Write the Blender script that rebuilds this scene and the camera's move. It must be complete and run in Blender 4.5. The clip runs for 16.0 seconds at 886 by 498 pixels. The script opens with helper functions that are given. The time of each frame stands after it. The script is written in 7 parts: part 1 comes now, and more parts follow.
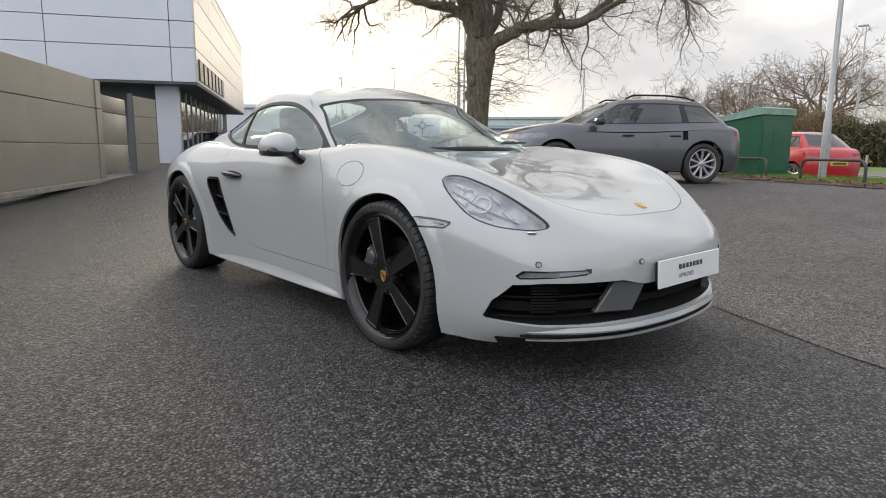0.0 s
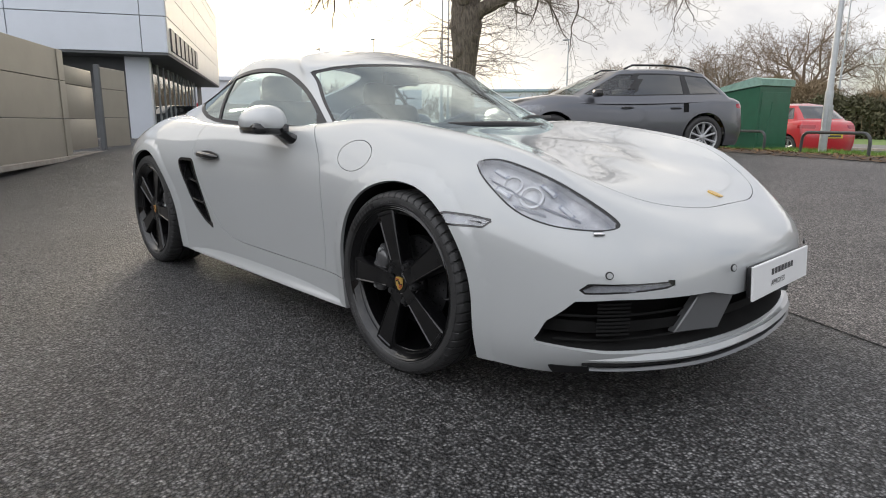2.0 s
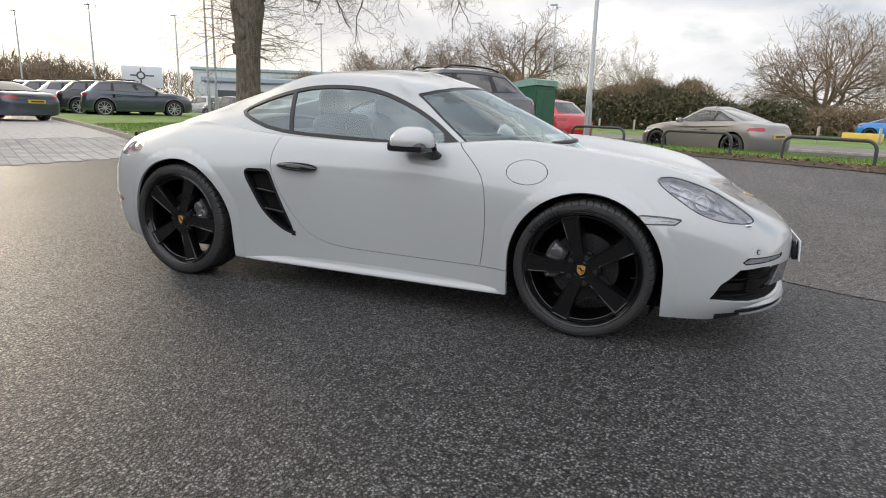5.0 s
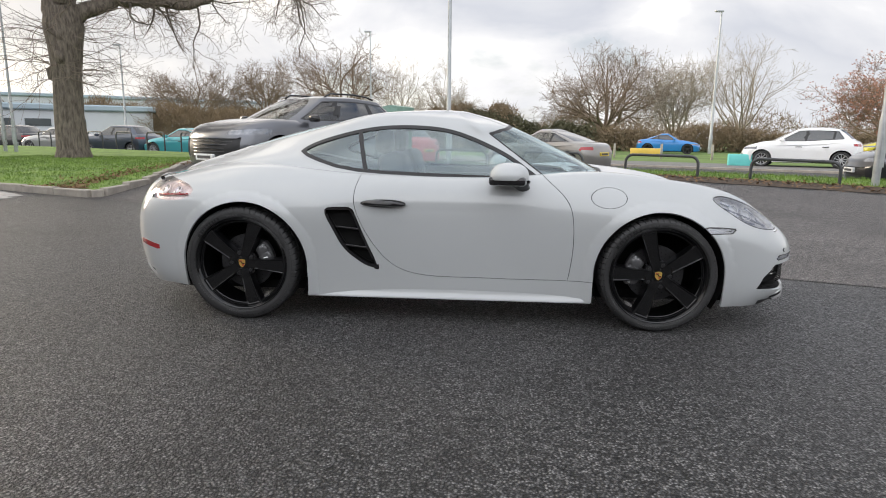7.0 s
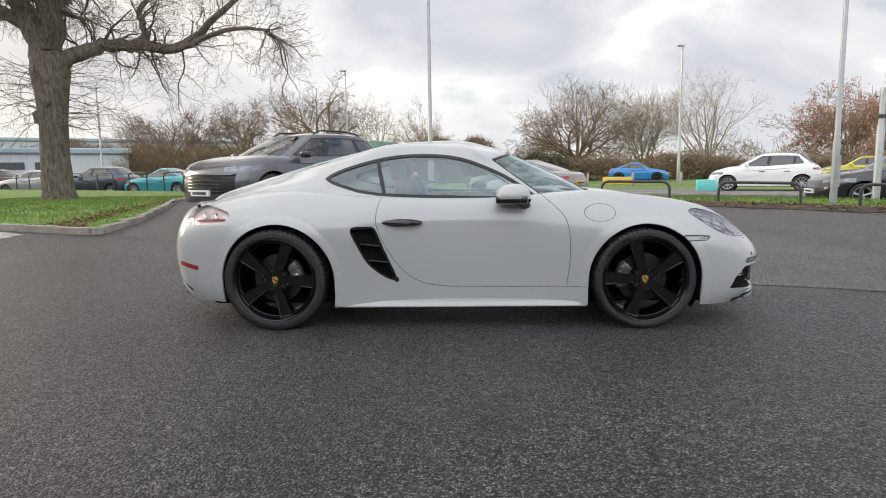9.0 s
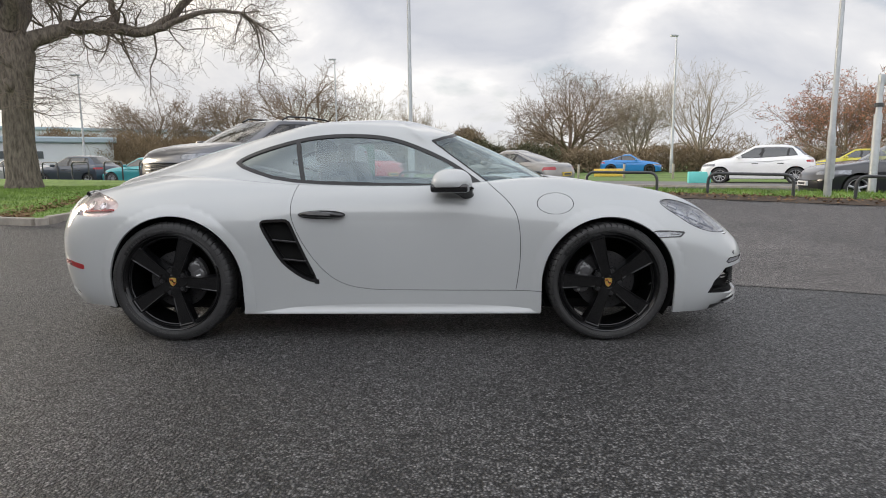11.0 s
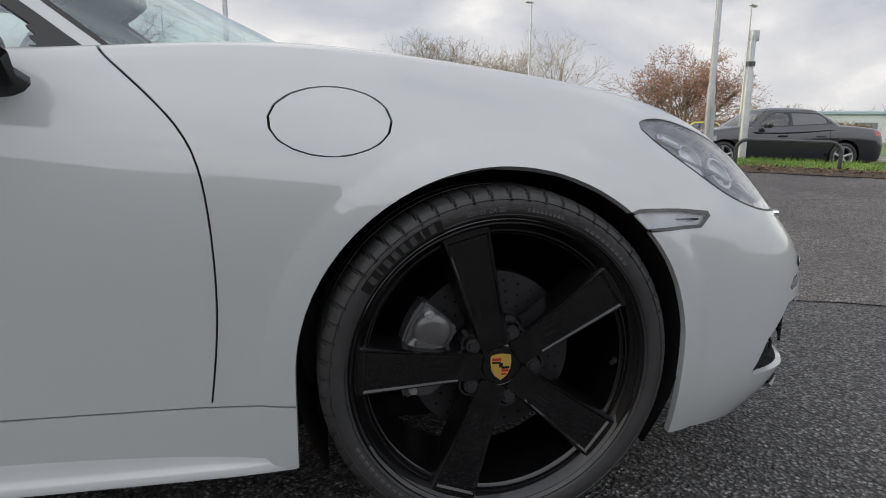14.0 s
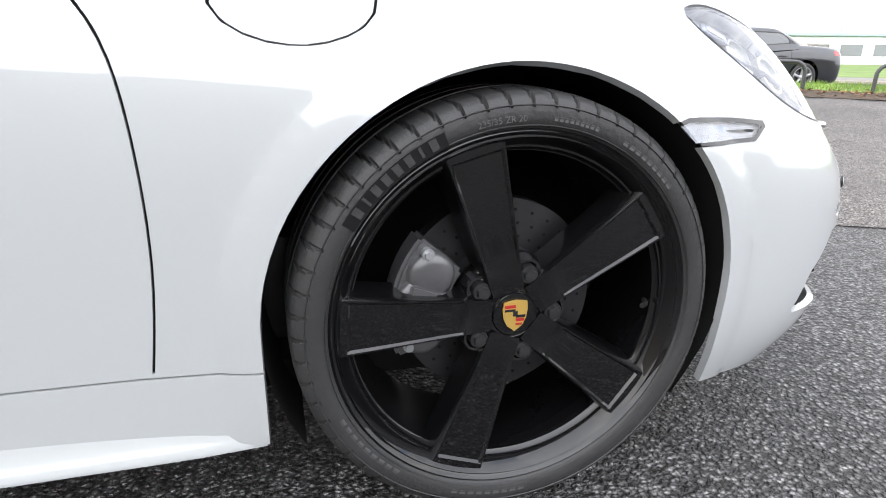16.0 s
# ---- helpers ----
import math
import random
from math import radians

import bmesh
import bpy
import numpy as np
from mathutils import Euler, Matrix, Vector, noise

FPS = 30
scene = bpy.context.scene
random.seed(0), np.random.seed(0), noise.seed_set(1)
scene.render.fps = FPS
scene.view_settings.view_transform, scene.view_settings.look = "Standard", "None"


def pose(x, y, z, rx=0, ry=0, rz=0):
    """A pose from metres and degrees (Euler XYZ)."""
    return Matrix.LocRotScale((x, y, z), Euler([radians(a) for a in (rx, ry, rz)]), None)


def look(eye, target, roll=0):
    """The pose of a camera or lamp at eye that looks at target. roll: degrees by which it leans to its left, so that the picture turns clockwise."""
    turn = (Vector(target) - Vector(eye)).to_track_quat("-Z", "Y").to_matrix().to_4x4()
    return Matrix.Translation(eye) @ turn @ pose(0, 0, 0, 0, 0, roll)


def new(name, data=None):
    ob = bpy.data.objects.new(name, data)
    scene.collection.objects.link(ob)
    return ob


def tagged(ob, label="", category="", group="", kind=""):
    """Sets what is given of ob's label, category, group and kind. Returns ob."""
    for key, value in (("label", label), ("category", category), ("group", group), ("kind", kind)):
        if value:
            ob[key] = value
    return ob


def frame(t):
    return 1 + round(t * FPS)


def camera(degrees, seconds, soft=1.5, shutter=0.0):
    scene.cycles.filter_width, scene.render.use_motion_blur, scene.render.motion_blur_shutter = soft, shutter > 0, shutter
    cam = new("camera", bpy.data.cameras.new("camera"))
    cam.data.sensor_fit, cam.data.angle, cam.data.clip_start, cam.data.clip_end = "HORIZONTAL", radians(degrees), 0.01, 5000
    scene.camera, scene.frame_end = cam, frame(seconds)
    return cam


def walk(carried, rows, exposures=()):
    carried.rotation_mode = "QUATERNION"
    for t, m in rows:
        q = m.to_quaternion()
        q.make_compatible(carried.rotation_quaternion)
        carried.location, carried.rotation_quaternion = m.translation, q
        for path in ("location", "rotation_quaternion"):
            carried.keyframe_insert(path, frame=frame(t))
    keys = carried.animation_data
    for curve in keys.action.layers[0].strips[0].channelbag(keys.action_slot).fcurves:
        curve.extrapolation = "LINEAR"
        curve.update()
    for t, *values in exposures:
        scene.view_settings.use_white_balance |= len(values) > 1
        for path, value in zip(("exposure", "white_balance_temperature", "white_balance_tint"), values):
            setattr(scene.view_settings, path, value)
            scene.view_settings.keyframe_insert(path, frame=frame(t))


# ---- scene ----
cam = camera(72.0, 16.0, soft=1.0)
PATH = [
    (0, (3.399, -2.447, 0.892), (1.929, -1.129, 0.57), 0.6),
    (0.5, (3.198, -2.338, 0.901), (1.762, -0.995, 0.536), 0.4),
    (1, (3.017, -2.257, 0.897), (1.59, -0.909, 0.516), 0.3),
    (1.5, (2.929, -2.223, 0.893), (1.501, -0.875, 0.512), 0.2),
    (2, (2.884, -2.222, 0.901), (1.468, -0.869, 0.496), 0.4),
    (2.5, (2.839, -2.381, 0.95), (1.495, -0.956, 0.547), 1.3),
    (3, (2.719, -2.643, 0.997), (1.513, -1.104, 0.578), 1.6),
    (3.5, (2.495, -2.897, 1.004), (1.39, -1.284, 0.584), 1.7),
    (4, (2.244, -3.214, 1.02), (1.259, -1.523, 0.608), 1.5),
    (4.5, (2.0, -3.499, 1.058), (1.156, -1.738, 0.627), 1.5),
    (4.7, (1.877, -3.591, 1.058), (1.079, -1.811, 0.618), 1.6),
    (6.8, (0.364, -4.345, 1.098), (0.168, -2.391, 0.72), 0.9),
    (7, (0.249, -4.391, 1.116), (0.103, -2.43, 0.752), 0.6),
    (7.5, (0.034, -4.441, 1.084), (-0.057, -2.467, 0.776), 0.0),
    (8, (-0.07, -4.576, 1.049), (-0.157, -2.591, 0.82), -0.6),
    (8.5, (-0.035, -4.763, 1.056), (-0.123, -2.778, 0.821), -0.9),
    (9, (0.043, -4.884, 1.063), (-0.027, -2.901, 0.808), -0.8),
    (9.2, (0.073, -4.907, 1.049), (0.007, -2.924, 0.793), -0.8),
    (11.5, (0.51, -3.849, 1.008), (0.466, -1.87, 0.723), -0.3),
    (12, (0.624, -3.393, 1.007), (0.632, -1.413, 0.724), -0.1),
    (12.5, (0.728, -3.001, 0.985), (0.909, -1.029, 0.705), 0.2),
    (13, (0.795, -2.578, 0.967), (1.098, -0.620, 0.690), 0.3),
    (13.5, (0.872, -2.210, 0.900), (1.209, -0.259, 0.622), 0.3),
    (14, (0.914, -1.894, 0.759), (1.310, 0.030, 0.384), 0.6),
    (14.5, (0.918, -1.738, 0.605), (1.363, 0.154, 0.135), 0.7),
    (15, (0.929, -1.679, 0.584), (1.405, 0.183, 0.033), 0.7),
    (15.5, (0.923, -1.669, 0.600), (1.423, 0.182, 0.029), 0.7),
    (16, (0.899, -1.657, 0.709), (1.417, 0.177, 0.102), 0.7),
]
EXPOSURES = [(0.0, 0.04), (2.5, 0.14), (4.5, 0.15), (7.0, 0.22), (8.0, 0.18), (9.0, 0.14), (11.5, 0.03), (12.5, -0.06), (13.5, -0.2), (14.0, -0.14), (14.4, 0.2), (14.8, 1.15), (15.5, 1.30), (16.0, 1.42)]
walk(cam, [(t, look(eye, target, roll)) for t, eye, target, roll in PATH], EXPOSURES)

# ---- light ----
SUN_AZ, SUN_EL = radians(160), radians(11)
SUN_DIR = Vector((math.cos(SUN_AZ) * math.cos(SUN_EL), math.sin(SUN_AZ) * math.cos(SUN_EL), math.sin(SUN_EL)))


def build_world():
    w = bpy.data.worlds.new("overcast_sky")
    scene.world = w
    w.use_nodes = True
    nt = w.node_tree
    n, l = nt.nodes, nt.links
    n.clear()
    out = n.new("ShaderNodeOutputWorld")
    bg = n.new("ShaderNodeBackground")
    sky = n.new("ShaderNodeTexSky")
    sky.sky_type = "NISHITA"
    sky.sun_disc = False
    sky.sun_elevation, sky.sun_rotation = SUN_EL, math.pi / 2 - SUN_AZ
    sky.air_density, sky.dust_density = 1.2, 2.0
    tc = n.new("ShaderNodeTexCoord")
    mp = n.new("ShaderNodeMapping")
    mp.inputs["Scale"].default_value = (1.0, 1.0, 2.0)
    l.new(tc.outputs["Generated"], mp.inputs["Vector"])

    def noise_node(scale, detail, rough, dist):
        k = n.new("ShaderNodeTexNoise")
        k.inputs["Scale"].default_value, k.inputs["Detail"].default_value = scale, detail
        k.inputs["Roughness"].default_value, k.inputs["Distortion"].default_value = rough, dist
        l.new(mp.outputs["Vector"], k.inputs["Vector"])
        return k

    def ramp(src, *stops):
        r = n.new("ShaderNodeValToRGB")
        while len(r.color_ramp.elements) < len(stops):
            r.color_ramp.elements.new(0.5)
        for e, (p, c) in zip(r.color_ramp.elements, stops):
            e.position, e.color = p, (*c, 1)
        l.new(src, r.inputs["Fac"])
        return r

    def mix(kind, fac, a, b):
        m = n.new("ShaderNodeMix")
        m.data_type, m.blend_type = "RGBA", kind
        m.clamp_result = False
        for sock, v in (("Factor", fac), (6, a), (7, b)):
            s = m.inputs[sock]
            if isinstance(v, (int, float)):
                s.default_value = v
            elif isinstance(v, tuple):
                s.default_value = (*v, 1)
            else:
                l.new(v, s)
        return m.outputs[2]

    # cover: where the cloud lies, tone: how thick it is
    cover = ramp(noise_node(2.3, 7, 0.55, 0.3).outputs["Fac"], (0.30, (0, 0, 0)), (0.42, (1, 1, 1)))
    tone = ramp(noise_node(3.1, 8, 0.5, 0.25).outputs["Fac"], (0.34, (1.05, 1.02, 0.98)), (0.44, (0.73, 0.73, 0.74)), (0.58, (0.52, 0.54, 0.59)), (0.75, (0.66, 0.67, 0.69)))
    blue = mix("MULTIPLY", 1.0, sky.outputs["Color"], (SKY_GAIN * 0.85, SKY_GAIN, SKY_GAIN * 1.35))
    base = mix("MIX", cover.outputs["Color"], blue, tone.outputs["Color"])
    # the low sun behind the cloud warms and brightens the sky round it
    dot = n.new("ShaderNodeVectorMath")
    dot.operation = "DOT_PRODUCT"
    nrm = n.new("ShaderNodeVectorMath")
    nrm.operation = "NORMALIZE"
    l.new(tc.outputs["Generated"], nrm.inputs[0])
    l.new(nrm.outputs["Vector"], dot.inputs[0])
    dot.inputs[1].default_value = SUN_DIR
    glow = ramp(dot.outputs["Value"], (0.0, (0, 0, 0)), (0.55, (0.05, 0.045, 0.035)), (0.82, (0.24, 0.18, 0.08)), (0.95, (0.58, 0.44, 0.20)), (1.0, (1.25, 0.98, 0.52)))
    thin = ramp(tone.outputs["Color"], (0.4, (0.45, 0.45, 0.45)), (0.95, (1.15, 1.15, 1.15)))
    warm = mix("MULTIPLY", 1.0, glow.outputs["Color"], thin.outputs["Color"])
    total = mix("ADD", 1.0, base, warm)
    # broad bright lobe added to the unseen sky at -y, lights the car's side
    dot2 = n.new("ShaderNodeVectorMath")
    dot2.operation = "DOT_PRODUCT"
    l.new(nrm.outputs["Vector"], dot2.inputs[0])
    dot2.inputs[1].default_value = Vector((0.0, -0.93, 0.37)).normalized()
    back = ramp(dot2.outputs["Value"], (0.0, (0, 0, 0)), (0.5, (0.30, 0.308, 0.318)), (0.8, (0.62, 0.635, 0.65)), (1.0, (0.78, 0.795, 0.81)))
    total = mix("ADD", 1.0, total, back.outputs["Color"])
    # brighter band low over the horizon
    sep = n.new("ShaderNodeSeparateXYZ")
    l.new(nrm.outputs["Vector"], sep.inputs["Vector"])
    low = ramp(sep.outputs["Z"], (0.0, (0.15, 0.14, 0.12)), (0.16, (0.05, 0.05, 0.05)), (0.4, (0, 0, 0)))
    total = mix("ADD", 1.0, total, low.outputs["Color"])
    # a cloudy sky is brighter overhead than near the horizon
    lift = ramp(sep.outputs["Z"], (0.0, (1.02, 1.02, 1.03)), (0.35, (1.06, 1.06, 1.08)), (0.6, (1.22, 1.22, 1.25)), (1.0, (1.35, 1.35, 1.39)))
    total = mix("MULTIPLY", 1.0, total, lift.outputs["Color"])
    l.new(total, bg.inputs["Color"])
    bg.inputs["Strength"].default_value = SKY_STRENGTH
    l.new(bg.outputs["Background"], out.inputs["Surface"])


SKY_GAIN, SKY_STRENGTH = 0.12, 1.0
build_world()
sun_lamp = bpy.data.lights.new("sun", "SUN")
sun_lamp.energy, sun_lamp.angle, sun_lamp.color = 2.2, radians(26), (1.0, 0.86, 0.68)
sun_ob = new("sun", sun_lamp)
sun_ob.matrix_world = look((0, 0, 30), Vector((0, 0, 30)) - SUN_DIR)


# ---- materials ----
def material(name, color, rough=0.6, metal=0.0, coat=0.0, vary=0.0, vscale=3.0, bump=0.0, bscale=60.0, spec=0.5, alpha=1.0, rough_vary=0.0, tint=None, detail=6.0, obj_vary=0.0, coat_ior=1.5, stretch=None):
    m = bpy.data.materials.new(name)
    m.use_nodes = True
    nt = m.node_tree
    n, l = nt.nodes, nt.links
    b = n["Principled BSDF"]
    b.inputs["Base Color"].default_value = (*color, 1)
    b.inputs["Roughness"].default_value = rough
    b.inputs["Metallic"].default_value = metal
    b.inputs["Coat Weight"].default_value = coat
    b.inputs["Coat Roughness"].default_value = 0.02
    b.inputs["Coat IOR"].default_value = coat_ior
    b.inputs["Specular IOR Level"].default_value = spec
    tc = n.new("ShaderNodeTexCoord")
    where = tc.outputs["Object"]
    if stretch:
        mp = n.new("ShaderNodeMapping")
        mp.inputs["Scale"].default_value = stretch
        l.new(where, mp.inputs["Vector"])
        where = mp.outputs["Vector"]
    src = None
    if vary or rough_vary or tint:
        k = n.new("ShaderNodeTexNoise")
        k.inputs["Scale"].default_value, k.inputs["Detail"].default_value = vscale, detail
        k.inputs["Roughness"].default_value = 0.65
        l.new(where, k.inputs["Vector"])
        r = n.new("ShaderNodeValToRGB")
        a, c = r.color_ramp.elements
        a.position, c.position = 0.3, 0.7
        other = tint or color
        a.color = (*[max(0, x * (1 - vary)) for x in color], 1)
        c.color = (*[min(1, x * (1 + vary)) for x in other], 1)
        l.new(k.outputs["Fac"], r.inputs["Fac"])
        src = r.outputs["Color"]
        if rough_vary:
            mr = n.new("ShaderNodeMapRange")
            mr.inputs["To Min"].default_value, mr.inputs["To Max"].default_value = max(0, rough - rough_vary), min(1, rough + rough_vary)
            l.new(k.outputs["Fac"], mr.inputs["Value"])
            l.new(mr.outputs["Result"], b.inputs["Roughness"])
    if obj_vary:
        oi = n.new("ShaderNodeObjectInfo")
        mr = n.new("ShaderNodeMapRange")
        mr.inputs["To Min"].default_value, mr.inputs["To Max"].default_value = 1 - obj_vary, 1 + obj_vary
        l.new(oi.outputs["Random"], mr.inputs["Value"])
        mx = n.new("ShaderNodeMix")
        mx.data_type, mx.blend_type = "RGBA", "MULTIPLY"
        mx.inputs["Factor"].default_value = 1
        if src:
            l.new(src, mx.inputs[6])
        else:
            mx.inputs[6].default_value = (*color, 1)
        l.new(mr.outputs["Result"], mx.inputs[7])
        src = mx.outputs[2]
    if src:
        l.new(src, b.inputs["Base Color"])
    if bump:
        k2 = n.new("ShaderNodeTexNoise")
        k2.inputs["Scale"].default_value, k2.inputs["Detail"].default_value = bscale, 4
        l.new(where, k2.inputs["Vector"])
        bp = n.new("ShaderNodeBump")
        bp.inputs["Strength"].default_value = bump
        bp.inputs["Distance"].default_value = 0.01
        l.new(k2.outputs["Fac"], bp.inputs["Height"])
        l.new(bp.outputs["Normal"], b.inputs["Normal"])
    return m


def glass_material(name, tint=(0.9, 0.95, 0.95), rough=0.0, clear=0.75, ior=1.55, shine=(1.0, 1.0, 1.0)):
    """Thin glass: mostly clear, with a mirror-like surface that grows towards grazing angles."""
    m = bpy.data.materials.new(name)
    m.use_nodes = True
    nt = m.node_tree
    n, l = nt.nodes, nt.links
    n.clear()
    out = n.new("ShaderNodeOutputMaterial")
    tr = n.new("ShaderNodeBsdfTransparent")
    tr.inputs["Color"].default_value = (*[t * clear for t in tint], 1)
    gl = n.new("ShaderNodeBsdfGlossy")
    gl.inputs["Roughness"].default_value = rough
    gl.inputs["Color"].default_value = (*shine, 1)
    lw = n.new("ShaderNodeLayerWeight")
    lw.inputs["Blend"].default_value = 0.5
    edge = n.new("ShaderNodeMath")
    edge.operation = "POWER"
    edge.inputs[1].default_value = 4.5
    l.new(lw.outputs["Facing"], edge.inputs[0])
    f0 = ((ior - 1) / (ior + 1)) ** 2
    fr = n.new("ShaderNodeMath")
    fr.operation = "MULTIPLY_ADD"
    fr.inputs[1].default_value, fr.inputs[2].default_value = 1 - f0, f0
    l.new(edge.outputs["Value"], fr.inputs[0])
    mx = n.new("ShaderNodeMixShader")
    l.new(fr.outputs["Value"], mx.inputs["Fac"])
    l.new(tr.outputs["BSDF"], mx.inputs[1])
    l.new(gl.outputs["BSDF"], mx.inputs[2])
    l.new(mx.outputs["Shader"], out.inputs["Surface"])
    return m


PAINT = material("chalk_grey_car_paint", (0.462, 0.479, 0.482), rough=0.38, coat=1.0, spec=0.3, coat_ior=1.68, vary=0.015, vscale=1.2)
BLACK_GLOSS = material("gloss_black_paint", (0.012, 0.012, 0.013), rough=0.16, coat=0.6, vary=0.1, vscale=8)
BLACK_SATIN = material("gloss_black_alloy", (0.004, 0.004, 0.0045), rough=0.3, spec=0.1, coat=1.0, vary=0.15, vscale=20)
BLACK_TRIM = material("black_plastic_trim", (0.016, 0.016, 0.017), rough=0.45, vary=0.15, vscale=12, bump=0.1, bscale=300)
LINER = material("black_wheel_arch_liner", (0.011, 0.011, 0.011), rough=0.9, spec=0.2, vary=0.2, vscale=10)
RUBBER = material("tyre_rubber", (0.034, 0.034, 0.0345), spec=0.4, rough=0.5, vary=0.2, vscale=9, bump=0.15, bscale=140, rough_vary=0.12)
RUBBER_LIGHT = material("raised_tyre_lettering", (0.085, 0.085, 0.085), rough=0.55)
RUBBER_DARK = material("smooth_black_tyre_band", (0.007, 0.007, 0.0075), rough=0.35, spec=0.3)
BOLT = material("dark_steel_bolt", (0.05, 0.05, 0.052), rough=0.32, metal=0.6, vary=0.2, vscale=60)
STEEL = material("brake_disc_steel", (0.06, 0.06, 0.063), rough=0.4, metal=0.8, vary=0.15, vscale=15)
CALIPER = material("grey_brake_caliper", (0.10, 0.10, 0.103), rough=0.3, metal=0.3, coat=0.3, vary=0.2, vscale=20)
CHROME = material("chrome", (0.8, 0.8, 0.81), rough=0.1, metal=1.0)
SILVER = material("silver_paint", (0.42, 0.43, 0.44), rough=0.3, metal=0.6, coat=0.5)
GOLD = material("gold_badge", (0.62, 0.40, 0.10), rough=0.3, metal=0.5)
BADGE_RED = material("red_enamel", (0.35, 0.02, 0.02), rough=0.3)
WHITE_PLATE = material("white_plate_plastic", (0.82, 0.83, 0.83), rough=0.35, vary=0.03, vscale=4)
GREY_INK = material("dark_grey_print", (0.06, 0.06, 0.065), rough=0.5)
RED_LENS = material("red_lamp_lens", (0.34, 0.015, 0.02), rough=0.12, coat=0.8)
CLEAR_LENS = glass_material("clear_lamp_lens", (0.97, 0.98, 1.0), clear=0.98, ior=1.95)
SMOKED_LENS = glass_material("rear_lamp_lens", (0.97, 0.93, 0.93), clear=0.9)
TAIL_INSIDE = material("pale_rear_lamp_reflector", (0.66, 0.52, 0.52), rough=0.2, metal=0.35, vary=0.3, vscale=16, tint=(0.75, 0.70, 0.71))
MARKER_INSIDE = material("bright_marker_reflector", (0.30, 0.31, 0.33), rough=0.25, metal=0.3, vary=0.3, vscale=40)
VANE = material("dark_grey_gloss_vane", (0.12, 0.123, 0.128), rough=0.22, coat=0.8)
SILVER_DARK = material("dark_silver_blade", (0.16, 0.165, 0.17), rough=0.35, metal=0.5, coat=0.3)
CAR_LAMP = material("clear_lamp_unit", (0.20, 0.21, 0.23), rough=0.12, metal=0.4, coat=1.0, vary=0.5, vscale=9)
LAMP_DARK = material("smoked_grey_lamp_bezel", (0.30, 0.32, 0.37), rough=0.2, metal=0.3)
CAR_GLASS = glass_material("car_window_glass", (0.88, 0.985, 0.985), clear=0.84, ior=2.3, shine=(0.86, 0.97, 1.0))
LEATHER = material("black_leather", (0.02, 0.02, 0.022), rough=0.55, vary=0.2, vscale=10)
HOUSING = material("silver_lamp_reflector", (0.50, 0.53, 0.62), rough=0.16, metal=0.35, vary=0.45, vscale=11, tint=(0.72, 0.75, 0.84))


# ---- mesh helpers ----
def mesh_from(bm, name, smooth=True):
    me = bpy.data.meshes.new(name)
    bm.to_mesh(me)
    bm.free()
    if smooth:
        me.polygons.foreach_set("use_smooth", [True] * len(me.polygons))
    return me


def part(name, bm, mat, parent, label="", smooth=True, sharp=35):
    """Links a bmesh (or a mesh) as one object under a thing or a part."""
    me = mesh_from(bm, name, smooth) if isinstance(bm, bmesh.types.BMesh) else bm
    if mat and not me.materials:
        me.materials.append(mat)
    if smooth and sharp is not None and isinstance(bm, bmesh.types.BMesh) or (sharp not in (None, 35)):
        me.set_sharp_from_angle(angle=radians(sharp))
    ob = new(name, me)
    ob.parent = parent
    if label:
        ob["label"] = label
    return ob


def thing(name, label, category, group="", kind="", m=None):
    ob = new(name)
    ob.empty_display_size = 0.1
    tagged(ob, label, category, group, kind)
    if m is not None:
        ob.matrix_world = m
    return ob


def solid(name, bm, mat, label, category, group="", kind="", m=None, smooth=True, sharp=35):
    """A thing that is one single mesh."""
    ob = part(name, bm, mat, None, "", smooth, sharp)
    tagged(ob, label, category, group, kind)
    if m is not None:
        ob.matrix_world = m
    return ob


def box(bm, x0, x1, y0, y1, z0, z1, bevel=0.0, seg=2, m=None):
    got = bmesh.ops.create_cube(bm, size=1, matrix=Matrix.Translation(((x0 + x1) / 2, (y0 + y1) / 2, (z0 + z1) / 2)) @ Matrix.Diagonal((x1 - x0, y1 - y0, z1 - z0, 1)))
    verts = got["verts"]
    if bevel:
        edges = list({e for v in verts for e in v.link_edges})
        res = bmesh.ops.bevel(bm, geom=edges, offset=bevel, segments=seg, profile=0.5, affect="EDGES", clamp_overlap=True)
        verts = list({v for f in res["faces"] for v in f.verts} | {v for v in verts if v.is_valid})
    if m is not None:
        bmesh.ops.transform(bm, matrix=m, verts=[v for v in verts if v.is_valid])
    return verts


def cyl(bm, p, q, r0, r1=None, seg=16, caps=True):
    p, q = Vector(p), Vector(q)
    d = q - p
    m = Matrix.Translation((p + q) / 2) @ d.to_track_quat("Z", "Y").to_matrix().to_4x4()
    return bmesh.ops.create_cone(bm, cap_ends=caps, segments=seg, radius1=r0, radius2=r0 if r1 is None else r1, depth=d.length, matrix=m)["verts"]


def lathe(bm, profile, seg=48, axis="y", closed=False):
    """Turns (radius, offset along the axis) round the axis."""
    rings = []
    for r, h in profile:
        ring = []
        for i in range(seg):
            a = 2 * math.pi * i / seg
            c, s = r * math.cos(a), r * math.sin(a)
            ring.append(bm.verts.new((c, h, s) if axis == "y" else (c, s, h)))
        rings.append(ring)
    pairs = list(zip(rings, rings[1:])) + ([(rings[-1], rings[0])] if closed else [])
    for a, b in pairs:
        for i in range(seg):
            j = (i + 1) % seg
            bm.faces.new((a[i], a[j], b[j], b[i]))
    return rings


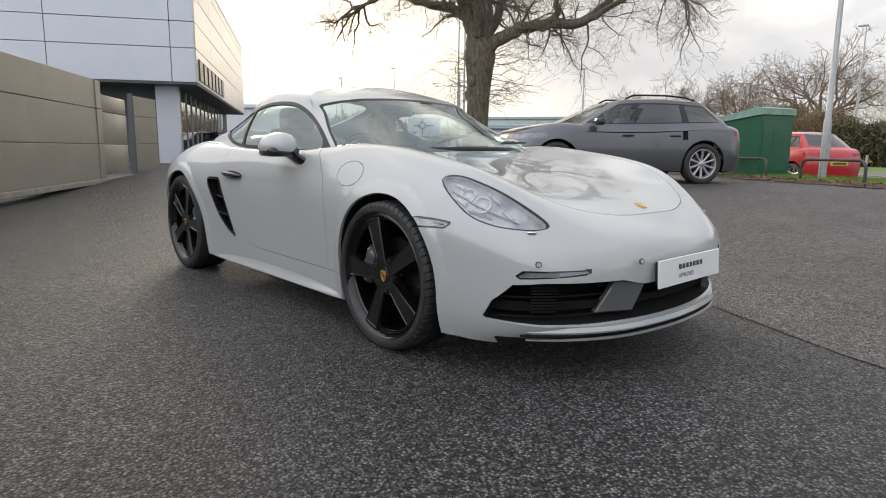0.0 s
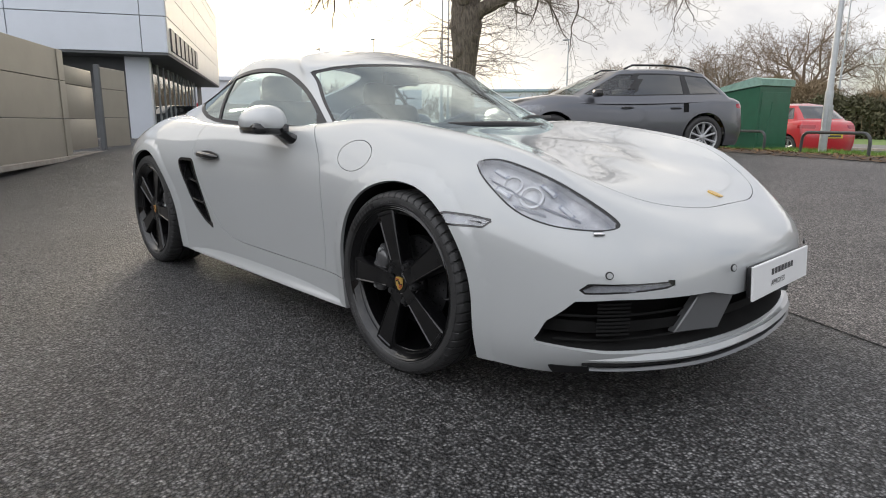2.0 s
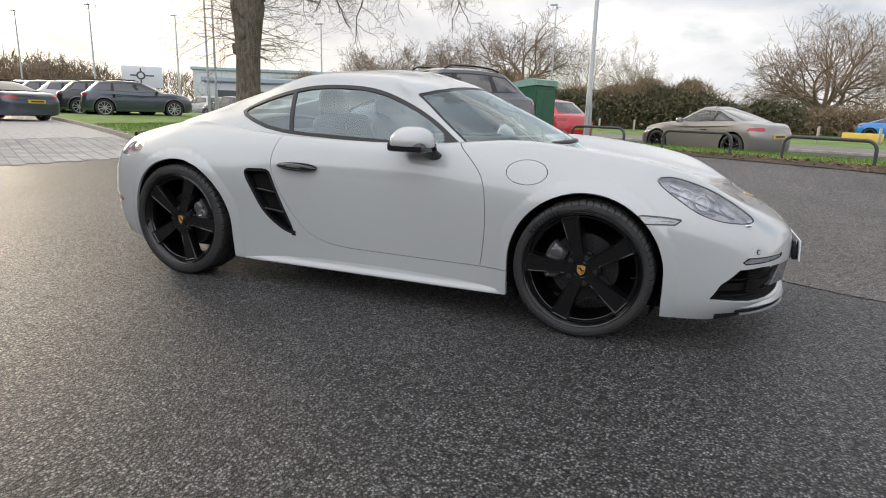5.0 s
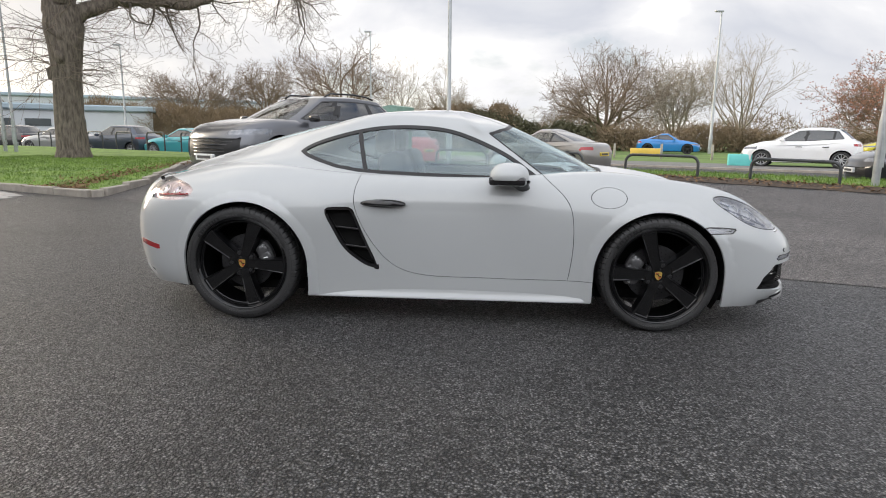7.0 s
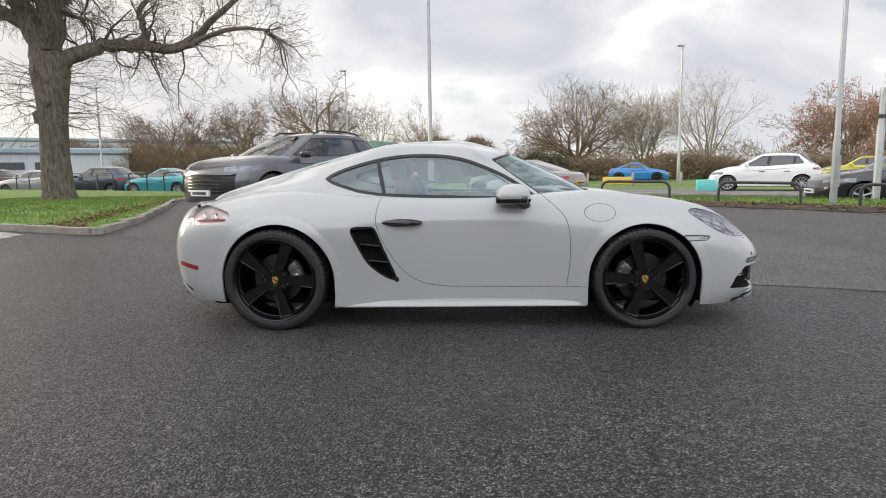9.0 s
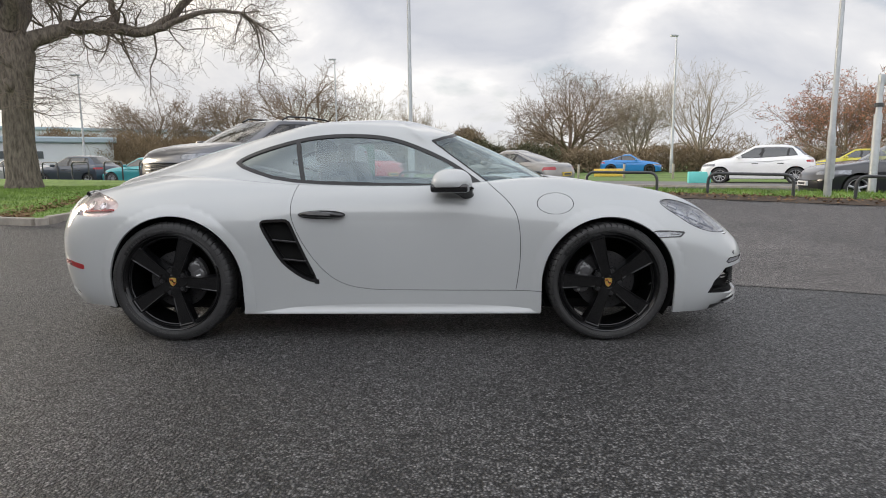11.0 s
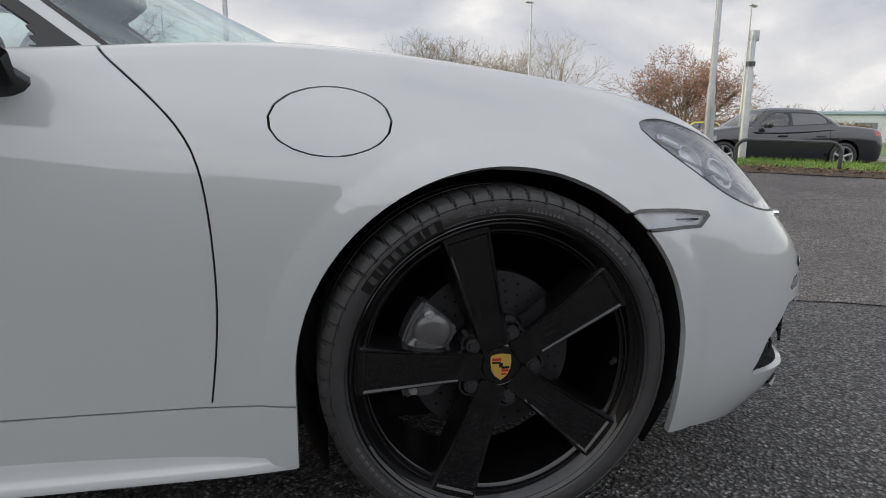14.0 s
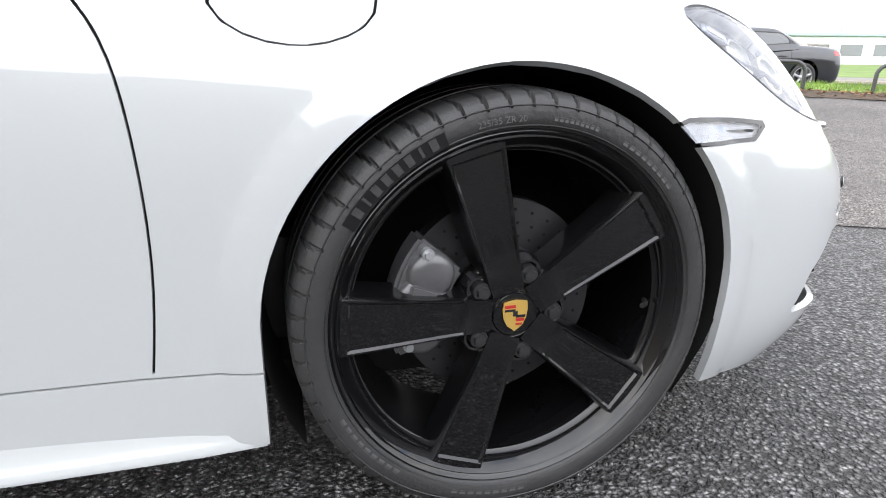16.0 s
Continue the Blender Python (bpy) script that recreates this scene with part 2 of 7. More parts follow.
def tube(bm, pts, r, seg=8, caps=True):
    """A round bar along points; r is a number or one per point."""
    pts = [Vector(p) for p in pts]
    rs = r if isinstance(r, (list, tuple)) else [r] * len(pts)
    rings = []
    side = None
    for i, p in enumerate(pts):
        d = (pts[min(i + 1, len(pts) - 1)] - pts[max(i - 1, 0)]).normalized()
        if side is None:
            side = d.orthogonal().normalized()
        side = (side - d * side.dot(d)).normalized()
        up = d.cross(side)
        rings.append([bm.verts.new(p + rs[i] * (math.cos(2 * math.pi * k / seg) * side + math.sin(2 * math.pi * k / seg) * up)) for k in range(seg)])
    for a, b in zip(rings, rings[1:]):
        for k in range(seg):
            j = (k + 1) % seg
            bm.faces.new((a[k], a[j], b[j], b[k]))
    if caps:
        bm.faces.new(rings[0][::-1])
        bm.faces.new(rings[-1])


def prism(bm, outline, h0, h1, axis="z"):
    """A flat outline of (a, b) drawn out from h0 to h1 along an axis."""
    def at(a, b, h):
        return {"z": (a, b, h), "y": (a, h, b), "x": (h, a, b)}[axis]
    lo = [bm.verts.new(at(a, b, h0)) for a, b in outline]
    hi = [bm.verts.new(at(a, b, h1)) for a, b in outline]
    k = len(outline)
    bm.faces.new(lo[::-1])
    bm.faces.new(hi)
    for i in range(k):
        j = (i + 1) % k
        bm.faces.new((lo[i], lo[j], hi[j], hi[i]))
    bmesh.ops.recalc_face_normals(bm, faces=bm.faces)


def spline(pts, per=8, closed=False):
    """A smooth line through points (uniform cubic, second derivative continuous)."""
    p = np.array(pts, float)
    n = len(p)
    if closed:
        a = np.zeros((n, n))
        for i in range(n):
            a[i, i], a[i, (i - 1) % n], a[i, (i + 1) % n] = 4, 1, 1
        rhs = 3 * (np.roll(p, -1, 0) - np.roll(p, 1, 0))
    else:
        a = np.zeros((n, n))
        rhs = np.zeros_like(p)
        for i in range(1, n - 1):
            a[i, i - 1], a[i, i], a[i, i + 1] = 1, 4, 1
            rhs[i] = 3 * (p[i + 1] - p[i - 1])
        a[0, :2], a[-1, -2:] = (2, 1), (1, 2)
        rhs[0], rhs[-1] = 3 * (p[1] - p[0]), 3 * (p[-1] - p[-2])
    d = np.linalg.solve(a, rhs)
    out = []
    for i in range(n if closed else n - 1):
        j = (i + 1) % n
        for k in range(per):
            t = k / per
            out.append((2 * t**3 - 3 * t**2 + 1) * p[i] + (t**3 - 2 * t**2 + t) * d[i] + (3 * t**2 - 2 * t**3) * p[j] + (t**3 - t**2) * d[j])
    if not closed:
        out.append(p[-1])
    return np.array(out)


def signed(poly):
    """A function of (a, b) arrays: the distance to a closed outline, negative inside."""
    poly = np.array(poly, float)
    p, q = poly, np.roll(poly, -1, 0)

    def f(a, b):
        pt = np.stack([a, b], -1)[:, None, :]
        e = (q - p)[None]
        w = pt - p[None]
        t = np.clip((w * e).sum(-1) / np.maximum((e * e).sum(-1), 1e-12), 0, 1)
        dist = np.sqrt((((w - e * t[..., None])) ** 2).sum(-1).min(1))
        y0, y1 = p[None, :, 1], q[None, :, 1]
        py = pt[..., 1]
        cross = (y0 > py) != (y1 > py)
        with np.errstate(divide="ignore", invalid="ignore"):
            xi = p[None, :, 0] + (py - y0) / (y1 - y0) * e[..., 0]
        inside = (cross & (pt[..., 0] < xi)).sum(1) % 2 == 1
        return np.where(inside, -dist, dist)
    return f


def cut(bm, f, eps=4e-5):
    """Cuts the faces of bm along f = 0, where f takes an array of places."""
    bm.verts.ensure_lookup_table()
    bm.verts.index_update()
    co = np.array([v.co for v in bm.verts])
    val = f(co)
    near = np.abs(val) < eps
    marks = {v for v, k in zip(bm.verts, near) if k}
    todo = []
    for e in bm.edges:
        i, j = e.verts[0].index, e.verts[1].index
        if not near[i] and not near[j] and (val[i] < 0) != (val[j] < 0):
            todo.append((e, e.verts[0], co[i], co[j], val[i], val[j]))
    if todo:
        a = np.array([k[2] for k in todo])
        b = np.array([k[3] for k in todo])
        fa = np.array([k[4] for k in todo])
        lo, hi = np.zeros(len(todo)), np.ones(len(todo))
        for _ in range(14):
            mid = (lo + hi) / 2
            fm = f(a + (b - a) * mid[:, None])
            same = (fm < 0) == (fa < 0)
            lo, hi = np.where(same, mid, lo), np.where(same, hi, mid)
        for (e, v0, *_), t in zip(todo, (lo + hi) / 2):
            _, v = bmesh.utils.edge_split(e, v0, float(min(max(t, 0.001), 0.999)))
            marks.add(v)
    faces = {fc for v in marks for fc in v.link_faces}
    for fc in faces:
        on = [v for v in fc.verts if v in marks]
        if len(on) == 2 and not any(e.other_vert(on[0]) is on[1] for e in on[0].link_edges if e in fc.edges):
            bmesh.utils.face_split(fc, on[0], on[1])
        elif len(on) > 2:
            vs = list(fc.verts)
            idx = [vs.index(v) for v in on]
            for s, t in zip(idx, idx[1:]):
                if t - s > 1 and not (s == 0 and t == len(vs) - 1):
                    try:
                        bmesh.utils.face_split(fc, vs[s], vs[t])
                    except ValueError:
                        pass
                    break


def centres(bm):
    return np.array([f.calc_center_median() for f in bm.faces])


def pick(bm, keep, shift=0.0, flange=0.0):
    """A new bmesh with the faces of bm for which keep is true, moved along the normals by shift, its open edges folded inwards by flange."""
    bm.normal_update()
    out = bmesh.new()
    made = {}
    for f, k in zip(list(bm.faces), keep):
        if not k:
            continue
        vs = []
        for v in f.verts:
            if v not in made:
                made[v] = (out.verts.new(v.co + v.normal * shift), v.normal.copy())
            vs.append(made[v][0])
        try:
            out.faces.new(vs)
        except ValueError:
            pass
    if flange:
        normals = {a: b for a, b in made.values()}
        rim = {}
        for e in [e for e in out.edges if e.is_boundary]:
            f = e.link_faces[0]
            loop = next(lp for lp in f.loops if lp.edge is e)
            a, b = loop.vert, loop.link_loop_next.vert
            for v in (a, b):
                if v not in rim:
                    rim[v] = out.verts.new(v.co - normals[v] * flange)
            try:
                out.faces.new((b, a, rim[a], rim[b]))
            except ValueError:
                pass
    return out


def loft(lines, per_u=12, per_v=8):
    """The surface through lines that run round a car from nose to tail on its left; the right side is its mirror. The last line is the ridge."""
    grid = []
    for ln in lines:
        half = [tuple(p) for p in ln]
        ring = half + [(x, -y, z) for x, y, z in half[-2:0:-1]]
        grid.append(spline(ring, per_u, closed=True))
    grid = np.array(grid)
    ghost = grid[-2] * np.array([1, -1, 1])
    cols = []
    for i in range(grid.shape[1]):
        col = spline(np.vstack([grid[:, i], ghost[i]]), per_v)[: -per_v]
        cols.append(col)
    cols = np.array(cols)
    bm = bmesh.new()
    nu, nv = cols.shape[:2]
    vs = [[bm.verts.new(cols[i, j]) for j in range(nv)] for i in range(nu)]
    for i in range(nu):
        k = (i + 1) % nu
        for j in range(nv - 1):
            bm.faces.new((vs[i][j], vs[i][j + 1], vs[k][j + 1], vs[k][j]))
    bmesh.ops.remove_doubles(bm, verts=bm.verts, dist=0.0004)
    bmesh.ops.recalc_face_normals(bm, faces=bm.faces)
    far = max(bm.faces, key=lambda f: f.calc_center_median().y)
    if far.normal.y < 0:
        bmesh.ops.reverse_faces(bm, faces=bm.faces)
    bm.normal_update()
    return bm


# ---- the coupe ----
# Lines round the body from nose to tail (x ahead, y to the side, z up), from the sill up to the ridge.
BODY_LINES = [
    [(2.13, 0, .15), (2.08, .35, .15), (1.90, .70, .15), (1.62, .835, .155), (1.24, .84, .155), (.85, .834, .155), (.4, .828, .155), (-.1, .828, .155), (-.55, .832, .155), (-.85, .845, .157), (-1.24, .85, .16), (-1.6, .82, .19), (-1.9, .66, .19), (-2.03, .35, .20), (-2.06, 0, .20)],
    [(2.185, 0, .26), (2.15, .35, .26), (1.98, .72, .26), (1.63, .86, .27), (1.24, .87, .27), (.85, .842, .225), (.4, .832, .225), (-.1, .831, .225), (-.55, .837, .225), (-.85, .857, .235), (-1.24, .885, .28), (-1.6, .85, .30), (-1.93, .69, .30), (-2.09, .35, .31), (-2.13, 0, .31)],
    [(2.20, 0, .42), (2.168, .35, .43), (2.0, .71, .45), (1.63, .87, .46), (1.24, .885, .50), (.85, .865, .48), (.4, .85, .47), (-.1, .848, .47), (-.55, .862, .48), (-.85, .885, .49), (-1.24, .90, .52), (-1.6, .865, .52), (-1.95, .70, .50), (-2.12, .35, .48), (-2.16, 0, .48)],
    [(2.18, 0, .52), (2.135, .35, .535), (1.95, .69, .57), (1.63, .845, .63), (1.24, .875, .68), (.85, .865, .70), (.4, .855, .70), (-.1, .855, .70), (-.55, .872, .705), (-.85, .893, .71), (-1.24, .893, .73), (-1.6, .85, .72), (-1.93, .68, .68), (-2.1, .35, .66), (-2.14, 0, .66)],
    [(2.09, 0, .60), (2.035, .36, .612), (1.87, .62, .69), (1.62, .73, .795), (1.24, .76, .855), (.85, .79, .865), (.4, .80, .86), (-.1, .80, .865), (-.55, .80, .875), (-.85, .80, .885), (-1.24, .78, .89), (-1.6, .75, .84), (-1.86, .62, .815), (-2.02, .35, .80), (-2.06, 0, .80)],
    [(1.95, 0, .665), (1.90, .30, .68), (1.77, .50, .735), (1.58, .60, .815), (1.24, .62, .878), (.85, .66, .918), (.4, .68, .885), (-.1, .68, .87), (-.55, .68, .885), (-.85, .66, .92), (-1.24, .62, .945), (-1.6, .58, .90), (-1.78, .48, .865), (-1.9, .28, .855), (-1.93, 0, .855)],
    [(1.75, 0, .725), (1.70, .2, .735), (1.58, .30, .77), (1.42, .33, .805), (1.15, .33, .85), (.85, .35, .885), (.4, .35, .885), (-.1, .35, .87), (-.55, .35, .885), (-.85, .35, .95), (-1.24, .33, .985), (-1.5, .30, .94), (-1.62, .24, .92), (-1.70, .13, .905), (-1.72, 0, .905)],
    [(1.60, 0, .765), (1.55, 0, .775), (1.45, 0, .79), (1.3, 0, .815), (1.1, 0, .845), (.85, 0, .88), (.4, 0, .885), (-.1, 0, .87), (-.55, 0, .885), (-.85, 0, .97), (-1.15, 0, 1.0), (-1.4, 0, .965), (-1.5, 0, .945), (-1.55, 0, .935), (-1.6, 0, .925)],
]
# Lines round the cabin from the foot of the windscreen to the tail.
CABIN_LINES = [
    [(1.12, 0, .82), (1.07, .35, .82), (.95, .60, .83), (.70, .745, .82), (.35, .74, .82), (0, .74, .82), (-.4, .745, .83), (-.75, .75, .85), (-1.05, .72, .87), (-1.35, .66, .86), (-1.65, .5, .83), (-1.88, .28, .82), (-1.98, 0, .82)],
    [(1.0, 0, .90), (.95, .33, .90), (.83, .55, .90), (.61, .685, .868), (.35, .715, .87), (0, .72, .88), (-.4, .725, .895), (-.75, .715, .92), (-1.05, .66, .955), (-1.35, .58, .94), (-1.63, .43, .91), (-1.82, .23, .895), (-1.9, 0, .89)],
    [(.78, 0, 1.015), (.74, .3, 1.01), (.63, .50, 1.0), (.425, .635, 1.0), (.30, .668, .975), (0, .665, 1.03), (-.4, .665, 1.04), (-.75, .65, 1.02), (-1.05, .58, 1.01), (-1.33, .48, .99), (-1.55, .34, .965), (-1.7, .18, .95), (-1.75, 0, .945)],
    [(.52, 0, 1.135), (.49, .27, 1.13), (.42, .45, 1.12), (.275, .580, 1.112), (.16, .588, 1.138), (-.02, .577, 1.172), (-.4, .57, 1.19), (-.72, .55, 1.13), (-1.0, .47, 1.08), (-1.25, .37, 1.045), (-1.42, .26, 1.02), (-1.52, .13, 1.01), (-1.55, 0, 1.005)],
    [(.30, 0, 1.225), (.28, .22, 1.22), (.26, .37, 1.212), (.170, .482, 1.206), (.08, .468, 1.233), (-.05, .44, 1.252), (-.4, .44, 1.255), (-.68, .42, 1.205), (-.92, .34, 1.15), (-1.1, .26, 1.115), (-1.2, .18, 1.10), (-1.27, .09, 1.09), (-1.3, 0, 1.08)],
    [(.16, 0, 1.262), (.14, 0, 1.267), (.11, 0, 1.275), (.07, 0, 1.282), (0, 0, 1.288), (-.1, 0, 1.292), (-.4, 0, 1.278), (-.62, 0, 1.247), (-.8, 0, 1.213), (-.92, 0, 1.187), (-1.0, 0, 1.168), (-1.04, 0, 1.158), (-1.07, 0, 1.15)],
]
FRONT_X, REAR_X = 1.2375, -1.2375


def arch(co, x0, r, z0):
    """Negative inside a wheel opening: round above the axle, upright below it."""
    return np.hypot(co[:, 0] - x0, np.maximum(co[:, 2] - z0, 0)) - r


def bent_text(words, size, radius, middle, y, mat, parent, name, mirror=False):
    """Raised lettering that follows a circle in the wheel's face."""
    cu = bpy.data.curves.new(name, "FONT")
    cu.body, cu.size, cu.align_x, cu.extrude = words, size, "CENTER", .0012
    tmp = new(name, cu)
    dg = bpy.context.evaluated_depsgraph_get()
    me = bpy.data.meshes.new_from_object(tmp.evaluated_get(dg))
    bpy.data.objects.remove(tmp)
    bpy.data.curves.remove(cu)
    for v in me.vertices:
        a = middle - v.co.x / radius
        r = radius + v.co.y
        v.co = (r * math.cos(a), y - v.co.z, r * math.sin(a))
    me.materials.clear()
    me.materials.append(mat)
    return part(name, me, mat, parent, smooth=False)


def polar_block(bm, r0, r1, a0, a1, y0, y1, n=6):
    """A block that follows the wheel's circle."""
    rows = []
    for i in range(n + 1):
        a = a0 + (a1 - a0) * i / n
        c, s = math.cos(a), math.sin(a)
        rows.append([bm.verts.new((r * c, y, r * s)) for r, y in ((r0, y0), (r1, y0), (r1, y1), (r0, y1))])
    for p, q in zip(rows, rows[1:]):
        for k in range(4):
            j = (k + 1) % 4
            bm.faces.new((p[k], p[j], q[j], q[k]))
    bm.faces.new(rows[0])
    bm.faces.new(rows[-1][::-1])
    bmesh.ops.recalc_face_normals(bm, faces=bm.faces)


def coupe_wheel(car, x, side, R, width, turn, detail):
    """One wheel: tyre, rim with five broad spokes, bolts, badge, disc and caliper. It faces -y and is turned for the other side."""
    w = part("wheel", hub_stub("wheel_hub"), BLACK_SATIN, car)
    hw = width / 2
    # tyre
    bm = bmesh.new()
    prof = [(.274, -hw + .022), (.280, -hw + .006), (.287, -hw - .002), (.298, -hw - .005), (.311, -hw - .0038), (R - .0135, -hw + .001), (R - .005, -hw + .012), (R - .001, -hw + .042)]
    for y in (-.045, 0.0, .045):
        prof += [(R, y - .006), (R - .007, y - .005), (R - .007, y + .005), (R, y + .006)]
    prof += [(R, hw - .05), (R - .004, hw - .024), (R - .02, hw), (.298, hw + .004), (.270, hw - .02)]
    seg = 660 if detail else 160
    rings = lathe(bm, prof, seg=seg)
    for i in range(seg):
        if i % 11 == 0:
            for k in (5, 6, 7):
                v = rings[k][(i + (k - 6) * 1) % seg]
                v.co.x *= 1 - .011 / R
                v.co.z *= 1 - .011 / R
                v.co.y += .003
    bmesh.ops.recalc_face_normals(bm, faces=bm.faces)
    tyre = part("tyre", bm, RUBBER, w, "black low-profile tyre", sharp=50)
    if detail:
        bent_text("235/35 ZR 20", .0125, .2925, radians(98), -hw - .0042, RUBBER_LIGHT, tyre, "size_marking")
        bm = bmesh.new()
        polar_block(bm, .2870, .3060, radians(113.5), radians(147.5), -hw - .0053, -hw, 14)
        part("maker_band", bm, RUBBER_DARK, tyre, "smooth black band on the sidewall", smooth=False)
        for i in range(8):
            bm = bmesh.new()
            a = radians(143 - i * 3.7)
            wd = radians(2.1 if i not in (1, 6) else .8)
            polar_block(bm, .2890, .3040, a - wd / 2, a + wd / 2, -hw - .0061, -hw, 2)
            part("maker_letter", bm, RUBBER, tyre, smooth=False)
        for a0, a1, r in ((70, 84, .294), (40, 62, .294), (205, 232, .294), (250, 275, .297)):
            bm = bmesh.new()
            for k in range(9):
                a = radians(a0 + (a1 - a0) * k / 9)
                polar_block(bm, r, r + .006, a, a + radians((a1 - a0) / 14), -hw - .0049, -hw, 1)
            part("small_print", bm, RUBBER_LIGHT, tyre, smooth=False)
        bm = bmesh.new()
        lathe(bm, [(.3135, -hw - .003), (.3145, -hw - .0045), (.3155, -hw - .002)], seg=120)
        lathe(bm, [(.2855, -hw - .001), (.287, -hw - .0042), (.2885, -hw - .002)], seg=120)
        part("sidewall_rib", bm, RUBBER, tyre)
    # rim
    f = -hw + .006
    bm = bmesh.new()
    lathe(bm, [(q * 1.043, d) for q, d in ((.2690, f + .03), (.2725, f + .006), (.2715, f - .003), (.2675, f - .0055), (.2640, f - .001), (.2620, f + .0005), (.2595, f - .0015), (.2570, f + .002), (.2500, f + .013), (.2470, f + .020), (.2440, f + .020), (.2410, f + .029), (.2380, f + .031), (.2360, f + .045), (.233, f + .085), (.232, .085), (.245, .1))], seg=140)
    bmesh.ops.recalc_face_normals(bm, faces=bm.faces)
    rim = part("rim", bm, BLACK_SATIN, w, "satin black alloy rim", sharp=40)
    across = [(-1.12, .055), (-1.0, .012), (-.95, .0042), (-.885, .0), (-.83, .0), (-.75, .0036), (.75, .0036), (.83, 0.0), (.885, 0.0), (.95, .0042), (1.0, .012), (1.12, .055)]
    rs = [.036, .050, .064, .078, .090, .102, .127, .160, .192, .223, .2505, .2545, .2610, .2655]
    for k in range(5):
        a = turn + 2 * math.pi * k / 5
        u, v = Vector((math.cos(a), 0, math.sin(a))), Vector((-math.sin(a), 0, math.cos(a)))
        bm = bmesh.new()
        rows = []
        for r in rs:
            t = min(1.0, (r - .036) / .2265)
            half = .0285 + .0200 * t ** 1.2
            face = f + .005 + .011 * (1 - t) ** 1.6
            row = []
            for q, dep in across:
                inset = abs(q) < .80
                flat = r > .2520
                d = dep if not inset else 0.0 if flat else dep * min(1.0, max(0.0, (r - .066) / .030))
                row.append(bm.verts.new(u * r + v * (q * half) + Vector((0, face + d, 0))))
            rows.append(row)
        for p, q in zip(rows, rows[1:]):
            for j in range(len(across) - 1):
                bm.faces.new((p[j], p[j + 1], q[j + 1], q[j]))
        bmesh.ops.recalc_face_normals(bm, faces=bm.faces)
        part("spoke", bm, BLACK_SATIN, rim, sharp=30)
        # bolt between the spokes, in a bright machined seat
        b = a + math.pi / 5
        c = Vector((math.cos(b) * .0655, 0, math.sin(b) * .0655))
        bm = bmesh.new()
        for r0, y0, y1 in ((.0155, f + .040, f + .017), (.0105, f + .018, f + .010)):
            cyl(bm, c + Vector((0, y0, 0)), c + Vector((0, y1, 0)), r0, r0 * .9, seg=6 if r0 < .011 else 18)
        part("wheel_bolt", bm, BOLT, rim, "dark steel wheel bolt", sharp=40)
        bm = bmesh.new()
        rr = lathe(bm, [(.0160, f + .036), (.0185, f + .025), (.0225, f + .0245), (.0255, f + .05)], seg=24)
        bmesh.ops.translate(bm, verts=bm.verts, vec=c)
        part("bolt_seat", bm, BLACK_GLOSS, rim)
    bm = bmesh.new()
    lathe(bm, [(.0005, f + .0145), (.0335, f + .0155), (.0355, f + .0185), (.0365, f + .0185), (.0385, f + .0175), (.050, f + .0215), (.070, f + .0275), (.084, f + .036), (.092, f + .058)], seg=60)
    bmesh.ops.recalc_face_normals(bm, faces=bm.faces)
    cap = part("hub_cap", bm, BLACK_SATIN, rim, sharp=40)
    shield = [(-.0155, .018), (-.008, .0195), (0, .0205), (.008, .0195), (.0155, .018), (.0165, .008), (.015, -.004), (.010, -.014), (0, -.0215), (-.010, -.014), (-.015, -.004), (-.0165, .008)]
    bm = bmesh.new()
    shield = [(a * 1.22, b * 1.22) for a, b in shield]
    prism(bm, shield, f + .0135, f + .0115, "y")
    badge = part("badge", bm, GOLD, cap, "small gold shield badge", smooth=False)
    for mat, quads in ((BADGE_RED, ((-.014, .0, .010, .014), (.001, .012, -.008, -.004), (.001, .0095, -.013, -.0105))), (BLACK_GLOSS, ((-.014, .0, .0055, .0085), (.001, .0135, -.003, .0005), (-.003, .003, -.001, .006)))):
        for quad in quads:
            bm = bmesh.new()
            x0, x1, z0, z1 = (1.22 * q for q in quad)
            box(bm, x0, x1, f + .0105, f + .012, z0, z1)
            part("badge_stripe", bm, mat, badge, smooth=False)
    if detail:
        bm = bmesh.new()
        p = Vector((math.cos(radians(-3)) * .228, 0, math.sin(radians(-3)) * .228))
        tube(bm, [p + Vector((.018, f + .045, 0)), p + Vector((.012, f + .03, 0)), p + Vector((0, f + .022, 0))], .0045, seg=8)
        part("valve", bm, BLACK_TRIM, rim)
    # brake
    bm = bmesh.new()
    lathe(bm, [(.06, -.035), (.085, -.035), (.09, -.018), (.165, -.018), (.165, .012), (.09, .012)], seg=72)
    bmesh.ops.recalc_face_normals(bm, faces=bm.faces)
    disc = part("brake_disc", bm, STEEL, w, "drilled steel brake disc", sharp=40)
    bm = bmesh.new()
    for i in range(30):
        for j in range(3):
            a = 2 * math.pi * (i + j * .33) / 30
            r = .105 + .021 * j
            q = Vector((math.cos(a) * r, -.0175, math.sin(a) * r))
            cyl(bm, q, q + Vector((0, -.0012, 0)), .0028, seg=8)
    part("drilling", bm, LINER, disc)["kind"] = "stuff"
    cal = part("caliper", hub_stub("caliper_core"), CALIPER, w)
    bm = bmesh.new()
    c0, c1 = (radians(138), radians(200)) if x > 0 else (radians(-18), radians(46))
    polar_block(bm, .100, .188, c0, c1, -.072, -.018, 10)
    bmesh.ops.bevel(bm, geom=bm.edges[:], offset=.010, segments=2, affect="EDGES", clamp_overlap=True)
    part("caliper_body", bm, CALIPER, cal, "grey painted brake caliper", sharp=40)
    m = (c0 + c1) / 2
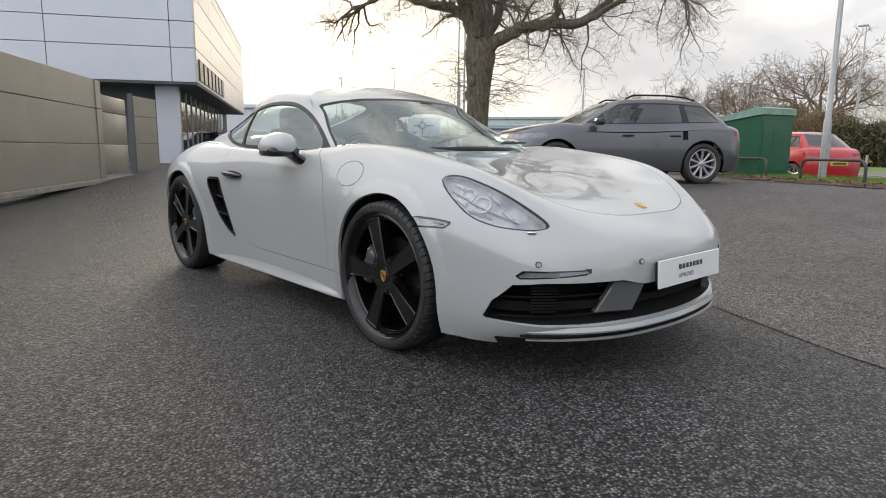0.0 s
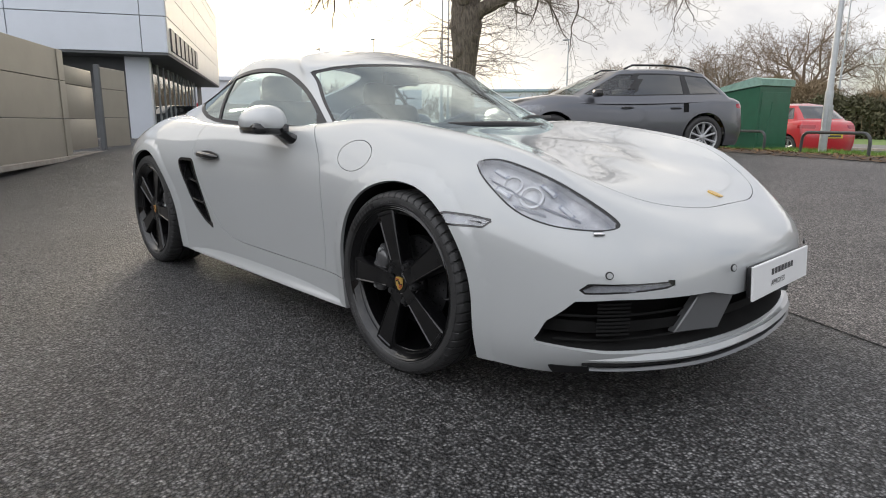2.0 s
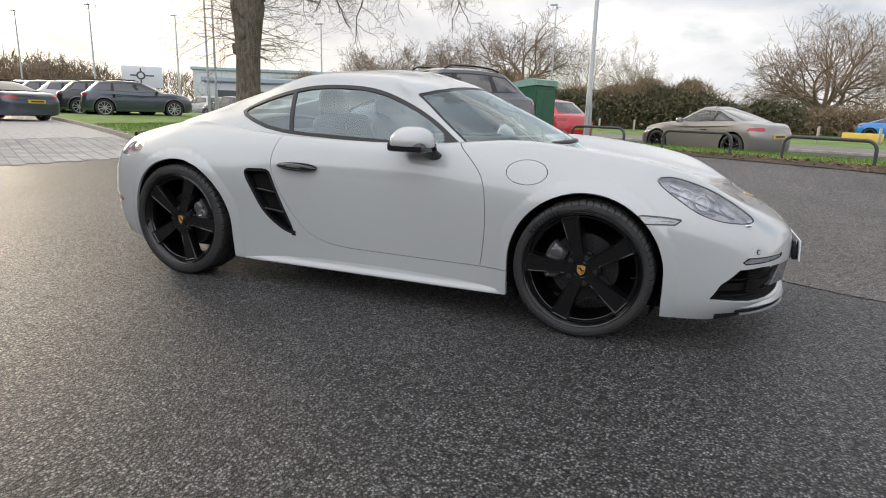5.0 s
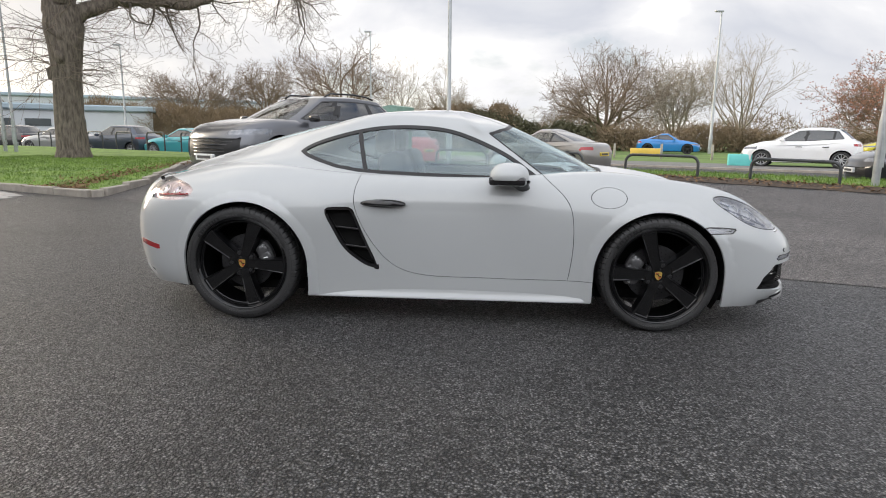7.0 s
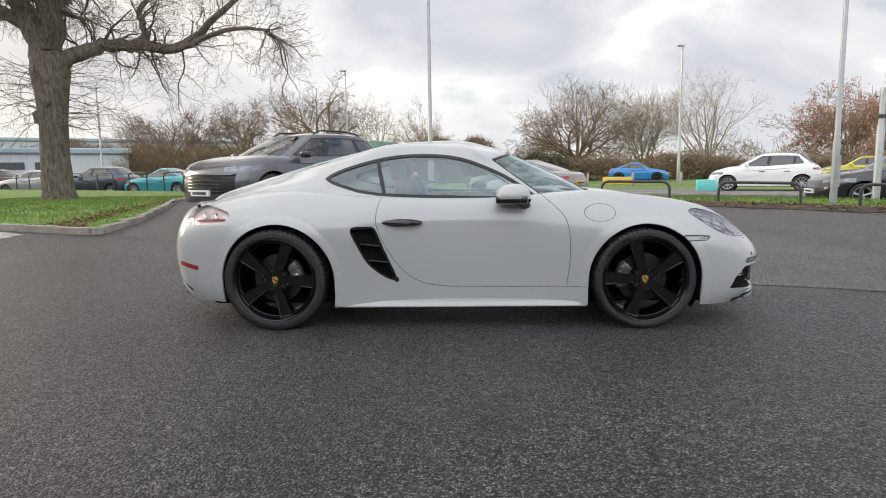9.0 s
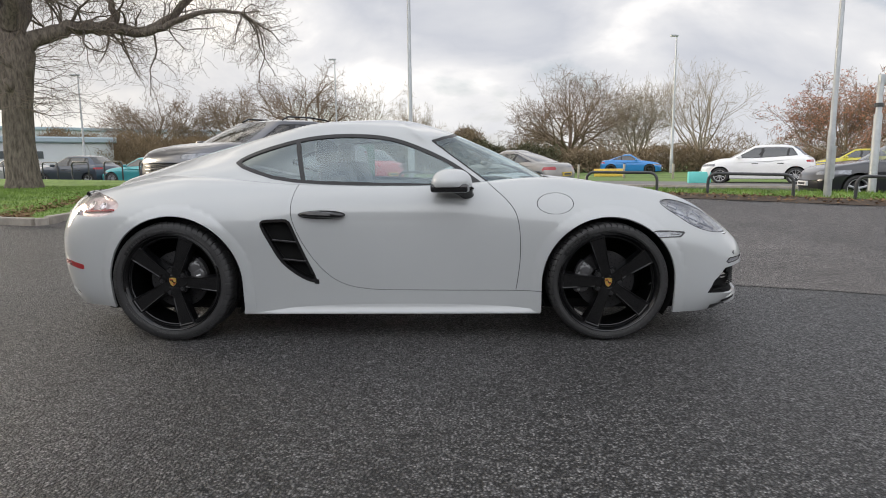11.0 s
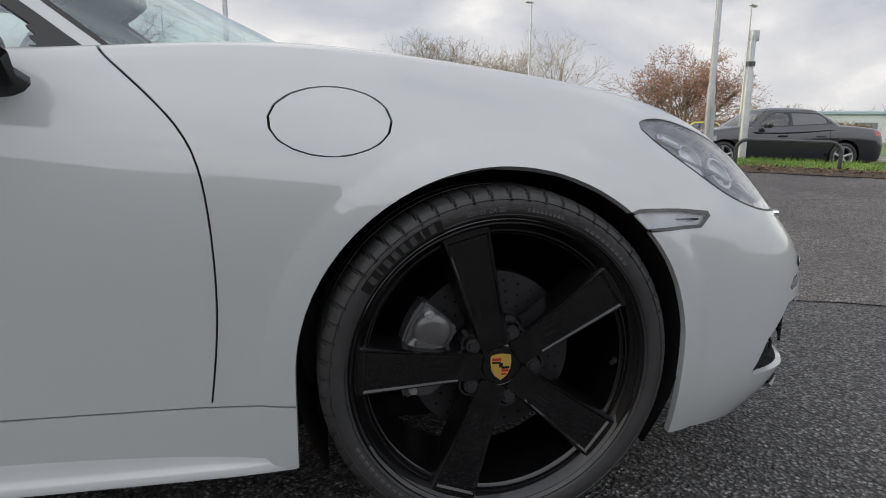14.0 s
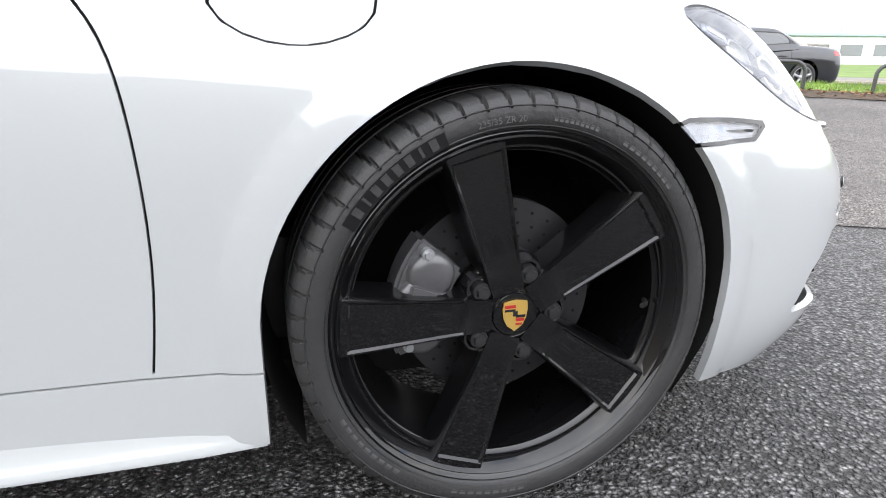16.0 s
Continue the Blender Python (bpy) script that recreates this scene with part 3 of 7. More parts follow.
    for a, r in ((m - .30, .030), (m + .02, .034), (m + .34, .030)):
        q = Vector((math.cos(a) * .143, 0, math.sin(a) * .143))
        bm = bmesh.new()
        lathe(bm, [(r * 1.25, -.066), (r * 1.2, -.078), (r * 1.02, -.084), (r * .55, -.087), (.0005, -.0875)], seg=24)
        bmesh.ops.translate(bm, verts=bm.verts, vec=q)
        bmesh.ops.recalc_face_normals(bm, faces=bm.faces)
        part("piston_cover", bm, CALIPER, cal, sharp=40)
    bm = bmesh.new()
    polar_block(bm, .124, .168, m - .17, m + .17, -.090, -.07, 6)
    bmesh.ops.bevel(bm, geom=bm.edges[:], offset=.006, segments=2, affect="EDGES", clamp_overlap=True)
    part("bridge", bm, CALIPER, cal, sharp=40)
    bm = bmesh.new()
    polar_block(bm, .135, .160, m - .02, m + .03, -.0915, -.088, 2)
    part("caliper_lettering", bm, WHITE_PLATE, cal)
    for a in (c0 + .08, c1 - .1):
        q = Vector((math.cos(a) * .166, 0, math.sin(a) * .166))
        bm = bmesh.new()
        cyl(bm, q + Vector((0, -.07, 0)), q + Vector((0, -.084, 0)), .0095, seg=12)
        cyl(bm, q + Vector((0, -.084, 0)), q + Vector((0, -.089, 0)), .006, seg=6)
        part("caliper_bolt", bm, SILVER, cal, sharp=40)
    m4 = Matrix.Translation((x, side * (.884 - hw), R - .003))
    w.matrix_local = m4 if side < 0 else m4 @ Matrix.Rotation(math.pi, 4, "Z")
    return w


def hub_stub(name):
    """A small axle stub, the core that a group of parts hangs on."""
    bm = bmesh.new()
    cyl(bm, (0, .02, 0), (0, .09, 0), .05, seg=16)
    return mesh_from(bm, name)


DOOR = [(.50, .99), (.53, .93), *map(tuple, spline([(.584, .875), (.687, .776), (.732, .68), (.744, .55), (.740, .42), (.722, .284)], 6)), (.40, .284),
        *map(tuple, spline([(-.04, .288), (-.17, .301), (-.28, .335), (-.375, .408), (-.468, .535), (-.530, .67), (-.545, .76), (-.53, .84), (-.50, .91)], 5)), (-.46, .99)]
VENT = spline([(-.715, .682), (-.64, .700), (-.565, .698), (-.528, .637), (-.467, .486), (-.412, .352), (-.44, .336), (-.50, .362), (-.604, .448), (-.67, .566)], 5, closed=True)
HEADLIGHT = spline([(1.532, .772), (1.552, .789), (1.61, .789), (1.69, .768), (1.775, .734), (1.858, .687), (1.922, .644), (1.958, .615), (1.962, .600), (1.93, .5935), (1.852, .601), (1.785, .616), (1.713, .644), (1.641, .688), (1.574, .733)], 5, closed=True)
MARKER = [(1.470, .624), (1.500, .626), (1.590, .622), (1.668, .6135), (1.654, .603), (1.632, .585), (1.50, .583), (1.47, .583)]
TAIL = spline([(-1.90, .742), (-1.87, .80), (-1.80, .845), (-1.70, .842), (-1.545, .797), (-1.575, .735), (-1.70, .717), (-1.83, .722)], 6, closed=True)
GLASS = spline([(-.928, 1.015), (-.885, 1.050), (-.756, 1.101), (-.512, 1.160), (-.274, 1.180), (-.037, 1.165), (.16, 1.107), (.36, 1.012), (.49, .922), (.565, .872)], 6)
GLASS = [*map(tuple, GLASS), (.59, .858), (.26, .866), (-.10, .876), (-.40, .888), (-.55, .899), (-.68, .920), (-.80, .956), (-.88, .985)]
SCREEN = [(-.77, .80), (-.75, .862), (-.69, 1.0), (-.61, 1.115), (-.575, 1.143), (-.50, 1.163), (-.38, 1.180), (-.2, 1.192), (0, 1.195)]
SCREEN = SCREEN + [(-y, z) for y, z in SCREEN[-2::-1]]
LID = [(2.035, 0), (2.03, .15), (2.005, .27), (1.955, .40), (1.88, .50), (1.78, .57), (1.62, .625), (1.3, .635), (1.0, .645), (.84, .60), (.78, .3), (.78, 0)]
LID = spline(LID[:-1], 4)
LID = [*map(tuple, LID)] + [(x, -y) for x, y in LID[::-1]]
HATCH = spline([(-.62, 0), (-.64, .3), (-.75, .40), (-1.1, .36), (-1.38, .25), (-1.45, 0), (-1.38, -.25), (-1.1, -.36), (-.75, -.40), (-.64, -.3)], 6, closed=True)
COCKPIT = [(.80, -.40), (.60, -.62), (.2, -.67), (-.5, -.67), (-.92, -.58), (-1.02, -.3), (-1.02, .3), (-.92, .58), (-.5, .67), (.2, .67), (.60, .62), (.80, .40)]
LOWER_GRILLE = [(-.70, .236), (-.822, .256), (-.812, .33), (-.775, .398), (-.70, .408), (-.40, .405), (-.29, .38), (.29, .38), (.40, .405), (.70, .408), (.775, .398), (.812, .33), (.822, .256), (.70, .236), (.5, .226), (0, .224), (-.5, .226)]
DRL = [(-.772, .428), (-.752, .452), (-.55, .455), (-.545, .436), (-.76, .420)]


def even_out(bm, rounds):
    """Fairs a surface: takes out short waves and keeps its size."""
    bm.verts.ensure_lookup_table()
    bm.verts.index_update()
    co = np.array([v.co for v in bm.verts])
    e = np.array([(a.index, b.index) for a, b in (k.verts for k in bm.edges)])
    edge = np.zeros(len(co), bool)
    for k in bm.edges:
        if k.is_boundary:
            edge[[v.index for v in k.verts]] = True
    n = np.bincount(e.ravel(), minlength=len(co))[:, None]
    for i in range(rounds):
        for w in (.6, -.625):
            tot = np.stack([np.bincount(e[:, 0], co[e[:, 1], k], len(co)) + np.bincount(e[:, 1], co[e[:, 0], k], len(co)) for k in range(3)], 1)
            co = np.where(edge[:, None], co, co + w * (tot / n - co))
    for v, p in zip(bm.verts, co):
        v.co = p
    bm.normal_update()


def coupe():
    car = thing("sports_coupe", "pale chalk grey two-door sports coupe on black alloy wheels", "car")
    side = {k: signed(p) for k, p in dict(door=DOOR, vent=VENT, head=HEADLIGHT, marker=MARKER, tail=TAIL, glass=GLASS).items()}
    front = {k: signed(p) for k, p in dict(grille=LOWER_GRILLE, screen=SCREEN).items()}
    drl_l, drl_r = signed(DRL), signed([(-y, z) for y, z in DRL])
    top = {k: signed(p) for k, p in dict(lid=LID, hatch=HATCH, pit=COCKPIT).items()}
    far = 9.0

    def xz(f, y_min, x_lo=-far, x_hi=far):
        return lambda c: np.where((np.abs(c[:, 1]) > y_min) & (c[:, 0] > x_lo) & (c[:, 0] < x_hi), f(c[:, 0], c[:, 2]), far)

    def yz(f, x_lo, x_hi=far):
        return lambda c: np.where((c[:, 0] > x_lo) & (c[:, 0] < x_hi), f(c[:, 1], c[:, 2]), far)

    def xy(f, z_lo):
        return lambda c: np.where(c[:, 2] > z_lo, f(c[:, 0], c[:, 1]), far)

    def ring(f, g):
        return lambda c: np.abs(f(c)) - g

    def fuel(c):
        d = np.hypot((c[:, 0] - .938) / .102, (c[:, 2] - .776) / .058) - 1
        return np.where((c[:, 1] < -.5), d * .06, far)

    def sill(c):
        return np.where((np.abs(c[:, 1]) > .6) & (c[:, 0] > .70) & (c[:, 0] < .92), c[:, 2] - .2835 + (c[:, 0] - .72) * .03, far)

    def refl(c):
        z = c[:, 2] - (.446 - (c[:, 0] + 1.945) * .16)
        return np.where((np.abs(c[:, 1]) > .5) & (c[:, 0] < -1.6), np.maximum(np.abs(z) - .016, np.abs(c[:, 0] + 1.87) - .085), far)

    def slit(c):
        """The dark slit low in the corner of the rear bumper."""
        z = c[:, 2] - (.292 - (c[:, 0] + 1.97) * .42)
        return np.where((np.abs(c[:, 1]) > .42) & (c[:, 0] < -1.6), np.maximum(np.abs(z) - .020, c[:, 0] + 1.86), far)

    arches = lambda c: np.where(np.abs(c[:, 1]) > .5, np.minimum(arch(c, 1.237, .371, .332), arch(c, -1.215, .384, .340)), far)
    door, vent = xz(side["door"], .62), xz(side["vent"], .62)

    def head(c):
        return np.where((c[:, 0] > 1.4) & (np.abs(c[:, 1]) > .67 - .36 * (c[:, 0] - 1.6)), side["head"](c[:, 0], c[:, 2]), far)

    marker, tail = xz(side["marker"], .6, 1.3), xz(side["tail"], .40, -far, -1.4)
    grille, lid, pit = yz(front["grille"], 1.7), xy(top["lid"], .57), xy(top["pit"], .80)
    drl = yz(lambda y, z: np.minimum(drl_l(y, z), drl_r(y, z)), 1.7)
    low = lambda c: np.where(c[:, 0] > 1.84, c[:, 2] - .185, far)
    body = loft(BODY_LINES, per_u=16, per_v=9)
    g = .0018
    # a flat raised lip round each wheel opening
    cut(body, lambda c: arches(c) - .058)
    body.verts.ensure_lookup_table()
    co = np.array([v.co for v in body.verts])
    lip = .010 * np.clip(1 - arches(co) / .058, 0, 1) ** .5
    for v, d in zip(body.verts, lip):
        if d > 0 and abs(v.co.y) > .6:
            v.co.y += math.copysign(d, v.co.y)
    # the door's crease at handle height
    for v in body.verts:
        x, y, z = v.co
        if abs(y) > .7 and -.75 < x < .62 and .45 < z < .716:
            k = min(1, (.716 - z) / .014) * min(1, (z - .45) / .14) * min(1, (x + .75) / .2, (.62 - x) / .45)
            v.co.y -= math.copysign(.0045 * k, y)
    for f in (arches, pit, vent, lambda c: vent(c) + .016, head, lambda c: head(c) + .0045, marker, lambda c: marker(c) + .0065, tail, grille, drl, lambda c: drl(c) + .005, refl, slit, low,
              lambda c: door(c) - g, lambda c: door(c) + g, lambda c: fuel(c) - .0012, lambda c: fuel(c) + .0012, lambda c: lid(c) - .0014, lambda c: lid(c) + .0014, lambda c: sill(c) - g, lambda c: sill(c) + g):
        cut(body, f)
    c = centres(body)
    body.normal_update()
    normals = np.array([f.normal for f in body.faces])

    def skin(x, z, s):
        """The place and normal of the body's skin at x and z on one side."""
        d = np.hypot(c[:, 0] - x, c[:, 2] - z) + np.where((c[:, 1] * s > .35), 0, far)
        k = int(np.argmin(d))
        return Vector((x, c[k, 1], z)), Vector(normals[k])

    body_pts = np.array([v.co for v in body.verts])

    def inside_y(x, z, y0=.808):
        """How far out the skin lies near x and z, less its thickness."""
        d = np.hypot(body_pts[:, 0] - x, body_pts[:, 2] - z)
        near_by = np.abs(body_pts[d < .02, 1])
        return float(near_by.min()) - .009 if len(near_by) else y0

    hole = (arches(c) < 0) | (pit(c) < 0)
    v_, h_, d_, f_, l_ = vent(c), head(c), door(c), fuel(c), lid(c)
    masks = {}
    used = hole.copy()

    def claim(name, m):
        masks[name] = m & ~used
        used[:] |= masks[name]

    claim("vent_rim", (v_ < 0) & (v_ > -.016))
    claim("vent", v_ < 0)
    claim("head_seal", (h_ < 0) & (h_ > -.0045))
    claim("headlight", h_ < 0)
    claim("marker_rim", (marker(c) < 0) & (marker(c) > -.0065))
    claim("marker", marker(c) < 0)
    claim("tail", tail(c) < 0)
    claim("grille", grille(c) < 0)
    claim("drl_rim", (drl(c) < 0) & (drl(c) > -.005))
    claim("drl", drl(c) < 0)
    claim("reflector", refl(c) < 0)
    claim("slit", slit(c) < 0)
    claim("splitter", low(c) < 0)
    claim("gap", (np.abs(d_) < g) | (np.abs(f_) < .0012) | (np.abs(l_) < .0014) | ((np.abs(sill(c)) < g) & (c[:, 0] > .72)))
    claim("door", d_ < 0)
    claim("flap", f_ < 0)
    claim("lid", l_ < 0)
    claim("body", ~used)
    right, left = c[:, 1] < 0, c[:, 1] >= 0
    shell = part("body", pick(body, masks["body"], flange=.014), PAINT, car, "pale chalk grey painted body", sharp=38)
    part("front_lid", pick(body, masks["lid"], flange=.010), PAINT, car, sharp=38)
    part("fuel_flap", pick(body, masks["flap"], flange=.008), PAINT, car, sharp=38)
    part("shut_line", pick(body, masks["gap"], shift=-.006), LINER, car)
    part("front_splitter", pick(body, masks["splitter"], flange=.02), BLACK_TRIM, car, "black lower splitter", sharp=38)
    doors = {}
    for s, m in ((-1, right), (1, left)):
        doors[s] = part("door", pick(body, masks["door"] & m, flange=.012), PAINT, car, sharp=38)
        rim = part("side_intake", pick(body, masks["vent_rim"] & m, shift=.001, flange=.05), BLACK_GLOSS, car, "gloss black side air intake", sharp=38)
        part("intake_back", pick(body, masks["vent"] & m, shift=-.055), LINER, rim)
        for z, xa, xb in ((.575, -.655, -.515), (.465, -.60, -.465)):
            bm = bmesh.new()
            box(bm, xa, xb, -.865, -.81, z - .006, z + .006, bevel=.003, m=None)
            bmesh.ops.rotate(bm, verts=bm.verts, cent=((xa + xb) / 2, -.85, z), matrix=Matrix.Rotation(radians(6), 3, "Y"))
            if s > 0:
                bmesh.ops.scale(bm, verts=bm.verts, vec=(1, -1, 1))
                bmesh.ops.reverse_faces(bm, faces=bm.faces)
            part("slat", bm, BLACK_GLOSS, rim)
        lamp = part("headlight", pick(body, masks["headlight"] & m, shift=-.026), HOUSING, car, "large clear headlight with silver inside", sharp=38)
        part("lens", pick(body, masks["headlight"] & m), CLEAR_LENS, lamp).visible_shadow = False
        part("seal", pick(body, masks["head_seal"] & m, shift=-.001, flange=.004), BLACK_TRIM, lamp)
        part("housing_wall", pick(body, masks["headlight"] & m, shift=-.026, flange=-.024), HOUSING, lamp)
        for t, u, r in ((1.668, .722, .026), (1.742, .690, .030)):
            p, n = skin(t, u, s)
            bm = bmesh.new()
            lathe(bm, [(r * 1.3, -.006), (r * 1.25, .006), (r * 1.05, .007), (r, .001), (r * .85, -.002), (r * .6, .004), (.001, .007)], seg=28)
            bmesh.ops.transform(bm, matrix=Matrix.Translation(p - n * .020) @ n.to_track_quat("Y", "Z").to_matrix().to_4x4(), verts=bm.verts)
            bmesh.ops.recalc_face_normals(bm, faces=bm.faces)
            part("projector", bm, SILVER, lamp, "round silver projector", sharp=40)
        for t, u in ((1.618, .756), (1.655, .700), (1.775, .712), (1.842, .652)):
            p, n = skin(t, u, s)
            for k, mat in ((1.0, LAMP_DARK), (.72, SILVER)):
                bm = bmesh.new()
                box(bm, -.030 * k, .030 * k, -.0035, .0035, -.0085 * k, .0085 * k, bevel=.003)
                ax = Vector((1, 0, -.42)) - n * n.dot(Vector((1, 0, -.42)))
                ax.normalize()
                up = n.cross(ax)
                q = Matrix((ax, n, up)).transposed().to_4x4()
                bmesh.ops.transform(bm, matrix=Matrix.Translation(p - n * (.018 if k == 1.0 else .0155)) @ q, verts=bm.verts)
                bar = part("light_bar", bm, mat, lamp, "silver daytime light bar" if k < 1 else "silver surround of a light bar", sharp=40)
        for (a, b), (e, d), hw in (((1.60, .735), (1.885, .625), .006), ((1.585, .772), (1.74, .745), .008), ((1.70, .665), (1.80, .640), .009)):
            bm = bmesh.new()
            rows = []
            for k in range(9):
                p, n = skin(a + (e - a) * k / 8, b + (d - b) * k / 8, s)
                w = hw * (1 - .5 * abs(k / 4 - 1))
                rows.append([bm.verts.new(p - n * .022 + Vector((0, 0, w * q[0])) + n * q[1]) for q in ((-1, 0), (-.4, .008), (.4, .008), (1, 0))])
            for x, y in zip(rows, rows[1:]):
                for k in range(3):
                    bm.faces.new((x[k], x[k + 1], y[k + 1], y[k]))
            bmesh.ops.recalc_face_normals(bm, faces=bm.faces)
            part("inner_bezel", bm, LAMP_DARK, lamp, "smoked grey inner bezel")
        mk = part("side_marker", pick(body, masks["marker"] & m, shift=-.006), MARKER_INSIDE, car, "clear wedge side marker lamp", sharp=38)
        part("lens", pick(body, masks["marker"] & m, shift=.0005, flange=.012), CLEAR_LENS, mk, sharp=38).visible_shadow = False
        part("bezel", pick(body, masks["marker_rim"] & m, shift=.001, flange=.004), BLACK_GLOSS, mk, sharp=38)
        bm = bmesh.new()
        box(bm, 1.548, 1.556, -.862, -.848, .586, .618, bevel=.002)
        box(bm, 1.556, 1.625, -.861, -.852, .600, .604, bevel=.0015)
        if s > 0:
            bmesh.ops.scale(bm, verts=bm.verts, vec=(1, -1, 1))
            bmesh.ops.reverse_faces(bm, faces=bm.faces)
        part("reflector_bar", bm, BLACK_TRIM, mk)
        tl = part("tail_light", pick(body, masks["tail"] & m, shift=-.03), TAIL_INSIDE, car, "clear and red tail light", sharp=38)
        part("lens", pick(body, masks["tail"] & m, flange=.03), SMOKED_LENS, tl, sharp=38).visible_shadow = False
        for x, z, r in ((-1.76, .785, .034), (-1.655, .785, .026)):
            p, n = skin(x, z, s)
            bm = bmesh.new()
            lathe(bm, [(r, -.004), (r, .010), (r * .86, .012), (r * .80, .002), (r * .5, -.004), (.001, .003)], seg=28)
            bmesh.ops.transform(bm, matrix=Matrix.Translation(p - n * .024) @ n.to_track_quat("Y", "Z").to_matrix().to_4x4(), verts=bm.verts)
            bmesh.ops.recalc_face_normals(bm, faces=bm.faces)
            part("lamp_ring", bm, CHROME, tl, "bright ring inside the lamp", sharp=40)
        bm = bmesh.new()
        ends = [skin(-1.84 + .26 * k / 8, .752 + .012 * k / 8, s) for k in range(9)]
        tube(bm, [p - n * .020 for p, n in ends], .007, seg=8)
        part("red_band", bm, RED_LENS, tl, "red light band")
        part("rear_reflector", pick(body, masks["reflector"] & m, shift=.001, flange=.01), RED_LENS, car, "thin red rear reflector", sharp=38)
        part("bumper_slit", pick(body, masks["slit"] & m, shift=-.012), LINER, car, "dark slit in the rear bumper", sharp=38)
        dl = part("running_light", pick(body, masks["drl"] & m, shift=-.008), MARKER_INSIDE, car, "slim clear running light in the bumper", sharp=38)
        part("lens", pick(body, masks["drl"] & m, shift=.001), CLEAR_LENS, dl)
        part("bezel", pick(body, masks["drl_rim"] & m, shift=-.002, flange=.015), BLACK_GLOSS, dl, sharp=38)
    # lower front: dark opening with slats, pale vanes and a projecting lip
    part("intake_back", pick(body, masks["grille"], shift=-.10), LINER, car)
    part("intake_wall", pick(body, masks["grille"], shift=-.10, flange=-.088), LINER, car)
    gr = part("front_grille", pick(body, masks["grille"] & (np.abs(c[:, 2] - .30) < .02), shift=-.05), LINER, car, "black slatted front air intake")
    sweep = spline([(2.185, 0), (2.15, .35), (1.98, .72), (1.63, .86)], 16)

    def follow(ys, z, inset):
        return [(float(np.interp(abs(y), sweep[:, 1], sweep[:, 0])) - inset + .012, y, z) for y in ys]
    for z in (.27, .345, .392):
        for s in (-1, 1):
            bm = bmesh.new()
            ys = np.linspace(.30, .78, 10) * s
            tube(bm, follow(ys, z, .055), .0040, seg=6)
            part("slat", bm, LINER, gr)
    for s in (-1, 1):
        for k in range(9):
            bm = bmesh.new()
            z = .292 + k * .0115
            tube(bm, follow(np.linspace(.635, .715, 5) * s, z, .035), .0036, seg=6)
            part("fin", bm, LINER, gr)
    for s in (-1, 1):
        bm = bmesh.new()
        vane = [Vector((2.085, s * .475, .272)), Vector((2.130, s * .415, .398)), Vector((2.180, s * .27, .392)), Vector((2.155, s * .32, .272))]
        inner = [p + Vector((-.03, -s * .01, 0)) for p in vane]
        a, b = [bm.verts.new(p) for p in vane], [bm.verts.new(p) for p in inner]
        bm.faces.new(a)
        bm.faces.new(b[::-1])
        for k in range(4):
            bm.faces.new((a[k], a[(k + 1) % 4], b[(k + 1) % 4], b[k]))
        bmesh.ops.recalc_face_normals(bm, faces=bm.faces)
        bmesh.ops.bevel(bm, geom=bm.edges[:], offset=.004, segments=1, affect="EDGES")
        part("air_vane", bm, VANE, car, "dark grey angled air vane", sharp=30)

    def blade(name, mat, label, z0, z1, out, deep, reach):
        """A strip that follows the bumper round and dies away at both ends."""
        bm = bmesh.new()
        line = [q for q in sweep if q[1] <= reach]
        line = [(x, -y) for x, y in line[:0:-1]] + [tuple(q) for q in line]
        rows = []
        for k, (x, y) in enumerate(line):
            (xa, ya), (xb, yb) = line[max(k - 1, 0)], line[min(k + 1, len(line) - 1)]
            n = Vector((yb - ya, xa - xb, 0)).normalized()
            ease = min(1.0, (reach - abs(y)) / .42)
            ease = ease * ease * (3 - 2 * ease)
            o = Vector((x, y, 0)) + n * (out * ease - .018 * (1 - ease))
            zz = (abs(y) / .8) ** 2 * .010
            rows.append([bm.verts.new(o - n * d + Vector((0, 0, z + zz))) for d, z in ((deep, z0), (.006, z0), (0, z0 + (z1 - z0) * .35), (.008, z1), (deep, z1 - .004))])
        for p, q in zip(rows, rows[1:]):
            for k in range(5):
                bm.faces.new((p[k], p[(k + 1) % 5], q[(k + 1) % 5], q[k]))
        bm.faces.new(rows[0])
        bm.faces.new(rows[-1][::-1])
        bmesh.ops.recalc_face_normals(bm, faces=bm.faces)
        part(name, bm, mat, car, label, sharp=45)
    blade("front_lip", PAINT, "body-coloured projecting front lip", .194, .219, .010, .07, .76)
    blade("splitter_gap", LINER, "", .182, .194, -.004, .09, .76)
    blade("lower_blade", SILVER_DARK, "thin dark silver lower blade", .166, .178, .010, .09, .75)
    # parking sensors, washer caps and towing cover
    for s in (-1, 1):
        for p, n, r in (((1.992, s * .712, .477), (.75, s * .66, .1), .0095), ((2.188, s * .33, .474), (.95, s * .3, .1), .0095)):
            bm = bmesh.new()
            q = Vector(n).normalized().to_track_quat("Z", "Y").to_matrix().to_4x4()
            bmesh.ops.create_cone(bm, cap_ends=True, segments=20, radius1=r + .0022, radius2=r + .0022, depth=.004, matrix=Matrix.Translation(p) @ q)
            sensor = part("parking_sensor", bm, BLACK_TRIM, car, sharp=40)
            bm = bmesh.new()
            bmesh.ops.create_cone(bm, cap_ends=True, segments=20, radius1=r, radius2=r * .9, depth=.007, matrix=Matrix.Translation(p) @ q)
            part("face", bm, PAINT, sensor, sharp=40)
        bm = bmesh.new()
        box(bm, -.018, .018, -.009, .009, -.006, .006, bevel=.005)
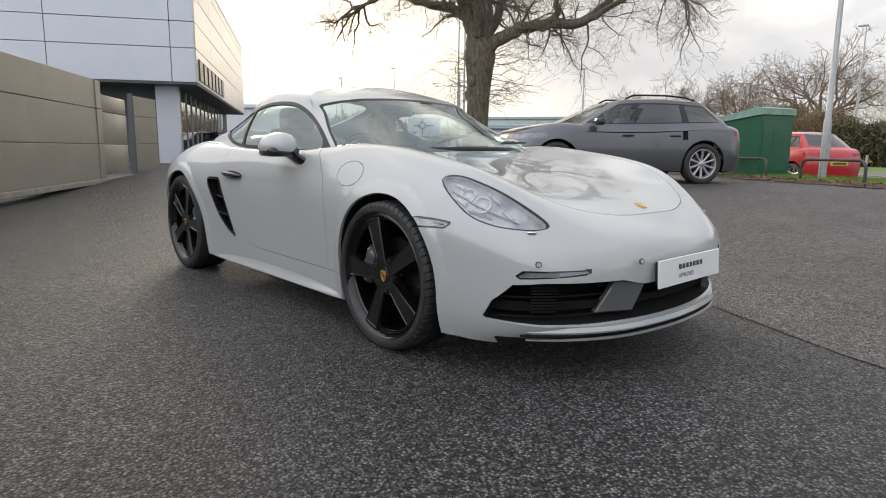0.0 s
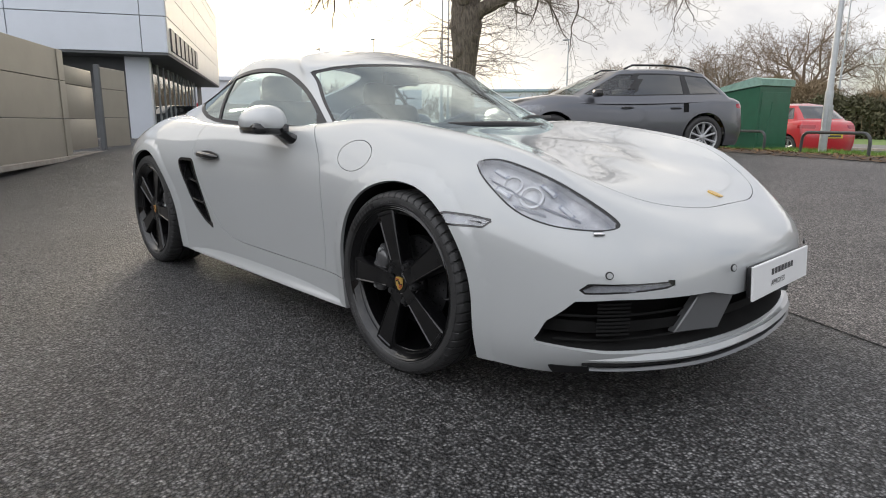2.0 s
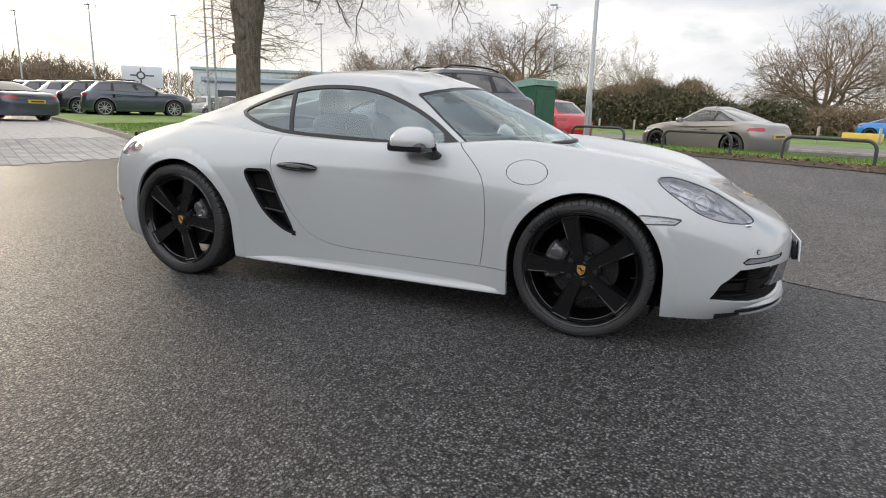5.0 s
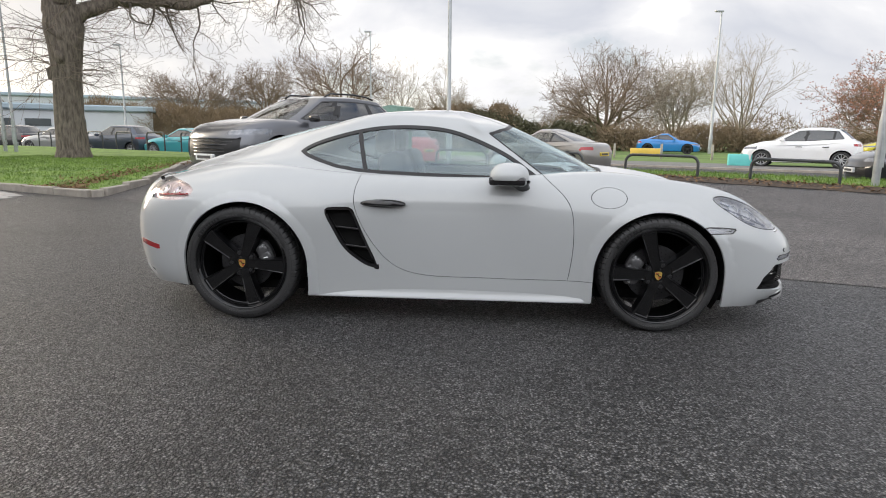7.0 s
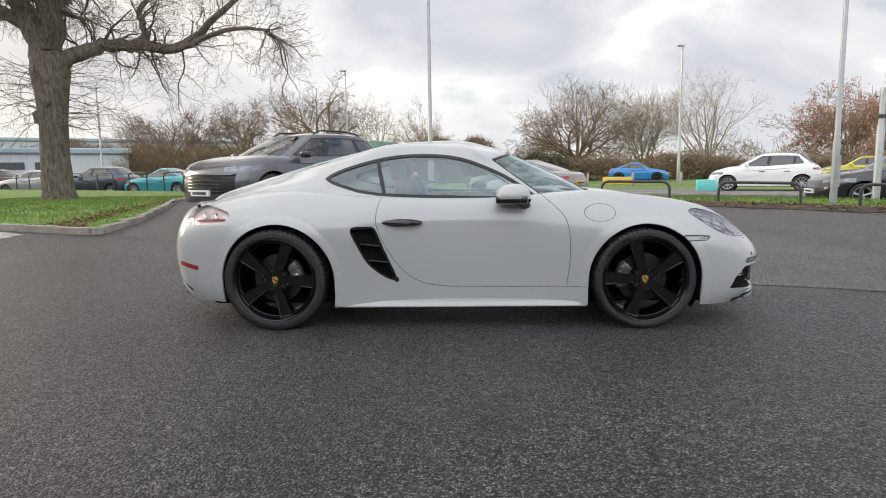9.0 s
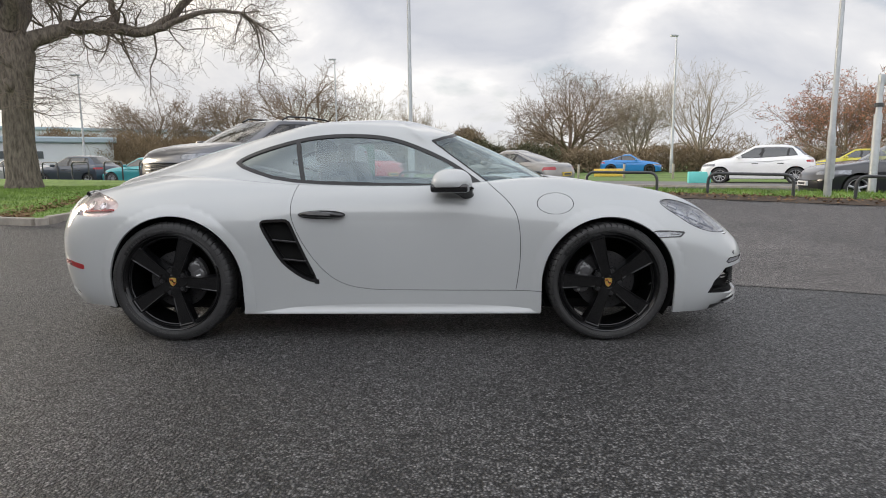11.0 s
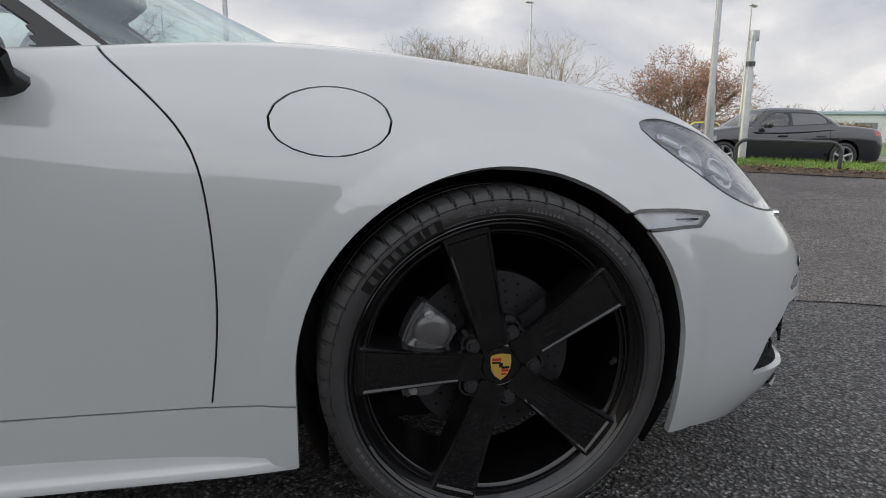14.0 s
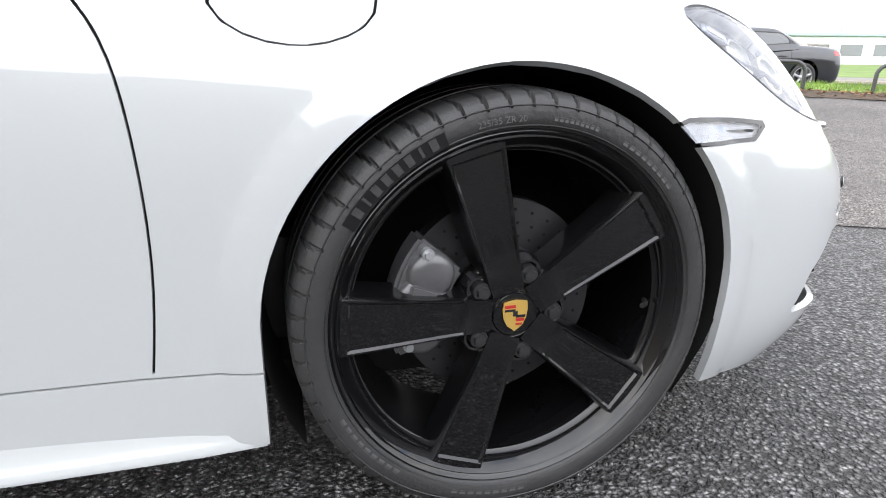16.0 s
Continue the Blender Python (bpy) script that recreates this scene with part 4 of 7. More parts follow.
        bmesh.ops.transform(bm, matrix=Matrix.Translation((1.935, s * .690, .588)) @ Matrix.Rotation(s * radians(-50), 4, "Z"), verts=bm.verts)
        part("washer_cap", bm, CHROME, car, "small bright headlamp washer cap")
    # number plate holder with a show plate
    pl = part("show_plate", plate_mesh(), WHITE_PLATE, car, "white dealer show plate with grey print", smooth=False)
    pl.matrix_local = Matrix.Translation((2.222, 0, .415)) @ Matrix.Rotation(radians(-4), 4, "Y")
    for i in range(7):
        bm = bmesh.new()
        box(bm, .0045, .0055, -.105 + i * .030, -.105 + i * .030 + .0215, .006, .026)
        part("maker_letter", bm, GREY_INK, pl, smooth=False)
    cu = bpy.data.curves.new("plate_word", "FONT")
    cu.body, cu.size, cu.align_x = "APPROVED", .026, "CENTER"
    tmp = new("plate_word", cu)
    me = bpy.data.meshes.new_from_object(tmp.evaluated_get(bpy.context.evaluated_depsgraph_get()))
    bpy.data.objects.remove(tmp)
    wd = part("plate_word", me, GREY_INK, pl, smooth=False)
    wd.matrix_local = Matrix.Translation((.0052, -.042, -.030)) @ Matrix.Rotation(radians(90), 4, "Z") @ Matrix.Rotation(radians(90), 4, "X")
    bm = bmesh.new()
    box(bm, -.030, -.005, -.235, .235, -.050, .050, bevel=.008)
    part("plate_holder", bm, BLACK_TRIM, pl)
    bm = bmesh.new()
    shield = [(.024, .014), (.0, .019), (-.022, .016), (-.030, 0), (-.022, -.016), (0, -.019), (.024, -.014)]
    prism(bm, shield, 0, .004, "z")
    cr = part("nose_badge", bm, GOLD, car, "small gold shield badge on the front lid", smooth=False)
    cr.matrix_local = Matrix.Translation((1.975, 0, .656)) @ Matrix.Rotation(radians(19), 4, "Y")

    # cabin
    cabin = loft(CABIN_LINES, per_u=14)
    even_out(cabin, 340)
    glass, hatch = xz(side["glass"], .42), xy(top["hatch"], .85)
    def screen(c):
        f = front["screen"](c[:, 1], c[:, 2])
        return np.where(c[:, 0] > -.2, np.maximum(f, -(c[:, 0] - (.607 - (c[:, 2] - .86) * 1.345)) * .7), far)
    def post(c):
        xm = -.495 - (c[:, 2] - .89) * .235
        return np.abs(c[:, 0] - xm) - .013
    sail = lambda c: .445 - c[:, 0]
    for f in (glass, lambda c: glass(c) + .020, post, screen, lambda c: screen(c) + .012, hatch):
        cut(cabin, f)
    c = centres(cabin)
    gl, sc = glass(c), screen(c)
    used = np.zeros(len(c), bool)
    masks.clear()
    claim("screen_edge", (sc < 0) & (sc > -.012))
    claim("screen", sc < 0)
    claim("trim", (gl < 0) & ((gl > -.020) | (post(c) < 0) | (sail(c) < 0)))
    claim("glass", gl < 0)
    claim("hatch", hatch(c) < 0)
    claim("roof", ~used & (c[:, 2] > .80))
    right, left = c[:, 1] < 0, c[:, 1] >= 0
    part("roof", pick(cabin, masks["roof"], flange=.012), PAINT, car, "rounded body-coloured roof", sharp=38)
    ws = part("windscreen", pick(cabin, masks["screen"], shift=-.003), CAR_GLASS, car, "raked clear windscreen")
    ws.visible_shadow = False
    part("black_border", pick(cabin, masks["screen_edge"], shift=-.003), BLACK_TRIM, ws)
    rg = part("rear_window", pick(cabin, masks["hatch"], shift=-.003), CAR_GLASS, car, "sloping rear window")
    rg.visible_shadow = False
    xm = -.495 - (c[:, 2] - .89) * .235
    for s, m in ((-1, right), (1, left)):
        part("window_trim", pick(cabin, masks["trim"] & m, shift=.001, flange=.012), BLACK_TRIM, car, "black window surround", sharp=38)
        for name, mm in (("door_window", c[:, 0] > xm), ("quarter_window", c[:, 0] <= xm)):
            w = part(name, pick(cabin, masks["glass"] & m & mm, shift=-.004), CAR_GLASS, car, "lightly tinted side window")
            w.visible_shadow = False
        # mirror
        mir = part("door_mirror", mirror_mesh(s), PAINT, car, "body-coloured door mirror with black foot", sharp=60)
        bm = bmesh.new()
        rows = [(.470, .765, .800, .040, .034), (.462, .80, .812, .036, .030), (.435, .84, .838, .040, .026), (.40, .88, .866, .085, .018)]
        rings = []
        for x, y, z, a, b in rows:
            rings.append([bm.verts.new((x + a * math.cos(k), s * y, z + b * math.sin(k))) for k in np.linspace(0, 2 * math.pi, 12, endpoint=False)])
        for p, q in zip(rings, rings[1:]):
            for k in range(12):
                bm.faces.new((p[k], p[(k + 1) % 12], q[(k + 1) % 12], q[k]))
        bm.faces.new(rings[0])
        bm.faces.new(rings[-1][::-1])
        bmesh.ops.recalc_face_normals(bm, faces=bm.faces)
        part("foot", bm, BLACK_GLOSS, mir)
        bm = bmesh.new()
        box(bm, -.108, .100, -.080, .080, -.034, .016, bevel=.016)
        bmesh.ops.transform(bm, matrix=Matrix.Translation((.362, s * .905, .880)) @ Matrix.Rotation(s * radians(8), 4, "Z"), verts=bm.verts)
        part("lower_shell", bm, BLACK_GLOSS, mir)
        # handle
        bm = bmesh.new()
        pts = [(-.495, .86, .722), (-.47, .875, .727), (-.40, .889, .728), (-.32, .888, .724), (-.265, .876, .720), (-.24, .862, .718)]
        tube(bm, [(x, s * y, z) for x, y, z in pts], [.006, .015, .017, .016, .012, .005], seg=10)
        hd = part("door_handle", bm, BLACK_GLOSS, doors[s], "gloss black door handle")
        bm = bmesh.new()
        prism(bm, [(x, z) for x, z in zip(-.37 + .135 * np.cos(np.linspace(0, 6.1, 20)), .724 + .024 * np.sin(np.linspace(0, 6.1, 20)))], s * .861, s * .8655, "y")
        part("handle_recess", bm, BLACK_TRIM, doors[s])
        # wheel wells
        for wx, r, zc in ((1.237, .372, .332), (-1.215, .388, .340)):
            bm = bmesh.new()
            n = 30
            ang = np.linspace(-.55, math.pi + .55, n)
            a = []
            for t in ang:
                px, pz = wx + r * math.cos(t), zc + r * math.sin(t)
                a.append(bm.verts.new((px, s * inside_y(px, pz), pz)))
            b = [bm.verts.new((wx + r * math.cos(t), s * .48, zc + r * math.sin(t))) for t in ang]
            for i in range(n - 1):
                bm.faces.new((a[i], a[i + 1], b[i + 1], b[i]))
            bm.faces.new(b)
            part("wheel_arch_liner", bm, LINER, car)
    for s in (-1, 1):
        bm = bmesh.new()
        rows = []
        for x in np.linspace(.862, -.842, 40):
            e = min(1, (.862 - x) / .12 + .15, (x + .842) / .25 + .1)
            rows.append([bm.verts.new((x, s * y, z)) for y, z in ((.80, .146), (.832 + .004 * e, .146), (.838 + .008 * e, .150), (.839 + .008 * e, .156), (.8345 + .007 * e, .166), (.8325 + .003 * e, .178), (.8315 + .001 * e, .192), (.8295, .206), (.80, .21))])
        for p, q in zip(rows, rows[1:]):
            for k in range(8):
                bm.faces.new((p[k], p[k + 1], q[k + 1], q[k]))
        bm.faces.new(rows[0])
        bm.faces.new(rows[-1])
        bmesh.ops.recalc_face_normals(bm, faces=bm.faces)
        part("side_skirt", bm, PAINT, car, "flared body-coloured side skirt", sharp=40)
    # wipers
    for s, (p, q) in enumerate((((.885, -.30, .905), (.70, .28, .985)), ((.93, .12, .905), (.78, .60, .93)))):
        bm = bmesh.new()
        p, q = Vector(p), Vector(q)
        tube(bm, [p, p.lerp(q, .3) + Vector((.015, 0, .022)), p.lerp(q, .62) + Vector((.012, 0, .02))], .008, seg=8)
        wp = part("wiper", bm, BLACK_TRIM, car)
        bm = bmesh.new()
        tube(bm, [p.lerp(q, .15) + Vector((.006, 0, .010)), p.lerp(q, .6) + Vector((.008, 0, .016)), q + Vector((.006, 0, .010))], .006, seg=6)
        part("blade", bm, BLACK_TRIM, wp)
    bm = bmesh.new()
    ys = np.linspace(-.60, .60, 21)
    tube(bm, [(1.0 - .38 * (abs(y) / .75) ** 2.2, y, .897 - .02 * (abs(y) / .6) ** 2) for y in ys], .014, seg=8)
    part("cowl_panel", bm, BLACK_TRIM, car)
    # tail spoiler lip and rear skirt
    bm = bmesh.new()
    tube(bm, [(-2.0 + .22 * (abs(y) / .7) ** 2.2, y, .838) for y in np.linspace(-.62, .62, 17)], .012, seg=8)
    part("spoiler_lip", bm, BLACK_GLOSS, car)
    bm = bmesh.new()
    box(bm, -2.03, -1.75, -.50, .50, .17, .26, bevel=.03)
    part("rear_diffuser", bm, BLACK_TRIM, car)
    bm = bmesh.new()
    box(bm, -1.75, 1.72, -.66, .66, .14, .20, bevel=.02)
    part("underbody", bm, LINER, car)
    # interior
    bm = bmesh.new()
    box(bm, -1.0, .95, -.62, .62, .2, .42, bevel=.05)
    part("cabin_floor", bm, LEATHER, car)
    bm = bmesh.new()
    box(bm, .40, .88, -.64, .64, .62, .86, bevel=.08, seg=3)
    part("dashboard", bm, LEATHER, car)
    bm = bmesh.new()
    box(bm, -1.02, -.72, -.62, .62, .42, .90, bevel=.06)
    part("rear_shelf", bm, LEATHER, car)
    for y in (-.36, .36):
        seat = part("seat", seat_mesh("cushion"), LEATHER, car, "black leather sports seat")
        seat.matrix_local = Matrix.Translation((-.22, y, .42))
        part("backrest", seat_mesh("backrest"), LEATHER, seat)
        part("headrest", seat_mesh("headrest"), LEATHER, seat)
    bm = bmesh.new()
    ringp = [(.34 + .10 * math.cos(t) * .35, -.36 + .185 * math.sin(t), .80 + .185 * math.cos(t) * .94) for t in np.linspace(0, 2 * math.pi, 33)]
    tube(bm, ringp, .016, seg=8)
    box(bm, .33, .37, -.42, -.30, .74, .84, bevel=.015)
    part("steering_wheel", bm, LEATHER, car)
    bm = bmesh.new()
    box(bm, .20, .235, -.12, .12, 1.10, 1.165, bevel=.015)
    part("rear_view_mirror", bm, BLACK_TRIM, car)
    coupe_wheel(car, FRONT_X, -1, .336, .235, radians(106), True)
    coupe_wheel(car, REAR_X, -1, .347, .250, radians(69), True)
    coupe_wheel(car, FRONT_X, 1, .336, .235, radians(20), False)
    coupe_wheel(car, REAR_X, 1, .347, .250, radians(50), False)
    return car


def plate_mesh():
    bm = bmesh.new()
    box(bm, -.004, .004, -.26, .26, -.0555, .0555, bevel=.002, seg=1)
    return mesh_from(bm, "show_plate", False)


def mirror_mesh(s):
    """The rounded shell of a door mirror."""
    bm = bmesh.new()
    bmesh.ops.create_uvsphere(bm, u_segments=28, v_segments=18, radius=1)
    for v in bm.verts:
        x, y, z = v.co
        z = max(z, -.28)
        k = 1 - .25 * max(x, 0)
        v.co = (.362 + .112 * math.copysign(abs(x) ** .72, x), s * (.905 + .098 * math.copysign(abs(y) ** .75, y) * k), .895 + .078 * z * (1 - .18 * max(y, 0)))
    if s < 0:
        bmesh.ops.reverse_faces(bm, faces=bm.faces)
    return mesh_from(bm, "mirror_shell")


def seat_mesh(kind):
    bm = bmesh.new()
    if kind == "cushion":
        box(bm, -.05, .48, -.25, .25, 0, .16, bevel=.06, seg=3)
    elif kind == "backrest":
        box(bm, -.11, .05, -.25, .25, .08, .62, bevel=.06, seg=3)
        bmesh.ops.rotate(bm, verts=bm.verts, cent=(0, 0, .1), matrix=Matrix.Rotation(radians(-16), 3, "Y"))
    else:
        box(bm, -.27, -.17, -.12, .12, .58, .74, bevel=.045, seg=3)
    return mesh_from(bm, kind)


coupe()


# ---- ground ----
ROAD_O, ROAD_D, ROAD_N = Vector((1.9, 9.6)), Vector((0.88, -0.475)), Vector((0.475, 0.88))


def smooth01(t):
    t = np.clip(t, 0, 1)
    return t * t * (3 - 2 * t)


def height(x, y):
    """The ground: it rises gently away from the car, a verge along the road, and the road a little lower."""
    x, y = np.asarray(x, float), np.asarray(y, float)
    n = (x - 1.9) * 0.475 + (y - 9.6) * 0.88
    away = smooth01((y - 1.0) / 8.5)
    dish = 0.30 * away + 0.18 * smooth01((-x - 8) / 5) * (1 - away)
    verge = dish + 0.05 * smooth01((n + 0.7) / 0.8)
    road = 0.0 + 0.08 * smooth01((n - 11) / 1)
    return verge + (road - verge) * smooth01((n - 1.6) / 0.9)


def on_ground(x, y, off=0.0):
    return Vector((x, y, float(height(x, y)) + off))


def road_xy(s, n):
    p = ROAD_O + ROAD_D * s + ROAD_N * n
    return p.x, p.y


def steps(lo, hi, near):
    return np.linspace(lo, hi, max(2, int(round((hi - lo) / near)) + 1))


def sheet(s_vals, n_vals, off, road=True):
    """A grid over the ground, in the road's frame or in plain x and y."""
    bm = bmesh.new()
    vs = []
    for s in s_vals:
        row = []
        for n in n_vals:
            x, y = road_xy(s, n) if road else (s, n)
            row.append(bm.verts.new((x, y, float(height(x, y)) + off)))
        vs.append(row)
    for i in range(len(s_vals) - 1):
        for j in range(len(n_vals) - 1):
            f = bm.faces.new((vs[i][j], vs[i + 1][j], vs[i + 1][j + 1], vs[i][j + 1]))
    bmesh.ops.recalc_face_normals(bm, faces=bm.faces)
    if next(iter(bm.faces)).normal.z < 0:
        bmesh.ops.reverse_faces(bm, faces=bm.faces)
    return bm


def patch(outline, off, cell=0.6, turned=0.02):
    """A piece of surfacing inside an outline of (x, y), with its edge turned down."""
    a = np.array(outline)
    f = signed(outline)
    bm = sheet(steps(a[:, 0].min() - .3, a[:, 0].max() + .3, cell), steps(a[:, 1].min() - .3, a[:, 1].max() + .3, cell), off, road=False)
    cut(bm, lambda c: f(c[:, 0], c[:, 1]))
    c = centres(bm)
    return pick(bm, f(c[:, 0], c[:, 1]) < 0, flange=off + turned if turned else 0.0)


def asphalt_material(name, binder, stone, size, stone_share, bump, rough, patchy):
    m = bpy.data.materials.new(name)
    m.use_nodes = True
    nt = m.node_tree
    n, l = nt.nodes, nt.links
    b = n["Principled BSDF"]
    tc = n.new("ShaderNodeTexCoord")
    vor = n.new("ShaderNodeTexVoronoi")
    vor.inputs["Scale"].default_value = size
    l.new(tc.outputs["Object"], vor.inputs["Vector"])
    vor2 = n.new("ShaderNodeTexVoronoi")
    vor2.inputs["Scale"].default_value = size * 2.3
    l.new(tc.outputs["Object"], vor2.inputs["Vector"])
    big = n.new("ShaderNodeTexNoise")
    big.inputs["Scale"].default_value, big.inputs["Detail"].default_value = 0.55, 8
    big.inputs["Roughness"].default_value = 0.7
    l.new(tc.outputs["Object"], big.inputs["Vector"])
    sep = n.new("ShaderNodeSeparateColor")
    l.new(vor.outputs["Color"], sep.inputs["Color"])
    tone = n.new("ShaderNodeValToRGB")
    e = tone.color_ramp.elements
    e[0].position, e[0].color = 0.0, (*[c * 0.65 for c in binder], 1)
    e[1].position, e[1].color = 1.0, (*stone, 1)
    k = tone.color_ramp.elements.new(1 - stone_share)
    k.color = (*binder, 1)
    l.new(sep.outputs["Red"], tone.inputs["Fac"])
    gap = n.new("ShaderNodeMapRange")
    gap.inputs["From Min"].default_value, gap.inputs["From Max"].default_value = 0.18, 0.62
    gap.inputs["To Min"].default_value, gap.inputs["To Max"].default_value = 1.0, 0.08
    l.new(vor.outputs["Distance"], gap.inputs["Value"])
    mx = n.new("ShaderNodeMix")
    mx.data_type, mx.blend_type = "RGBA", "MULTIPLY"
    mx.inputs["Factor"].default_value = 1
    l.new(tone.outputs["Color"], mx.inputs[6])
    l.new(gap.outputs["Result"], mx.inputs[7])
    pr = n.new("ShaderNodeMapRange")
    pr.inputs["From Min"].default_value, pr.inputs["From Max"].default_value = 0.3, 0.7
    pr.inputs["To Min"].default_value, pr.inputs["To Max"].default_value = 1 - patchy, 1 + patchy
    l.new(big.outputs["Fac"], pr.inputs["Value"])
    mx2 = n.new("ShaderNodeMix")
    mx2.data_type, mx2.blend_type = "RGBA", "MULTIPLY"
    mx2.inputs["Factor"].default_value = 1
    clump = n.new("ShaderNodeTexNoise")
    clump.inputs["Scale"].default_value, clump.inputs["Detail"].default_value = size * .22, 4
    clump.inputs["Roughness"].default_value = 0.7
    l.new(tc.outputs["Object"], clump.inputs["Vector"])
    cr = n.new("ShaderNodeMapRange")
    cr.inputs["From Min"].default_value, cr.inputs["From Max"].default_value = 0.34, 0.66
    cr.inputs["To Min"].default_value, cr.inputs["To Max"].default_value = 0.52, 1.50
    l.new(clump.outputs["Fac"], cr.inputs["Value"])
    mx3 = n.new("ShaderNodeMix")
    mx3.data_type, mx3.blend_type = "RGBA", "MULTIPLY"
    mx3.inputs["Factor"].default_value = 1
    l.new(mx.outputs[2], mx3.inputs[6])
    l.new(cr.outputs["Result"], mx3.inputs[7])
    l.new(mx3.outputs[2], mx2.inputs[6])
    l.new(pr.outputs["Result"], mx2.inputs[7])
    l.new(mx2.outputs[2], b.inputs["Base Color"])
    b.inputs["Specular IOR Level"].default_value = 0.45
    rr = n.new("ShaderNodeMapRange")
    rr.inputs["To Min"].default_value, rr.inputs["To Max"].default_value = rough - 0.12, rough + 0.14
    l.new(sep.outputs["Green"], rr.inputs["Value"])
    l.new(rr.outputs["Result"], b.inputs["Roughness"])
    add = n.new("ShaderNodeMath")
    add.operation = "MULTIPLY_ADD"
    add.inputs[1].default_value = 0.45
    l.new(vor2.outputs["Distance"], add.inputs[0])
    l.new(vor.outputs["Distance"], add.inputs[2])
    add2 = n.new("ShaderNodeMath")
    add2.operation = "MULTIPLY_ADD"
    add2.inputs[1].default_value = -0.7
    l.new(sep.outputs["Blue"], add2.inputs[0])
    l.new(add.outputs["Value"], add2.inputs[2])
    bp = n.new("ShaderNodeBump")
    bp.invert = True
    bp.inputs["Strength"].default_value, bp.inputs["Distance"].default_value = bump, 0.012
    l.new(add2.outputs["Value"], bp.inputs["Height"])
    l.new(bp.outputs["Normal"], b.inputs["Normal"])
    return m


ASPHALT_NEW = asphalt_material("new_asphalt", (.108, .107, .109), (.33, .327, .324), 96, 0.66, 1.0, 0.42, 0.28)
ASPHALT_OLD = asphalt_material("older_asphalt", (.275, .25, .235), (.43, .40, .38), 100, 0.5, 0.7, 0.56, 0.36)
ROAD_MAT = asphalt_material("road_asphalt", (.15, .15, .152), (.24, .24, .24), 70, 0.3, 0.3, 0.8, 0.12)
GRASS = material("grass", (.10, .185, .028), rough=.85, vary=.35, vscale=2.2, tint=(.15, .235, .04), bump=.8, bscale=40)
SOIL = material("leaf_litter_soil", (.07, .05, .035), rough=.95, vary=.5, vscale=9, bump=.9, bscale=60)
KERB = material("concrete_kerb", (.33, .30, .26), rough=.9, vary=.2, vscale=6, bump=.3, bscale=80)
PAVER = material("block_paver", (.42, .40, .375), rough=.85, vary=.15, vscale=10, bump=.3, bscale=90, obj_vary=.12)
PAVEMENT = material("pavement_tarmac", (.17, .165, .16), rough=.85, vary=.2, vscale=3, bump=.3, bscale=90)
FIELD = material("rough_field", (.12, .19, .045), rough=.95, vary=.4, vscale=.4, bump=.5, bscale=6)

near = np.arange(-30, 30.01, 0.75)
far = np.concatenate([-np.geomspace(2500, 31, 22), near, np.geomspace(31, 2500, 22)])
solid("ground", sheet(far, far, 0.0), ASPHALT_NEW, "coarse dark grey asphalt of a car park", "ground", kind="structure")
joint_rng = random.Random(41)
joint = [Vector((9.5, -2.55)), Vector((1.87, 1.04)), Vector((-6.0, 4.7))]
joint = [a.lerp(b, k / 40) + Vector((joint_rng.gauss(0, .018), joint_rng.gauss(0, .022))) for a, b in zip(joint, joint[1:]) for k in range(40)]
OLD_EDGE = [*map(tuple, joint), (-6.0, 4.7), (-6.55, 5.55), (-7.2, 10.0), (-9.0, 15.0), road_xy(-6, -.45), road_xy(12, -.45), road_xy(30, -.45), (24, -16)]
solid("older_asphalt", patch(OLD_EDGE, 0.004, turned=0.0), ASPHALT_OLD, "older browner asphalt laid beyond a joint in the car park", "ground", kind="structure")
solid("road", sheet(steps(-70, 90, 2.0), steps(2.3, 11.2, .8), 0.012), ROAD_MAT, "pale grey asphalt road beyond the grass verge", "road", kind="structure")
solid("far_pavement", sheet(steps(-70, 90, 2.0), steps(11.2, 14.8, .6), 0.03), PAVEMENT, "tarmac pavement on the far side of the road", "pavement", kind="structure")
solid("field", sheet(np.concatenate([steps(-400, -40, 30), steps(-39, 90, 3), steps(92, 400, 30)]), np.concatenate([steps(14.8, 40, 1.5), steps(45, 700, 30)]), 0.02), FIELD, "rough grass field beyond the road", "ground", kind="structure")
solid("verge_soil", sheet(steps(-9, 60, .5), steps(-.45, .45, .15), 0.018), SOIL, "strip of dead leaves and soil along the tarmac edge", "ground", kind="structure")
solid("verge", sheet(steps(-9, 60, .5), steps(.2, 2.3, .15), 0.025), GRASS, "narrow mown grass verge beside the road", "verge", kind="structure")
ISLAND = [(-5.93, 4.85), (-6.07, 6.3), (-6.72, 8.5), (-7.72, 11.0), (-8.4, 14.5), (-10.5, 17.5), (-22, 24.5), (-34, 27), (-36, 21.5), (-20, 12.1), (-12, 7.55), (-8.15, 5.55)]
solid("grass_island", patch(ISLAND, 0.085, cell=.28), GRASS, "raised mown grass island round the oak tree", "lawn", kind="structure")


